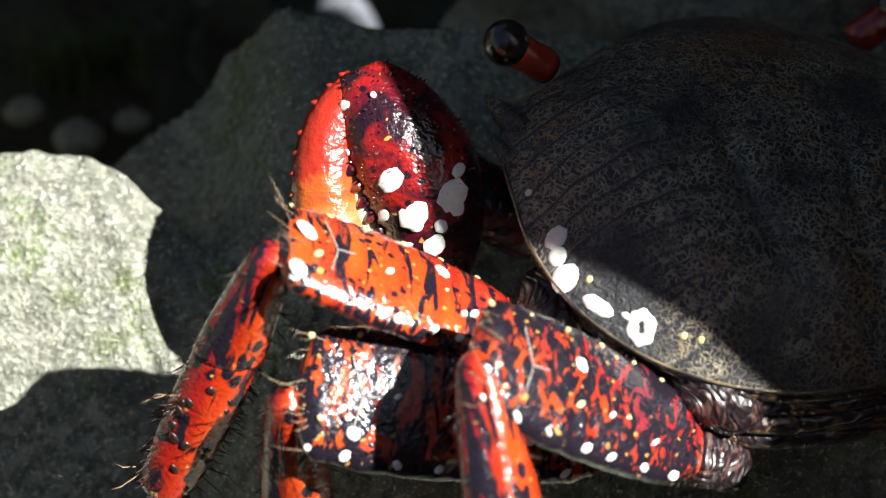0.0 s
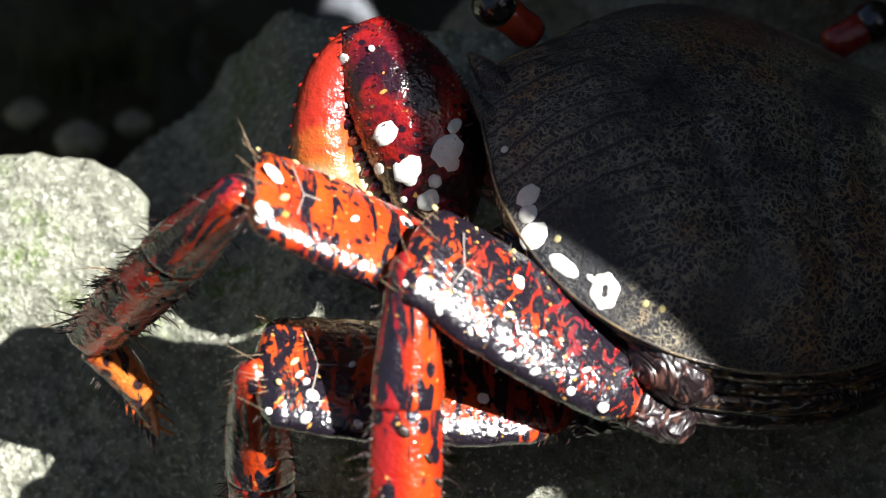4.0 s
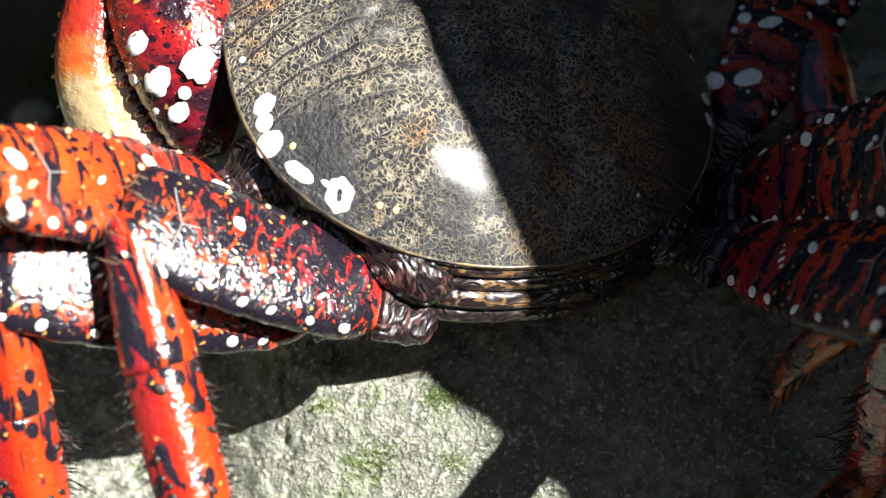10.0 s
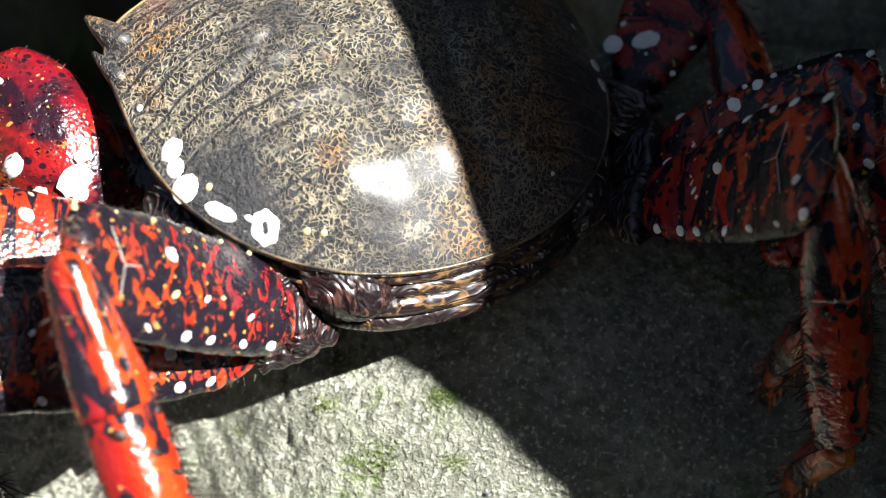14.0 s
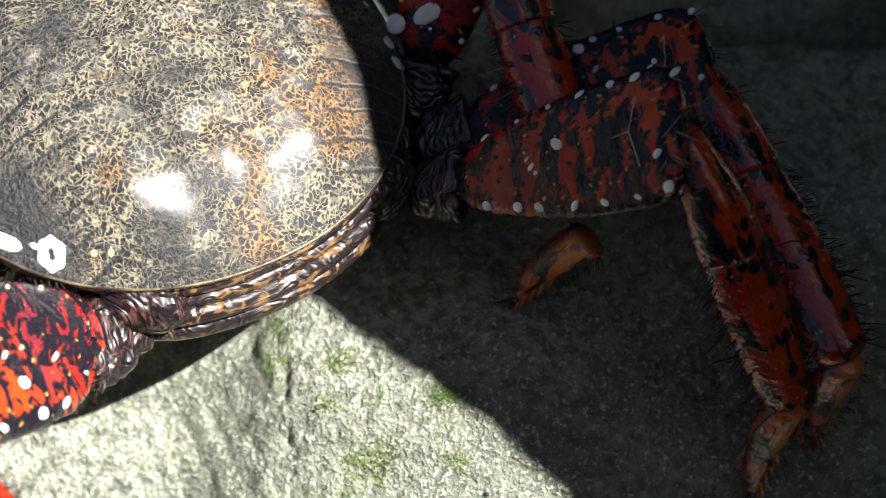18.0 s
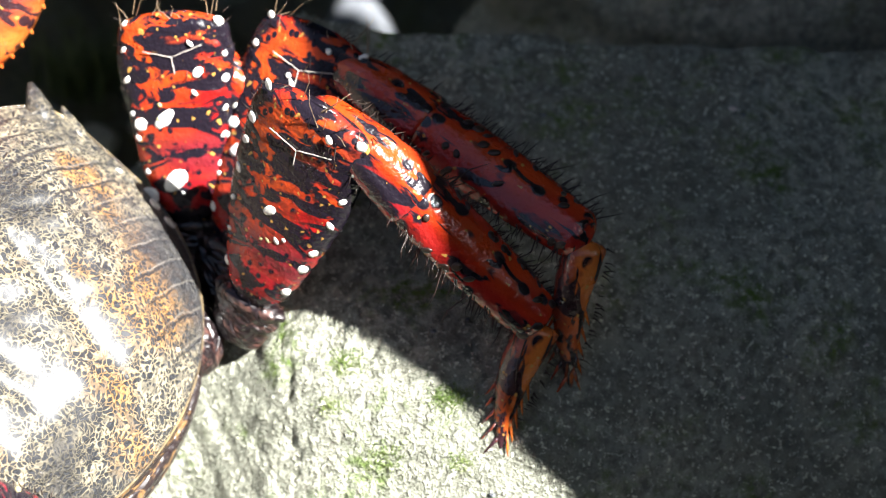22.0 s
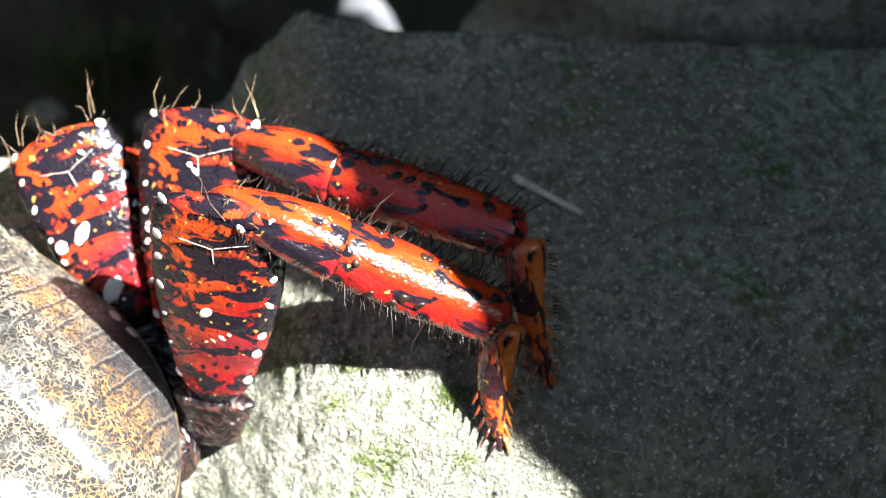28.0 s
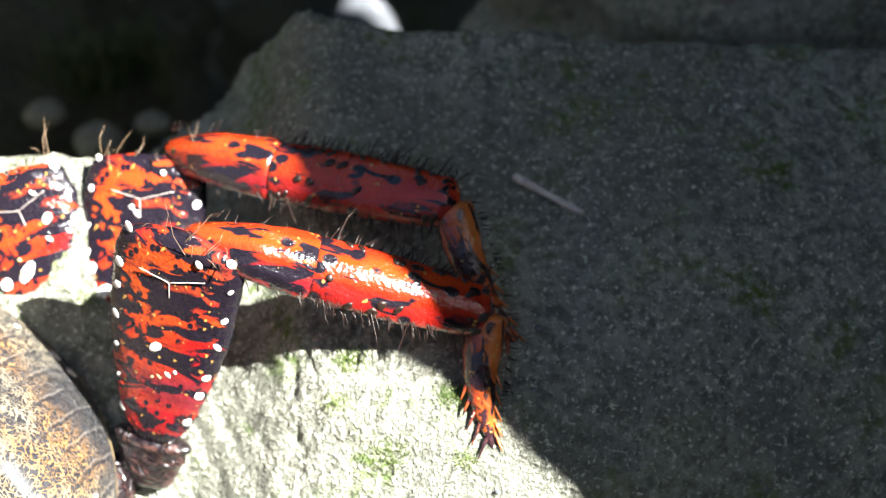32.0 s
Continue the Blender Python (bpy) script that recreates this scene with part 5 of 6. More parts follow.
    walk(limbs['l_front', 'upper'], [
        (0, pose(-0.03029, -0.01639, -0.00883, 11.2, -24.7, 164.7)),
        (1, pose(-0.03022, -0.01666, -0.00856, 12.9, -22.0, 162.0)),
        (1.5, pose(-0.03013, -0.01662, -0.00836, 13.3, -19.9, 162.6)),
        (2, pose(-0.03012, -0.01645, -0.00840, 12.2, -20.3, 164.5)),
        (2.5, pose(-0.03015, -0.01618, -0.00860, 10.0, -22.0, 167.5)),
        (4.5, pose(-0.03013, -0.01618, -0.00851, 10.4, -20.5, 168.3)),
        (5, pose(-0.02981, -0.01407, -0.00749, -12.4, -10.1, -170.2)),
        (5.5, pose(-0.03014, -0.01364, -0.00848, -12.8, -20.0, -165.2)),
        (6, pose(-0.03007, -0.01366, -0.00837, -11.6, -19.2, -165.6)),
        (6.5, pose(-0.03009, -0.01367, -0.00856, -12.2, -21.3, -165.6)),
        (7, pose(-0.02996, -0.01403, -0.00842, -12.9, -19.8, -169.5)),
        (7.5, pose(-0.03011, -0.01384, -0.00872, -12.0, -22.9, -167.1)),
        (8, pose(-0.03018, -0.01425, -0.00905, -13.3, -26.3, -171.0)),
        (8.5, pose(-0.03013, -0.01441, -0.00908, -13.8, -26.5, -172.5)),
        (9, pose(-0.03005, -0.01445, -0.00892, -12.6, -24.9, -173.1)),
        (9.5, pose(-0.03008, -0.01428, -0.00896, -9.9, -25.6, -171.5)),
        (10, pose(-0.03012, -0.01426, -0.00906, -8.1, -26.7, -171.4)),
        (10.5, pose(-0.03022, -0.01404, -0.00915, -5.3, -28.0, -169.2)),
        (11, pose(-0.03029, -0.01434, -0.00933, -6.4, -29.9, -172.5)),
        (12, pose(-0.02984, -0.01497, -0.00850, -7.8, -21.2, -179.5)),
        (13, pose(-0.02975, -0.01590, -0.00791, -9.8, -15.2, 171.2)),
        (13.5, pose(-0.03159, -0.01621, -0.00673, -11.6, -5.5, 162.6)),
        (15.5, pose(-0.03289, -0.01571, -0.00662, -12.8, -5.9, 164.9)),
        (16.5, pose(-0.03026, -0.01620, -0.00692, -8.7, -6.4, 167.2)),
        (18, pose(-0.03500, -0.01488, -0.00814, -2.0, -48.3, -161.0)),
        (19, pose(-0.03500, -0.01559, -0.00819, 6.2, -52.0, -167.6)),
        (20, pose(-0.03500, -0.01630, -0.00819, 5.0, -53.6, 164.1)),
        (21, pose(-0.03500, -0.01683, -0.00816, -25.5, -52.4, 138.2)),
        (23, pose(-0.03500, -0.01772, -0.00805, -31.4, -37.5, 111.3)),
        (32, pose(-0.03500, -0.01736, -0.00811, -45.7, -35.9, 106.1))])
    walk(limbs['l_front', 'shank'], [
        (0, pose(-0.06887, -0.00585, 0.00952, -56.4, 64.2, -144.0)),
        (1, pose(-0.06903, -0.00407, 0.00791, -56.5, 62.9, -143.2)),
        (1.5, pose(-0.06962, -0.00428, 0.00662, -55.0, 63.2, -141.2)),
        (2, pose(-0.06989, -0.00542, 0.00683, -54.7, 64.9, -140.7)),
        (2.5, pose(-0.06997, -0.00734, 0.00789, -55.2, 67.7, -140.9)),
        (4.5, pose(-0.07050, -0.00780, 0.00687, 84.4, 112.6, -17.8)),
        (5, pose(-0.07250, -0.02140, 0.00026, 104.1, 111.4, 5.5)),
        (5.5, pose(-0.07012, -0.02422, 0.00656, 92.8, 112.5, -9.2)),
        (6, pose(-0.07033, -0.02398, 0.00607, 94.0, 113.1, -8.8)),
        (6.5, pose(-0.06980, -0.02383, 0.00743, 71.3, 112.9, -30.2)),
        (7, pose(-0.07066, -0.02161, 0.00650, 71.8, 112.5, -29.8)),
        (7.5, pose(-0.06963, -0.02288, 0.00839, 73.2, 111.9, -28.1)),
        (8, pose(-0.06914, -0.02039, 0.01044, 73.9, 110.4, -24.7)),
        (8.5, pose(-0.06916, -0.01957, 0.01057, 84.6, 110.3, -12.6)),
        (9, pose(-0.06968, -0.01928, 0.00958, 87.2, 110.5, -10.9)),
        (9.5, pose(-0.06934, -0.02013, 0.01002, 93.9, 112.3, -9.7)),
        (10, pose(-0.06897, -0.02016, 0.01073, 105.0, 115.9, -5.7)),
        (10.5, pose(-0.06841, -0.02130, 0.01147, 100.9, 113.9, -11.1)),
        (11, pose(-0.06811, -0.01935, 0.01259, 95.8, 113.3, -18.2)),
        (12, pose(-0.07087, -0.01530, 0.00740, 107.8, 117.7, -10.7)),
        (13, pose(-0.07172, -0.00940, 0.00361, 114.3, 121.8, -10.1)),
        (13.5, pose(-0.07338, -0.00309, -0.00249, 118.0, 123.1, -8.1)),
        (15.5, pose(-0.07514, -0.00429, -0.00208, -16.0, 54.6, 170.3)),
        (16.5, pose(-0.07290, -0.00651, -0.00198, -15.0, 52.3, 171.1)),
        (18, pose(-0.06262, -0.02442, 0.02476, -13.1, 53.2, 165.7)),
        (19, pose(-0.06140, -0.02139, 0.02653, -4.9, 53.4, 170.5)),
        (20, pose(-0.06009, -0.00918, 0.02724, 2.7, 56.3, 166.2)),
        (21, pose(-0.05499, 0.00102, 0.02673, 3.2, 61.3, 160.9)),
        (23, pose(-0.04762, 0.01484, 0.01872, 2.7, 64.1, 154.8)),
        (32, pose(-0.04491, 0.01689, 0.01767, -3.5, 71.3, 148.0))])
    walk(limbs['l_front', 'toe'], [
        (0, pose(-0.08504, -0.01760, -0.03191, 14.7, 46.2, -84.2)),
        (1, pose(-0.08581, -0.01661, -0.03304, 13.3, 47.9, -84.9)),
        (1.5, pose(-0.08578, -0.01727, -0.03444, 14.1, 48.7, -83.7)),
        (2, pose(-0.08499, -0.01776, -0.03483, 16.1, 50.9, -82.3)),
        (2.5, pose(-0.08356, -0.01836, -0.03466, 19.2, 53.7, -79.9)),
        (4.5, pose(-0.08734, -0.00238, -0.03559, 36.0, 48.2, -34.8)),
        (5, pose(-0.08922, -0.02301, -0.04257, 21.4, 51.9, -90.5)),
        (5.5, pose(-0.08747, -0.02141, -0.03595, 18.5, 55.9, -97.1)),
        (6, pose(-0.08817, -0.02123, -0.03624, 15.1, 54.3, -103.4)),
        (6.5, pose(-0.08527, -0.01485, -0.03495, 11.6, 53.7, -109.0)),
        (7, pose(-0.08595, -0.01286, -0.03599, 11.6, 53.7, -110.3)),
        (7.5, pose(-0.08474, -0.01480, -0.03430, 10.2, 51.8, -113.7)),
        (8, pose(-0.08369, -0.01370, -0.03268, 10.4, 25.1, -108.0)),
        (8.5, pose(-0.08472, -0.01608, -0.03258, 12.0, 15.7, -105.1)),
        (9, pose(-0.08548, -0.01625, -0.03351, 11.6, 48.1, -109.4)),
        (9.5, pose(-0.08656, -0.01718, -0.03253, 13.4, 48.5, -109.2)),
        (10, pose(-0.08900, -0.01815, -0.03063, 14.7, 49.8, -109.4)),
        (10.5, pose(-0.08672, -0.01769, -0.03057, 15.7, 49.0, -111.2)),
        (11, pose(-0.08538, -0.01369, -0.02967, 14.7, 49.1, -115.9)),
        (12, pose(-0.09187, -0.01132, -0.03334, 13.3, 45.2, -117.4)),
        (13, pose(-0.09561, -0.00515, -0.03547, 16.9, 2.2, -110.3)),
        (13.5, pose(-0.09827, 0.00046, -0.04101, 16.8, 5.3, -111.9)),
        (15.5, pose(-0.10139, 0.00019, -0.03959, 16.7, 2.5, -110.9)),
        (16.5, pose(-0.10067, -0.00217, -0.03840, 16.0, 2.6, -110.8)),
        (18, pose(-0.08930, -0.01761, -0.01209, 8.2, 45.0, -133.8)),
        (19, pose(-0.08849, -0.01690, -0.01038, 12.7, 40.2, -132.4)),
        (20, pose(-0.08490, -0.00310, -0.01102, 18.6, 38.0, -140.3)),
        (21, pose(-0.07588, 0.00830, -0.01361, 23.8, 40.7, -143.9)),
        (23, pose(-0.06582, 0.02341, -0.02264, 26.4, 41.3, -149.9)),
        (32, pose(-0.05742, 0.02471, -0.02590, 34.4, 48.1, -145.9))])
    walk(limbs['r_back', 'upper'], [
        (0, pose(0.03100, -0.02800, -0.00500, 17.3, -41.3, -95.6)),
        (6, pose(0.03100, -0.02800, -0.00500, 32.2, -41.9, -78.1)),
        (8, pose(0.03100, -0.02800, -0.00500, 28.0, -34.3, -68.3)),
        (9, pose(0.03100, -0.02800, -0.00500, 26.8, -33.7, -68.9)),
        (9.5, pose(0.03100, -0.02800, -0.00500, 28.8, -39.6, -69.8)),
        (10, pose(0.03100, -0.02800, -0.00500, 35.6, -51.1, -75.0)),
        (10.5, pose(0.03100, -0.02800, -0.00500, 51.9, -64.8, -79.2)),
        (11, pose(0.03100, -0.02800, -0.00500, 46.6, -63.6, -70.0)),
        (12, pose(0.03100, -0.02800, -0.00500, 46.2, -63.7, -70.9)),
        (13, pose(0.03100, -0.02800, -0.00500, 42.7, -60.3, -70.7)),
        (13.5, pose(0.03100, -0.02800, -0.00500, 44.2, -61.5, -73.8)),
        (15.5, pose(0.03100, -0.02800, -0.00500, 39.0, -57.5, -68.4)),
        (16, pose(0.03100, -0.02800, -0.00500, 35.2, -54.4, -63.7)),
        (17, pose(0.03100, -0.02820, -0.00465, 31.3, -55.9, -55.4)),
        (17.5, pose(0.03100, -0.02839, -0.00429, 30.8, -55.5, -59.8)),
        (18, pose(0.03100, -0.02856, -0.00393, 21.3, -48.5, -45.6)),
        (18.5, pose(0.03100, -0.02876, -0.00349, 14.7, -55.6, -28.3)),
        (19, pose(0.03100, -0.02895, -0.00304, 12.8, -53.8, -32.3)),
        (19.5, pose(0.03100, -0.02912, -0.00258, 7.7, -53.7, -26.8)),
        (20, pose(0.03100, -0.02927, -0.00212, 3.6, -58.8, -28.8)),
        (20.5, pose(0.03100, -0.02937, -0.00177, -3.7, -62.8, -19.1)),
        (21, pose(0.03100, -0.02946, -0.00142, -14.6, -65.7, 1.5)),
        (21.5, pose(0.03100, -0.02958, -0.00095, -34.2, -68.7, 29.6)),
        (22, pose(0.03100, -0.02967, -0.00047, -49.0, -68.7, 48.5)),
        (22.5, pose(0.03100, -0.02969, -0.00036, -46.1, -65.7, 46.8)),
        (23, pose(0.03100, -0.02971, -0.00023, -50.4, -66.0, 56.6)),
        (23.5, pose(0.03100, -0.02971, -0.00023, -50.6, -66.2, 58.9)),
        (24, pose(0.03100, -0.02971, -0.00023, -53.2, -66.6, 63.2)),
        (25.5, pose(0.03100, -0.02971, -0.00023, -57.6, -66.2, 69.4)),
        (27.5, pose(0.03100, -0.02971, -0.00023, -58.5, -65.0, 71.0)),
        (29, pose(0.03100, -0.02969, -0.00035, -59.9, -62.0, 72.6)),
        (30, pose(0.03100, -0.02967, -0.00048, -61.2, -62.1, 72.6)),
        (30.5, pose(0.03100, -0.02966, -0.00053, -62.6, -62.7, 72.3)),
        (31, pose(0.03100, -0.02965, -0.00059, -63.3, -63.4, 70.8)),
        (31.5, pose(0.03100, -0.02964, -0.00065, -60.8, -63.3, 66.7)),
        (32, pose(0.03100, -0.02962, -0.00071, -59.5, -64.1, 63.8))])
    walk(limbs['r_back', 'shank'], [
        (0, pose(0.02765, -0.06240, 0.02536, 21.4, 71.6, -84.6)),
        (6, pose(0.03805, -0.06150, 0.02573, 39.0, 79.6, -81.3)),
        (8, pose(0.04503, -0.06330, 0.02094, 42.4, 81.6, -80.0)),
        (9, pose(0.04478, -0.06368, 0.02055, 47.7, 82.0, -73.5)),
        (9.5, pose(0.04320, -0.06125, 0.02435, 76.3, 78.4, -34.0)),
        (10, pose(0.03847, -0.05591, 0.03079, 64.7, 71.7, -31.2)),
        (10.5, pose(0.03510, -0.04777, 0.03541, 41.2, 60.6, -52.0)),
        (11, pose(0.03837, -0.04785, 0.03489, 40.3, 61.3, -58.9)),
        (12, pose(0.03813, -0.04807, 0.03457, 38.6, 61.2, -60.2)),
        (13, pose(0.03883, -0.05023, 0.03368, 36.0, 59.5, -66.6)),
        (13.5, pose(0.03732, -0.04963, 0.03446, 35.2, 58.9, -69.2)),
        (15.5, pose(0.04026, -0.05150, 0.03290, 34.3, 59.1, -70.7)),
        (16, pose(0.04301, -0.05242, 0.03172, 32.4, 56.6, -69.5)),
        (17, pose(0.04576, -0.04970, 0.03301, 30.9, 56.1, -67.7)),
        (17.5, pose(0.04456, -0.05174, 0.03224, 30.6, 54.8, -61.3)),
        (18, pose(0.05241, -0.05064, 0.03022, 24.3, 45.8, -70.0)),
        (18.5, pose(0.05329, -0.03890, 0.03704, 24.8, 48.5, -75.3)),
        (19, pose(0.05405, -0.04239, 0.03567, 25.3, 55.1, -96.4)),
        (19.5, pose(0.05547, -0.04064, 0.03534, 23.9, 47.7, -99.8)),
        (20, pose(0.05201, -0.04014, 0.03776, 24.9, 39.6, -102.4)),
        (20.5, pose(0.05170, -0.03335, 0.04072, 25.0, 27.3, -107.1)),
        (21, pose(0.05002, -0.02627, 0.04182, 26.8, 26.1, -91.8)),
        (21.5, pose(0.04546, -0.02066, 0.04212, 26.0, 18.9, -84.0)),
        (22, pose(0.04193, -0.01629, 0.04259, 25.4, 12.7, -83.3)),
        (22.5, pose(0.04393, -0.01592, 0.04157, 24.7, 11.3, -82.1)),
        (23, pose(0.04134, -0.01403, 0.04176, 22.7, 11.9, -75.5)),
        (23.5, pose(0.04055, -0.01364, 0.04188, 22.3, 8.8, -72.9)),
        (24, pose(0.03892, -0.01234, 0.04214, 22.6, 7.1, -73.6)),
        (25.5, pose(0.03727, -0.01149, 0.04194, 22.8, 5.7, -71.2)),
        (27.5, pose(0.03693, -0.01008, 0.04151, 23.2, 2.7, -73.3)),
        (29, pose(0.03699, -0.00725, 0.04017, 23.9, -2.3, -75.1)),
        (30, pose(0.03681, -0.00700, 0.04005, 24.1, -3.4, -74.2)),
        (30.5, pose(0.03708, -0.00843, 0.04019, 24.7, -6.9, -73.0)),
        (31, pose(0.03756, -0.00953, 0.04042, 25.1, -9.4, -72.1)),
        (31.5, pose(0.03897, -0.00998, 0.04030, 24.8, -10.3, -70.8)),
        (32, pose(0.03968, -0.01104, 0.04054, 24.6, -11.7, -70.3))])
    walk(limbs['r_back', 'toe'], [
        (0, pose(0.02905, -0.07719, -0.01923, -10.8, -8.8, -154.3)),
        (6, pose(0.03935, -0.06992, -0.02050, -7.4, -3.0, -151.6)),
        (8, pose(0.04622, -0.07003, -0.02556, -4.5, 14.8, -147.0)),
        (9, pose(0.04663, -0.06992, -0.02600, -2.1, 31.7, -141.0)),
        (9.5, pose(0.05108, -0.06656, -0.02169, -1.8, 13.5, -144.8)),
        (10, pose(0.05110, -0.06357, -0.01382, -1.7, 0.8, -147.7)),
        (10.5, pose(0.04972, -0.06646, -0.00678, -0.3, 33.8, -148.5)),
        (11, pose(0.05040, -0.06777, -0.00764, 4.4, 86.7, -144.2)),
        (12, pose(0.04984, -0.06853, -0.00827, -4.9, 86.1, -154.3)),
        (13, pose(0.04860, -0.07280, -0.00808, -22.6, 86.2, -175.7)),
        (13.5, pose(0.04612, -0.07285, -0.00675, -20.3, 87.1, -174.3)),
        (15.5, pose(0.04843, -0.07481, -0.00831, -91.1, 88.3, 114.4)),
        (16, pose(0.05224, -0.07711, -0.00819, -100.8, 87.8, 104.7)),
        (17, pose(0.05584, -0.07423, -0.00639, 26.1, 79.6, -111.9)),
        (17.5, pose(0.05803, -0.07634, -0.00759, 18.9, 73.6, -117.2)),
        (18, pose(0.06373, -0.08170, -0.00380, 17.0, 66.1, -120.5)),
        (18.5, pose(0.06121, -0.06902, 0.00184, 2.4, 48.8, -160.4)),
        (19, pose(0.05106, -0.06912, -0.00286, -1.2, 28.4, -179.9)),
        (19.5, pose(0.05006, -0.07180, 0.00057, 1.6, 28.8, -179.9)),
        (20, pose(0.04421, -0.07553, 0.00784, 5.5, 30.3, 176.2)),
        (20.5, pose(0.03938, -0.07327, 0.01919, 10.5, 47.9, 178.7)),
        (21, pose(0.04869, -0.06844, 0.02112, 15.2, 33.8, -167.1)),
        (21.5, pose(0.05012, -0.06488, 0.02692, 20.7, 33.0, -157.6)),
        (22, pose(0.04725, -0.06184, 0.03230, 27.6, 40.4, -147.2)),
        (22.5, pose(0.05027, -0.06161, 0.03229, 24.9, 31.6, -152.6)),
        (23, pose(0.05289, -0.05855, 0.03209, 24.8, 30.8, -149.9)),
        (23.5, pose(0.05421, -0.05805, 0.03475, 25.8, 35.1, -146.0)),
        (24, pose(0.05203, -0.05710, 0.03642, 29.2, 40.9, -138.5)),
        (25.5, pose(0.05235, -0.05577, 0.03725, 32.0, 42.3, -133.9)),
        (27.5, pose(0.05042, -0.05505, 0.03933, 34.5, 43.9, -130.8)),
        (29, pose(0.04907, -0.05263, 0.04208, 36.6, 41.0, -130.0)),
        (30, pose(0.04957, -0.05215, 0.04274, 36.1, 37.8, -131.3)),
        (30.5, pose(0.05079, -0.05304, 0.04584, 36.7, 36.7, -131.5)),
        (31, pose(0.05184, -0.05366, 0.04804, 37.0, 34.9, -131.9)),
        (31.5, pose(0.05418, -0.05366, 0.04870, 35.6, 30.2, -134.3)),
        (32, pose(0.05522, -0.05436, 0.05005, 35.4, 29.5, -134.1))])
    walk(limbs['r_mid', 'upper'], [
        (0, pose(0.03600, -0.02000, -0.00600, 2.4, -49.9, -121.5)),
        (6, pose(0.03600, -0.02000, -0.00600, 42.2, -56.3, -106.1)),
        (8, pose(0.03600, -0.02000, -0.00600, 48.8, -58.9, -85.2)),
        (9, pose(0.03600, -0.02000, -0.00600, 50.9, -61.2, -82.6)),
        (9.5, pose(0.03600, -0.02000, -0.00600, 47.6, -62.2, -70.6)),
        (10, pose(0.03600, -0.02000, -0.00600, 45.2, -63.4, -62.9)),
        (10.5, pose(0.03600, -0.02000, -0.00600, 37.5, -61.1, -51.9)),
        (11, pose(0.03600, -0.02000, -0.00600, 32.6, -56.4, -47.6)),
        (12, pose(0.03600, -0.02000, -0.00600, 32.7, -56.4, -49.8)),
        (13, pose(0.03600, -0.02000, -0.00600, 28.5, -49.1, -46.6)),
        (13.5, pose(0.03600, -0.02000, -0.00600, 30.6, -52.5, -51.0)),
        (15.5, pose(0.03600, -0.02000, -0.00600, 29.2, -49.7, -49.5)),
        (16, pose(0.03600, -0.02000, -0.00600, 22.1, -38.0, -35.2)),
        (17, pose(0.03600, -0.02023, -0.00588, 20.0, -42.5, -31.0)),
        (17.5, pose(0.03600, -0.02046, -0.00575, 21.4, -45.8, -37.3)),
        (18, pose(0.03600, -0.02068, -0.00562, 12.3, -27.9, -21.3)),
        (18.5, pose(0.03600, -0.02095, -0.00545, 7.4, -31.5, -13.0)),
        (19, pose(0.03600, -0.02120, -0.00528, 4.6, -32.2, -11.3)),
        (19.5, pose(0.03600, -0.02145, -0.00509, 1.9, -32.6, -11.6)),
        (20, pose(0.03600, -0.02170, -0.00490, -1.7, -34.5, -15.3)),
        (20.5, pose(0.03600, -0.02188, -0.00474, -8.3, -38.5, -5.1)),
        (21, pose(0.03600, -0.02205, -0.00459, -15.8, -40.0, 13.2)),
        (21.5, pose(0.03600, -0.02228, -0.00437, -21.3, -39.6, 22.2)),
        (22, pose(0.03600, -0.02249, -0.00415, -27.6, -48.1, 28.2)),
        (22.5, pose(0.03600, -0.02255, -0.00409, -25.1, -38.4, 24.9)),
        (23, pose(0.03600, -0.02260, -0.00403, -26.4, -38.4, 32.1)),
        (23.5, pose(0.03600, -0.02260, -0.00403, -30.4, -48.6, 38.6)),
        (24, pose(0.03600, -0.02260, -0.00403, -32.3, -51.0, 41.6)),
        (25.5, pose(0.03600, -0.02260, -0.00403, -33.5, -49.3, 44.0)),
        (27.5, pose(0.03600, -0.02260, -0.00403, -33.1, -45.7, 43.5)),
        (29, pose(0.03600, -0.02255, -0.00409, -32.2, -35.6, 40.6)),
        (30, pose(0.03600, -0.02250, -0.00415, -32.8, -36.1, 40.4)),
        (30.5, pose(0.03600, -0.02246, -0.00418, -33.9, -37.2, 40.1)),
        (31, pose(0.03600, -0.02244, -0.00421, -40.4, -52.7, 48.7)),
        (31.5, pose(0.03600, -0.02242, -0.00423, -34.3, -37.8, 40.5)),
        (32, pose(0.03600, -0.02238, -0.00426, -33.8, -38.0, 40.8))])
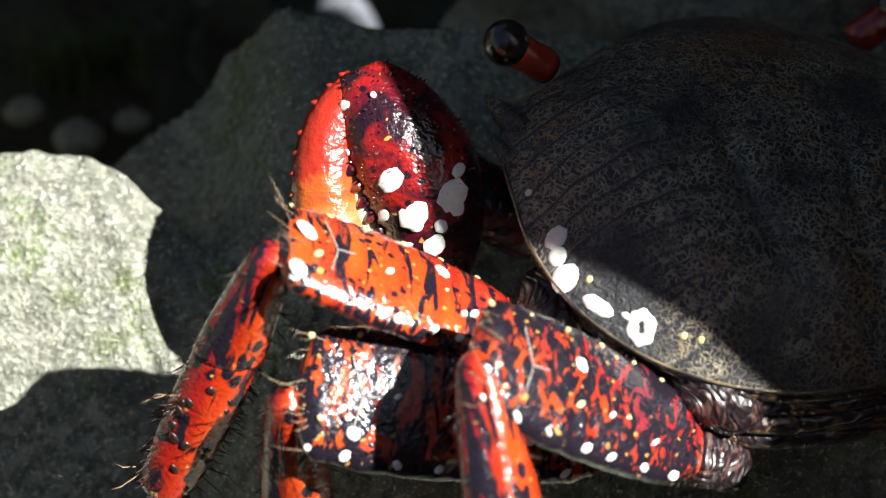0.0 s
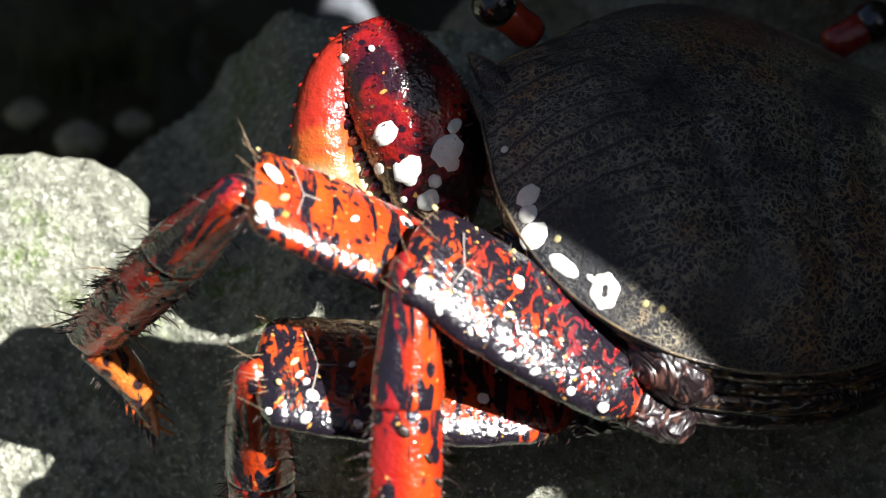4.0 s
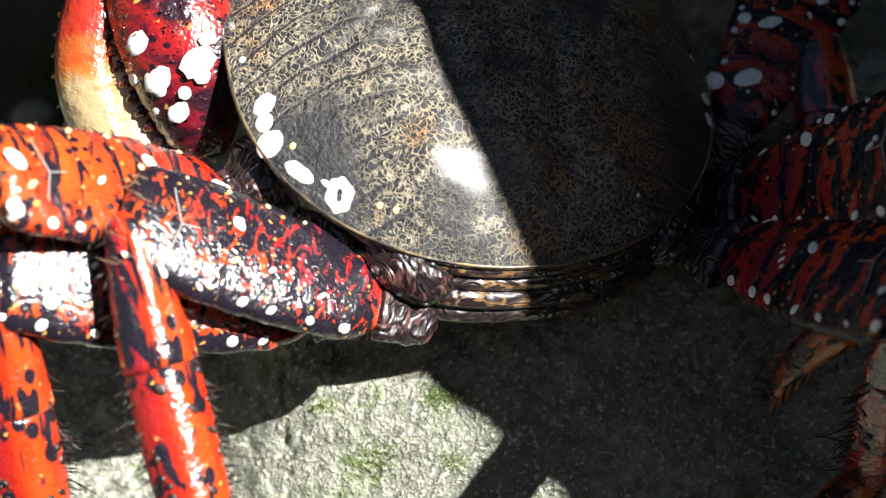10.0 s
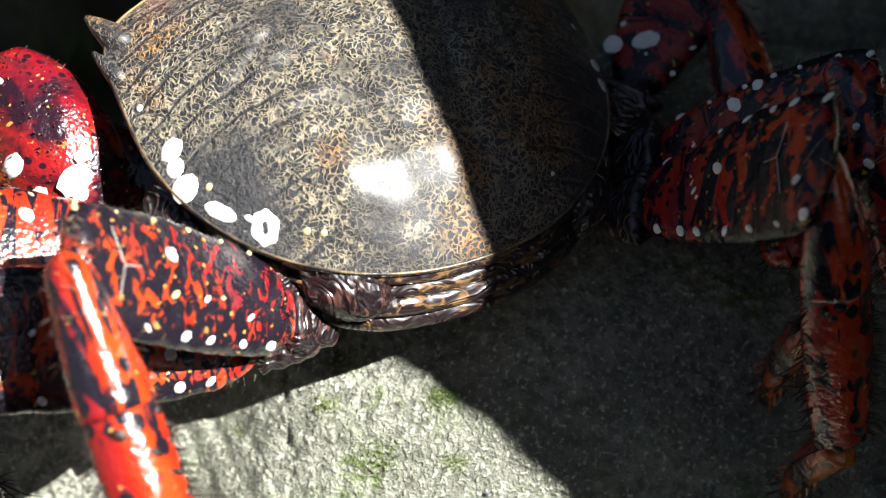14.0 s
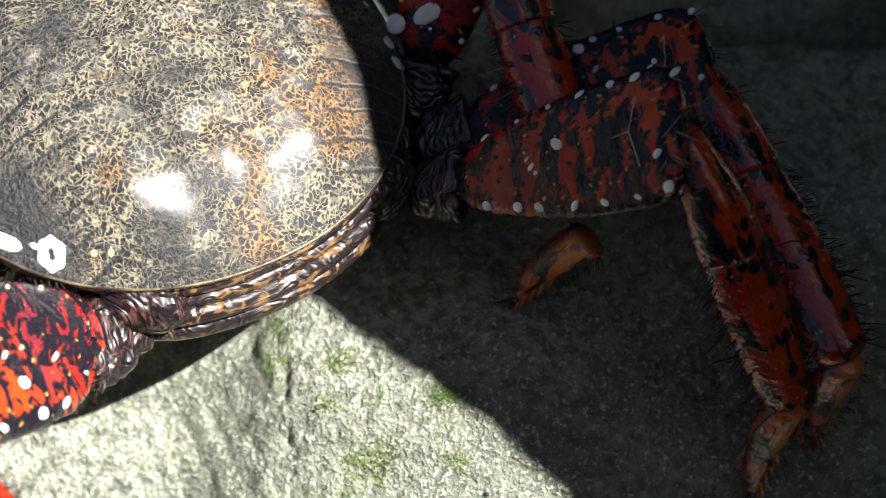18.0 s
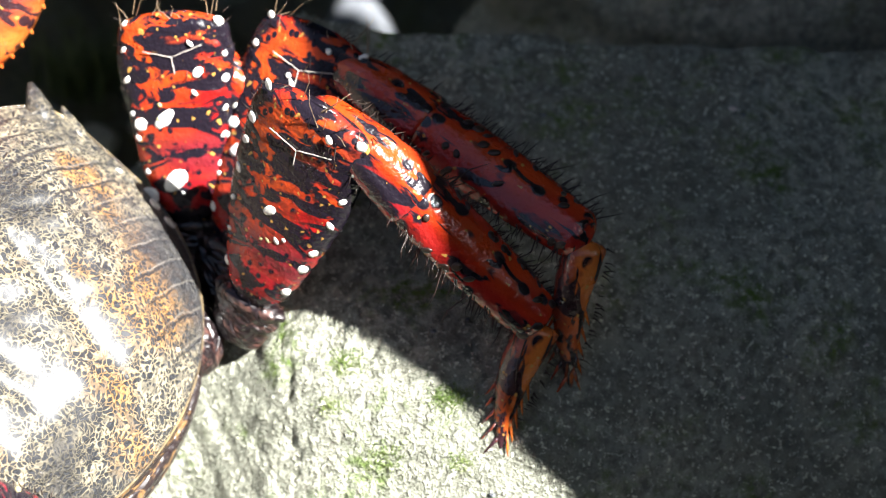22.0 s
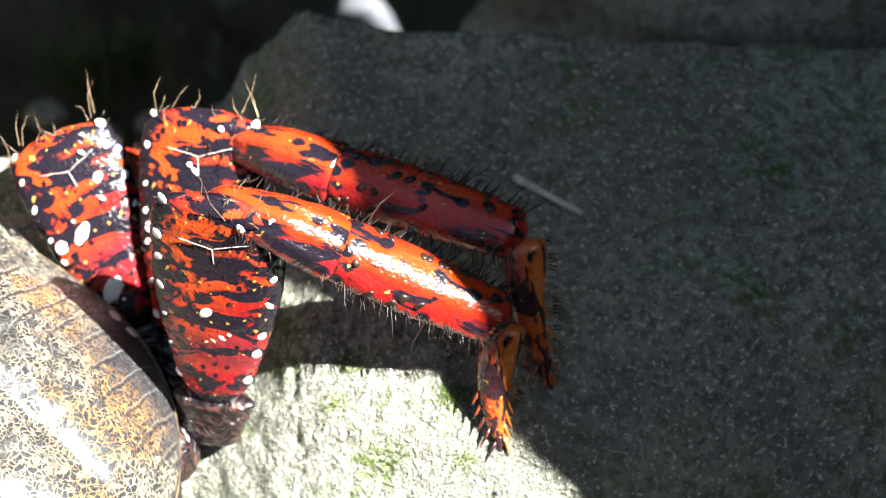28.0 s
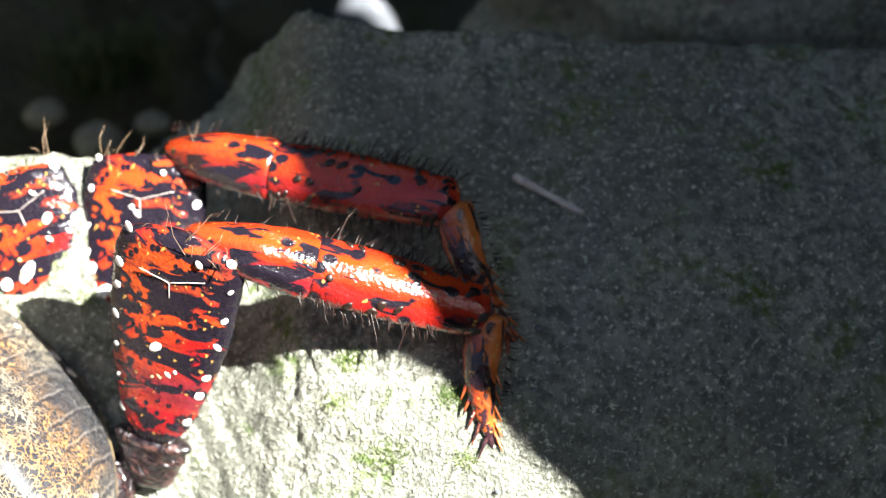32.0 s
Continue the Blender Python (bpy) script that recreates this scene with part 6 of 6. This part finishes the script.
    walk(limbs['r_mid', 'shank'], [
        (0, pose(0.02154, -0.04362, 0.02689, 0.5, -31.7, -122.9)),
        (6, pose(0.02937, -0.04289, 0.02979, 10.9, -26.4, -116.8)),
        (8, pose(0.03785, -0.04214, 0.03082, 11.1, -20.6, -113.8)),
        (9, pose(0.03868, -0.04052, 0.03169, 11.9, -17.7, -109.8)),
        (9.5, pose(0.04266, -0.03894, 0.03203, 13.5, -18.6, -109.6)),
        (10, pose(0.04475, -0.03712, 0.03246, 14.8, -19.4, -109.3)),
        (10.5, pose(0.04775, -0.02249, 0.03411, 19.2, 10.1, -85.5)),
        (11, pose(0.04929, -0.03320, 0.03393, 27.6, 38.6, -57.7)),
        (12, pose(0.04892, -0.03406, 0.03397, 27.3, 40.9, -59.4)),
        (13, pose(0.05326, -0.03410, 0.03183, 25.2, 38.6, -71.7)),
        (13.5, pose(0.05054, -0.03451, 0.03311, 25.6, 39.1, -71.7)),
        (15.5, pose(0.05265, -0.03651, 0.03094, 25.5, 40.5, -73.2)),
        (16, pose(0.06295, -0.03303, 0.02471, 21.0, 32.8, -83.7)),
        (17, pose(0.06262, -0.02957, 0.02724, 19.1, 30.2, -85.4)),
        (17.5, pose(0.05892, -0.03310, 0.02860, 19.4, 32.1, -80.8)),
        (18, pose(0.07155, -0.03080, 0.01519, 16.1, 10.6, -92.4)),
        (18.5, pose(0.07170, -0.02820, 0.01714, 16.5, 7.4, -89.1)),
        (19, pose(0.07129, -0.02476, 0.01842, 17.0, 13.1, -83.3)),
        (19.5, pose(0.07122, -0.02493, 0.01867, 17.1, 8.3, -86.3)),
        (20, pose(0.07019, -0.02929, 0.01957, 18.3, 2.8, -91.0)),
        (20.5, pose(0.06935, -0.02573, 0.02216, 21.2, -7.6, -100.4)),
        (21, pose(0.06788, -0.01503, 0.02326, 24.5, -16.6, -106.8)),
        (21.5, pose(0.06637, -0.01122, 0.02358, 26.4, -20.9, -102.9)),
        (22, pose(0.06135, -0.00892, 0.02783, 25.8, -17.2, -96.8)),
        (22.5, pose(0.06631, -0.00943, 0.02315, 27.0, -23.1, -100.6)),
        (23, pose(0.06453, -0.00496, 0.02280, 24.6, -19.9, -92.7)),
        (23.5, pose(0.05814, -0.00421, 0.02803, 23.1, -16.3, -83.6)),
        (24, pose(0.05601, -0.00318, 0.02901, 23.0, -14.7, -82.0)),
        (25.5, pose(0.05597, -0.00192, 0.02823, 24.0, -16.6, -81.7)),
        (27.5, pose(0.05779, -0.00202, 0.02678, 26.0, -21.7, -87.2)),
        (29, pose(0.06242, -0.00117, 0.02176, 29.8, -29.4, -94.6)),
        (30, pose(0.06245, -0.00067, 0.02154, 29.5, -28.2, -92.2)),
        (30.5, pose(0.06211, -0.00180, 0.02270, 31.1, -31.0, -91.4)),
        (31, pose(0.05439, -0.00153, 0.03240, 28.6, -26.5, -84.3)),
        (31.5, pose(0.06363, 0.00118, 0.02398, 33.2, -34.2, -89.6)),
        (32, pose(0.06430, 0.00201, 0.02496, 33.1, -34.1, -88.3))])
    walk(limbs['r_mid', 'toe'], [
        (0, pose(-0.00251, -0.08073, 0.05424, -10.8, -28.1, -146.9)),
        (6, pose(0.00836, -0.08447, 0.05290, -6.4, -21.7, -146.3)),
        (8, pose(0.01823, -0.08669, 0.04909, -5.4, -20.6, -145.7)),
        (9, pose(0.02190, -0.08714, 0.04750, -4.0, -19.9, -143.3)),
        (9.5, pose(0.02610, -0.08537, 0.04858, -1.7, -19.8, -143.3)),
        (10, pose(0.02850, -0.08341, 0.04970, 0.1, -19.8, -143.0)),
        (10.5, pose(0.05175, -0.07353, 0.02500, 6.4, 28.1, -130.5)),
        (11, pose(0.07101, -0.06756, 0.00150, 33.1, 71.7, -92.2)),
        (12, pose(0.06891, -0.06788, -0.00010, 29.6, 71.8, -96.8)),
        (13, pose(0.06604, -0.07270, -0.00059, 27.8, 73.0, -102.8)),
        (13.5, pose(0.06322, -0.07281, 0.00030, 28.2, 72.7, -103.5)),
        (15.5, pose(0.06407, -0.07438, -0.00282, 25.0, 73.1, -108.2)),
        (16, pose(0.06771, -0.07648, -0.00344, 22.7, 73.2, -110.7)),
        (17, pose(0.06624, -0.07437, 0.00107, 38.3, 76.8, -89.5)),
        (17.5, pose(0.06598, -0.07658, 0.00098, 45.9, 78.0, -79.4)),
        (18, pose(0.06943, -0.08187, 0.00567, 53.1, 77.2, -71.4)),
        (18.5, pose(0.07254, -0.07976, 0.01046, 19.6, 69.2, -125.8)),
        (19, pose(0.07718, -0.07507, 0.00666, 8.3, 41.8, -148.6)),
        (19.5, pose(0.07452, -0.07627, 0.01110, 14.4, 41.6, -137.8)),
        (20, pose(0.06934, -0.08123, 0.01701, 18.6, 32.5, -137.1)),
        (20.5, pose(0.05989, -0.07727, 0.02912, 20.8, 13.5, -136.5)),
        (21, pose(0.05334, -0.06326, 0.03820, 28.5, 46.2, -132.8)),
        (21.5, pose(0.05515, -0.06001, 0.04265, 42.3, 54.4, -112.8)),
        (22, pose(0.05544, -0.05826, 0.04318, 38.0, 47.1, -121.4)),
        (22.5, pose(0.05734, -0.05751, 0.04404, 35.3, 41.9, -124.7)),
        (23, pose(0.06212, -0.05406, 0.04056, 30.7, 32.8, -128.3)),
        (23.5, pose(0.06377, -0.05381, 0.04262, 31.2, 33.9, -125.3)),
        (24, pose(0.06306, -0.05299, 0.04218, 31.4, 32.5, -122.5)),
        (25.5, pose(0.06306, -0.05126, 0.04309, 33.5, 33.9, -119.3)),
        (27.5, pose(0.06017, -0.05038, 0.04603, 35.7, 36.6, -117.2)),
        (29, pose(0.05874, -0.04765, 0.04805, 36.4, 31.3, -118.6)),
        (30, pose(0.06077, -0.04720, 0.04644, 34.4, 22.7, -124.1)),
        (30.5, pose(0.06097, -0.04777, 0.05031, 35.9, 22.8, -122.8)),
        (31, pose(0.05885, -0.04583, 0.05459, 39.3, 27.2, -114.0)),
        (31.5, pose(0.06392, -0.04196, 0.05333, 38.6, 22.1, -114.2)),
        (32, pose(0.06558, -0.04041, 0.05365, 37.7, 17.1, -112.7))])
    walk(limbs['r_front', 'upper'], [
        (0, pose(0.03800, -0.01450, -0.00600, 6.1, 16.8, 41.2)),
        (6, pose(0.03800, -0.01450, -0.00600, -1.4, -3.5, 48.4)),
        (8, pose(0.03800, -0.01450, -0.00600, 1.8, -13.0, 39.8)),
        (9, pose(0.03800, -0.01450, -0.00600, 0.4, -14.0, 43.4)),
        (9.5, pose(0.03800, -0.01450, -0.00600, -2.2, -18.3, 46.0)),
        (10, pose(0.03800, -0.01450, -0.00600, -5.4, -21.6, 51.6)),
        (10.5, pose(0.03800, -0.01450, -0.00600, -7.3, -27.9, 51.9)),
        (11, pose(0.03800, -0.01450, -0.00600, -3.9, -30.4, 40.9)),
        (12, pose(0.03800, -0.01450, -0.00600, -4.5, -23.6, 43.8)),
        (13, pose(0.03800, -0.01450, -0.00600, -2.7, -22.5, 37.8)),
        (13.5, pose(0.03800, -0.01450, -0.00600, -4.6, -24.5, 40.8)),
        (15.5, pose(0.03800, -0.01450, -0.00600, -5.3, -39.6, 43.5)),
        (16, pose(0.03800, -0.01450, -0.00600, -2.1, -50.5, 35.8)),
        (17, pose(0.03800, -0.01473, -0.00604, -10.8, -47.8, 58.0)),
        (17.5, pose(0.03800, -0.01497, -0.00607, -11.8, -46.5, 62.3)),
        (18, pose(0.03800, -0.01520, -0.00610, -10.1, -45.4, 52.0)),
        (18.5, pose(0.03800, -0.01549, -0.00612, -11.1, -43.2, 48.3)),
        (19, pose(0.03800, -0.01577, -0.00614, -14.0, -41.0, 52.4)),
        (19.5, pose(0.03800, -0.01605, -0.00614, -17.0, -38.6, 55.4)),
        (20, pose(0.03800, -0.01634, -0.00613, -20.5, -37.2, 48.9)),
        (20.5, pose(0.03800, -0.01655, -0.00612, -24.3, -36.3, 47.9)),
        (21, pose(0.03800, -0.01676, -0.00610, -26.6, -35.9, 51.1)),
        (21.5, pose(0.03800, -0.01705, -0.00607, -29.2, -33.6, 52.4)),
        (22, pose(0.03800, -0.01733, -0.00603, -36.8, -42.2, 63.4)),
        (22.5, pose(0.03800, -0.01740, -0.00602, -31.4, -29.6, 55.2)),
        (23, pose(0.03800, -0.01746, -0.00601, -31.1, -27.3, 62.1)),
        (23.5, pose(0.03800, -0.01746, -0.00601, -31.1, -26.8, 64.8)),
        (24, pose(0.03800, -0.01746, -0.00601, -31.2, -26.9, 65.4)),
        (25.5, pose(0.03800, -0.01746, -0.00601, -32.5, -26.2, 67.6)),
        (27.5, pose(0.03800, -0.01746, -0.00601, -33.2, -25.5, 68.0)),
        (29, pose(0.03800, -0.01740, -0.00602, -35.4, -23.6, 69.4)),
        (30, pose(0.03800, -0.01733, -0.00603, -36.1, -23.0, 70.2)),
        (30.5, pose(0.03800, -0.01730, -0.00603, -38.0, -25.4, 67.2)),
        (31, pose(0.03800, -0.01726, -0.00605, -39.1, -26.2, 66.7)),
        (31.5, pose(0.03800, -0.01722, -0.00605, -39.7, -26.1, 67.2)),
        (32, pose(0.03800, -0.01719, -0.00605, -39.8, -26.4, 66.9))])
    walk(limbs['r_front', 'shank'], [
        (0, pose(0.06572, 0.00978, -0.01715, 21.5, 68.5, -81.4)),
        (6, pose(0.06206, 0.01163, -0.00427, 6.3, 11.9, -119.4)),
        (8, pose(0.06533, 0.00639, 0.00177, 7.9, 13.8, -115.0)),
        (9, pose(0.06321, 0.00637, 0.00239, 8.8, 10.5, -112.0)),
        (9.5, pose(0.06192, 0.00672, 0.00505, 12.0, 10.9, -106.2)),
        (10, pose(0.05923, 0.00797, 0.00705, 14.6, 11.4, -100.3)),
        (10.5, pose(0.05829, 0.00623, 0.01062, 16.9, 12.9, -96.5)),
        (11, pose(0.06215, 0.00122, 0.01197, 16.8, 13.7, -99.0)),
        (12, pose(0.06207, 0.00226, 0.00810, 15.9, 9.6, -100.3)),
        (13, pose(0.06397, -0.00160, 0.00745, 15.7, 8.1, -103.6)),
        (13.5, pose(0.06217, -0.00131, 0.00846, 16.1, 8.5, -103.5)),
        (15.5, pose(0.05806, -0.00519, 0.01512, 17.3, 17.1, -97.4)),
        (16, pose(0.05741, -0.01022, 0.01949, 18.1, 22.6, -92.6)),
        (17, pose(0.05117, -0.00037, 0.01972, 16.5, 19.7, -94.1)),
        (17.5, pose(0.04975, 0.00176, 0.01926, 15.7, 20.8, -95.2)),
        (18, pose(0.05418, 0.00148, 0.01953, 15.9, 20.7, -96.3)),
        (18.5, pose(0.05641, 0.00219, 0.01921, 16.3, 16.8, -94.8)),
        (19, pose(0.05560, 0.00447, 0.01837, 16.8, 15.3, -93.1)),
        (19.5, pose(0.05489, 0.00490, 0.01716, 17.4, 11.0, -92.8)),
        (20, pose(0.05755, 0.00242, 0.01683, 18.9, 4.2, -97.7)),
        (20.5, pose(0.05812, 0.00352, 0.01682, 21.5, -3.2, -102.5)),
        (21, pose(0.05740, 0.00613, 0.01655, 22.9, -3.0, -96.8)),
        (21.5, pose(0.05758, 0.00834, 0.01524, 23.9, 0.2, -89.8)),
        (22, pose(0.05076, 0.00815, 0.01986, 23.4, 17.7, -72.3)),
        (22.5, pose(0.05705, 0.01010, 0.01304, 21.7, 22.2, -65.2)),
        (23, pose(0.05396, 0.01279, 0.01165, 16.7, 27.6, -51.8)),
        (23.5, pose(0.05261, 0.01362, 0.01136, 14.5, 20.1, -48.7)),
        (24, pose(0.05224, 0.01377, 0.01142, 14.7, 19.5, -48.5)),
        (25.5, pose(0.05117, 0.01447, 0.01099, 15.7, 21.8, -47.4)),
        (27.5, pose(0.05103, 0.01474, 0.01059, 17.6, 25.5, -48.2)),
        (29, pose(0.05041, 0.01563, 0.00939, 17.8, 26.0, -48.1)),
        (30, pose(0.04999, 0.01603, 0.00900, 18.9, 26.6, -48.4)),
        (30.5, pose(0.05143, 0.01476, 0.01052, 19.5, 25.9, -46.7)),
        (31, pose(0.05168, 0.01447, 0.01095, 19.5, 23.6, -46.4)),
        (31.5, pose(0.05144, 0.01465, 0.01086, 18.7, 21.9, -45.8)),
        (32, pose(0.05155, 0.01454, 0.01106, 18.7, 20.5, -45.8))])
    walk(limbs['r_front', 'toe'], [
        (0, pose(0.06836, -0.00762, -0.06181, -6.1, 35.0, -141.7)),
        (6, pose(0.03752, -0.03188, -0.01477, -12.9, 57.0, -162.0)),
        (8, pose(0.04413, -0.03899, -0.01057, -19.2, 60.8, -175.1)),
        (9, pose(0.04363, -0.04219, -0.00733, -20.7, 62.0, -178.3)),
        (9.5, pose(0.04730, -0.04363, -0.00504, -15.5, 67.5, -169.3)),
        (10, pose(0.04981, -0.04390, -0.00359, -7.0, 71.2, -155.7)),
        (10.5, pose(0.05229, -0.04632, -0.00147, 3.9, 73.2, -141.1)),
        (11, pose(0.05392, -0.05088, -0.00093, 3.3, 75.8, -144.1)),
        (12, pose(0.05222, -0.05195, -0.00126, 7.0, 79.1, -138.4)),
        (13, pose(0.05066, -0.05667, -0.00057, 13.3, 82.9, -132.3)),
        (13.5, pose(0.04870, -0.05719, -0.00008, 15.8, 82.6, -130.7)),
        (15.5, pose(0.05075, -0.06180, -0.00243, 10.1, 82.4, -136.9)),
        (16, pose(0.05497, -0.06455, -0.00318, 6.1, 82.0, -140.9)),
        (17, pose(0.04748, -0.05302, 0.00075, -15.4, 74.3, -177.1)),
        (17.5, pose(0.04511, -0.04968, -0.00033, -16.3, 68.3, 176.1)),
        (18, pose(0.04880, -0.04776, 0.00081, -11.8, 61.8, 173.6)),
        (18.5, pose(0.05231, -0.04690, 0.00435, -1.2, 59.2, -170.5)),
        (19, pose(0.05292, -0.04449, 0.00492, 6.4, 52.5, -157.2)),
        (19.5, pose(0.05235, -0.04596, 0.00725, 12.7, 50.5, -148.1)),
        (20, pose(0.05054, -0.04939, 0.01300, 18.7, 45.9, -145.7)),
        (20.5, pose(0.04708, -0.04625, 0.01967, 30.2, 49.6, -124.6)),
        (21, pose(0.05152, -0.04285, 0.01913, 33.6, 43.3, -102.7)),
        (21.5, pose(0.05772, -0.03965, 0.01503, 43.6, 50.0, -72.4)),
        (22, pose(0.06465, -0.03541, 0.00525, 31.1, 42.2, -58.7)),
        (22.5, pose(0.07572, -0.03024, -0.00510, 35.6, 42.2, -67.9)),
        (23, pose(0.08027, -0.02066, -0.01054, 37.7, 43.0, -73.3)),
        (23.5, pose(0.08231, -0.02028, -0.00513, 40.5, 45.0, -72.4)),
        (24, pose(0.08220, -0.02015, -0.00458, 41.8, 45.7, -72.4)),
        (25.5, pose(0.08132, -0.01834, -0.00683, 42.9, 44.7, -71.5)),
        (27.5, pose(0.07986, -0.01761, -0.01005, 43.9, 44.3, -73.2)),
        (29, pose(0.07923, -0.01650, -0.01160, 45.2, 42.2, -72.8)),
        (30, pose(0.07853, -0.01601, -0.01251, 45.8, 41.9, -71.4)),
        (30.5, pose(0.08102, -0.01669, -0.01043, 47.8, 41.2, -69.9)),
        (31, pose(0.08201, -0.01740, -0.00825, 49.0, 40.8, -68.5)),
        (31.5, pose(0.08256, -0.01724, -0.00699, 49.5, 40.6, -67.4)),
        (32, pose(0.08286, -0.01771, -0.00578, 50.1, 40.9, -66.6))])
    walk(limbs['l_claw', 'claw'], [
        (0, pose(-0.04976, 0.01350, -0.00651, 34.6, 2.5, -5.8)),
        (1, pose(-0.05050, 0.01222, -0.00497, 34.2, 3.8, -5.7)),
        (1.5, pose(-0.05160, 0.01214, -0.00483, 33.7, 3.4, -5.4)),
        (2, pose(-0.05373, 0.00928, -0.00734, 33.8, 2.5, -5.5)),
        (2.5, pose(-0.05160, 0.00911, -0.00730, 34.6, 1.3, -5.8)),
        (4.5, pose(-0.04580, 0.01286, -0.00725, 35.2, -13.0, -7.5)),
        (5, pose(-0.04553, 0.01218, -0.00909, 35.8, -17.2, -7.3)),
        (5.5, pose(-0.04533, 0.01161, -0.01041, 36.6, -17.2, -8.6)),
        (6, pose(-0.04524, 0.01168, -0.01021, 34.9, -18.3, -6.5)),
        (6.5, pose(-0.04677, 0.01003, -0.01130, 35.1, -17.5, -7.5)),
        (7, pose(-0.04756, 0.00878, -0.01192, 34.7, -18.6, -6.5)),
        (7.5, pose(-0.04806, 0.00746, -0.01246, 33.9, -19.7, -4.9)),
        (8, pose(-0.04802, 0.00604, -0.01114, 35.0, -16.2, -9.6)),
        (8.5, pose(-0.04698, 0.00686, -0.00645, 36.1, -11.9, -13.8)),
        (9, pose(-0.04641, 0.00609, -0.00433, 36.3, -8.7, -18.6)),
        (9.5, pose(-0.04487, 0.00952, -0.00359, 35.0, -10.4, -18.0)),
        (10, pose(-0.04449, 0.01083, -0.00457, 33.9, -11.8, -17.1)),
        (10.5, pose(-0.04396, 0.01302, -0.00549, 33.5, -13.1, -18.6)),
        (11, pose(-0.04521, 0.01274, -0.00868, 34.0, -13.0, -21.7)),
        (12, pose(-0.04732, 0.00826, -0.01163, 33.6, -13.0, -21.2)),
        (13, pose(-0.04688, 0.00667, -0.01310, 34.4, -13.2, -23.8)),
        (13.5, pose(-0.04683, 0.00699, -0.01314, 34.0, -13.5, -24.7)),
        (15.5, pose(-0.04913, 0.01173, -0.01335, 34.5, -12.8, -25.5)),
        (16.5, pose(-0.05257, 0.01317, -0.01310, 34.3, -11.6, -25.7)),
        (18, pose(-0.04564, 0.01512, -0.00836, 34.8, -8.6, -30.7)),
        (19, pose(-0.04658, 0.02018, -0.00676, 34.1, -8.7, -33.0)),
        (20, pose(-0.03637, 0.02659, -0.00476, 33.5, -8.9, -44.8)),
        (21, pose(-0.02391, 0.03268, 0.00033, 37.0, -9.5, -53.3)),
        (23, pose(-0.01099, 0.04034, 0.00745, 40.6, -6.0, -63.1)),
        (32, pose(-0.00452, 0.04097, 0.00686, 46.1, -12.3, -68.2))])
    walk(limbs['r_claw', 'claw'], [
        (0, pose(0.03516, 0.05843, 0.00733, 34.9, -7.4, -12.6)),
        (9, pose(0.02642, 0.04625, 0.00964, 35.4, -12.2, -13.6)),
        (18, pose(0.03822, 0.03073, 0.00153, 34.8, -8.6, -30.7)),
        (20, pose(0.04920, 0.03360, 0.00878, 33.5, -8.9, -44.8)),
        (20.5, pose(0.05081, 0.03019, 0.00955, 34.5, -9.5, -51.2)),
        (21, pose(0.04909, 0.02925, 0.01064, 37.0, -9.5, -53.3)),
        (21.5, pose(0.04850, 0.03241, 0.01237, 38.6, -9.8, -55.7)),
        (22, pose(0.04243, 0.03988, 0.00966, 39.6, -9.1, -58.8)),
        (23, pose(0.04003, 0.03674, 0.00567, 40.6, -6.0, -63.1)),
        (32, pose(0.04311, 0.03849, 0.01001, 46.1, -12.3, -68.2))])


motions()
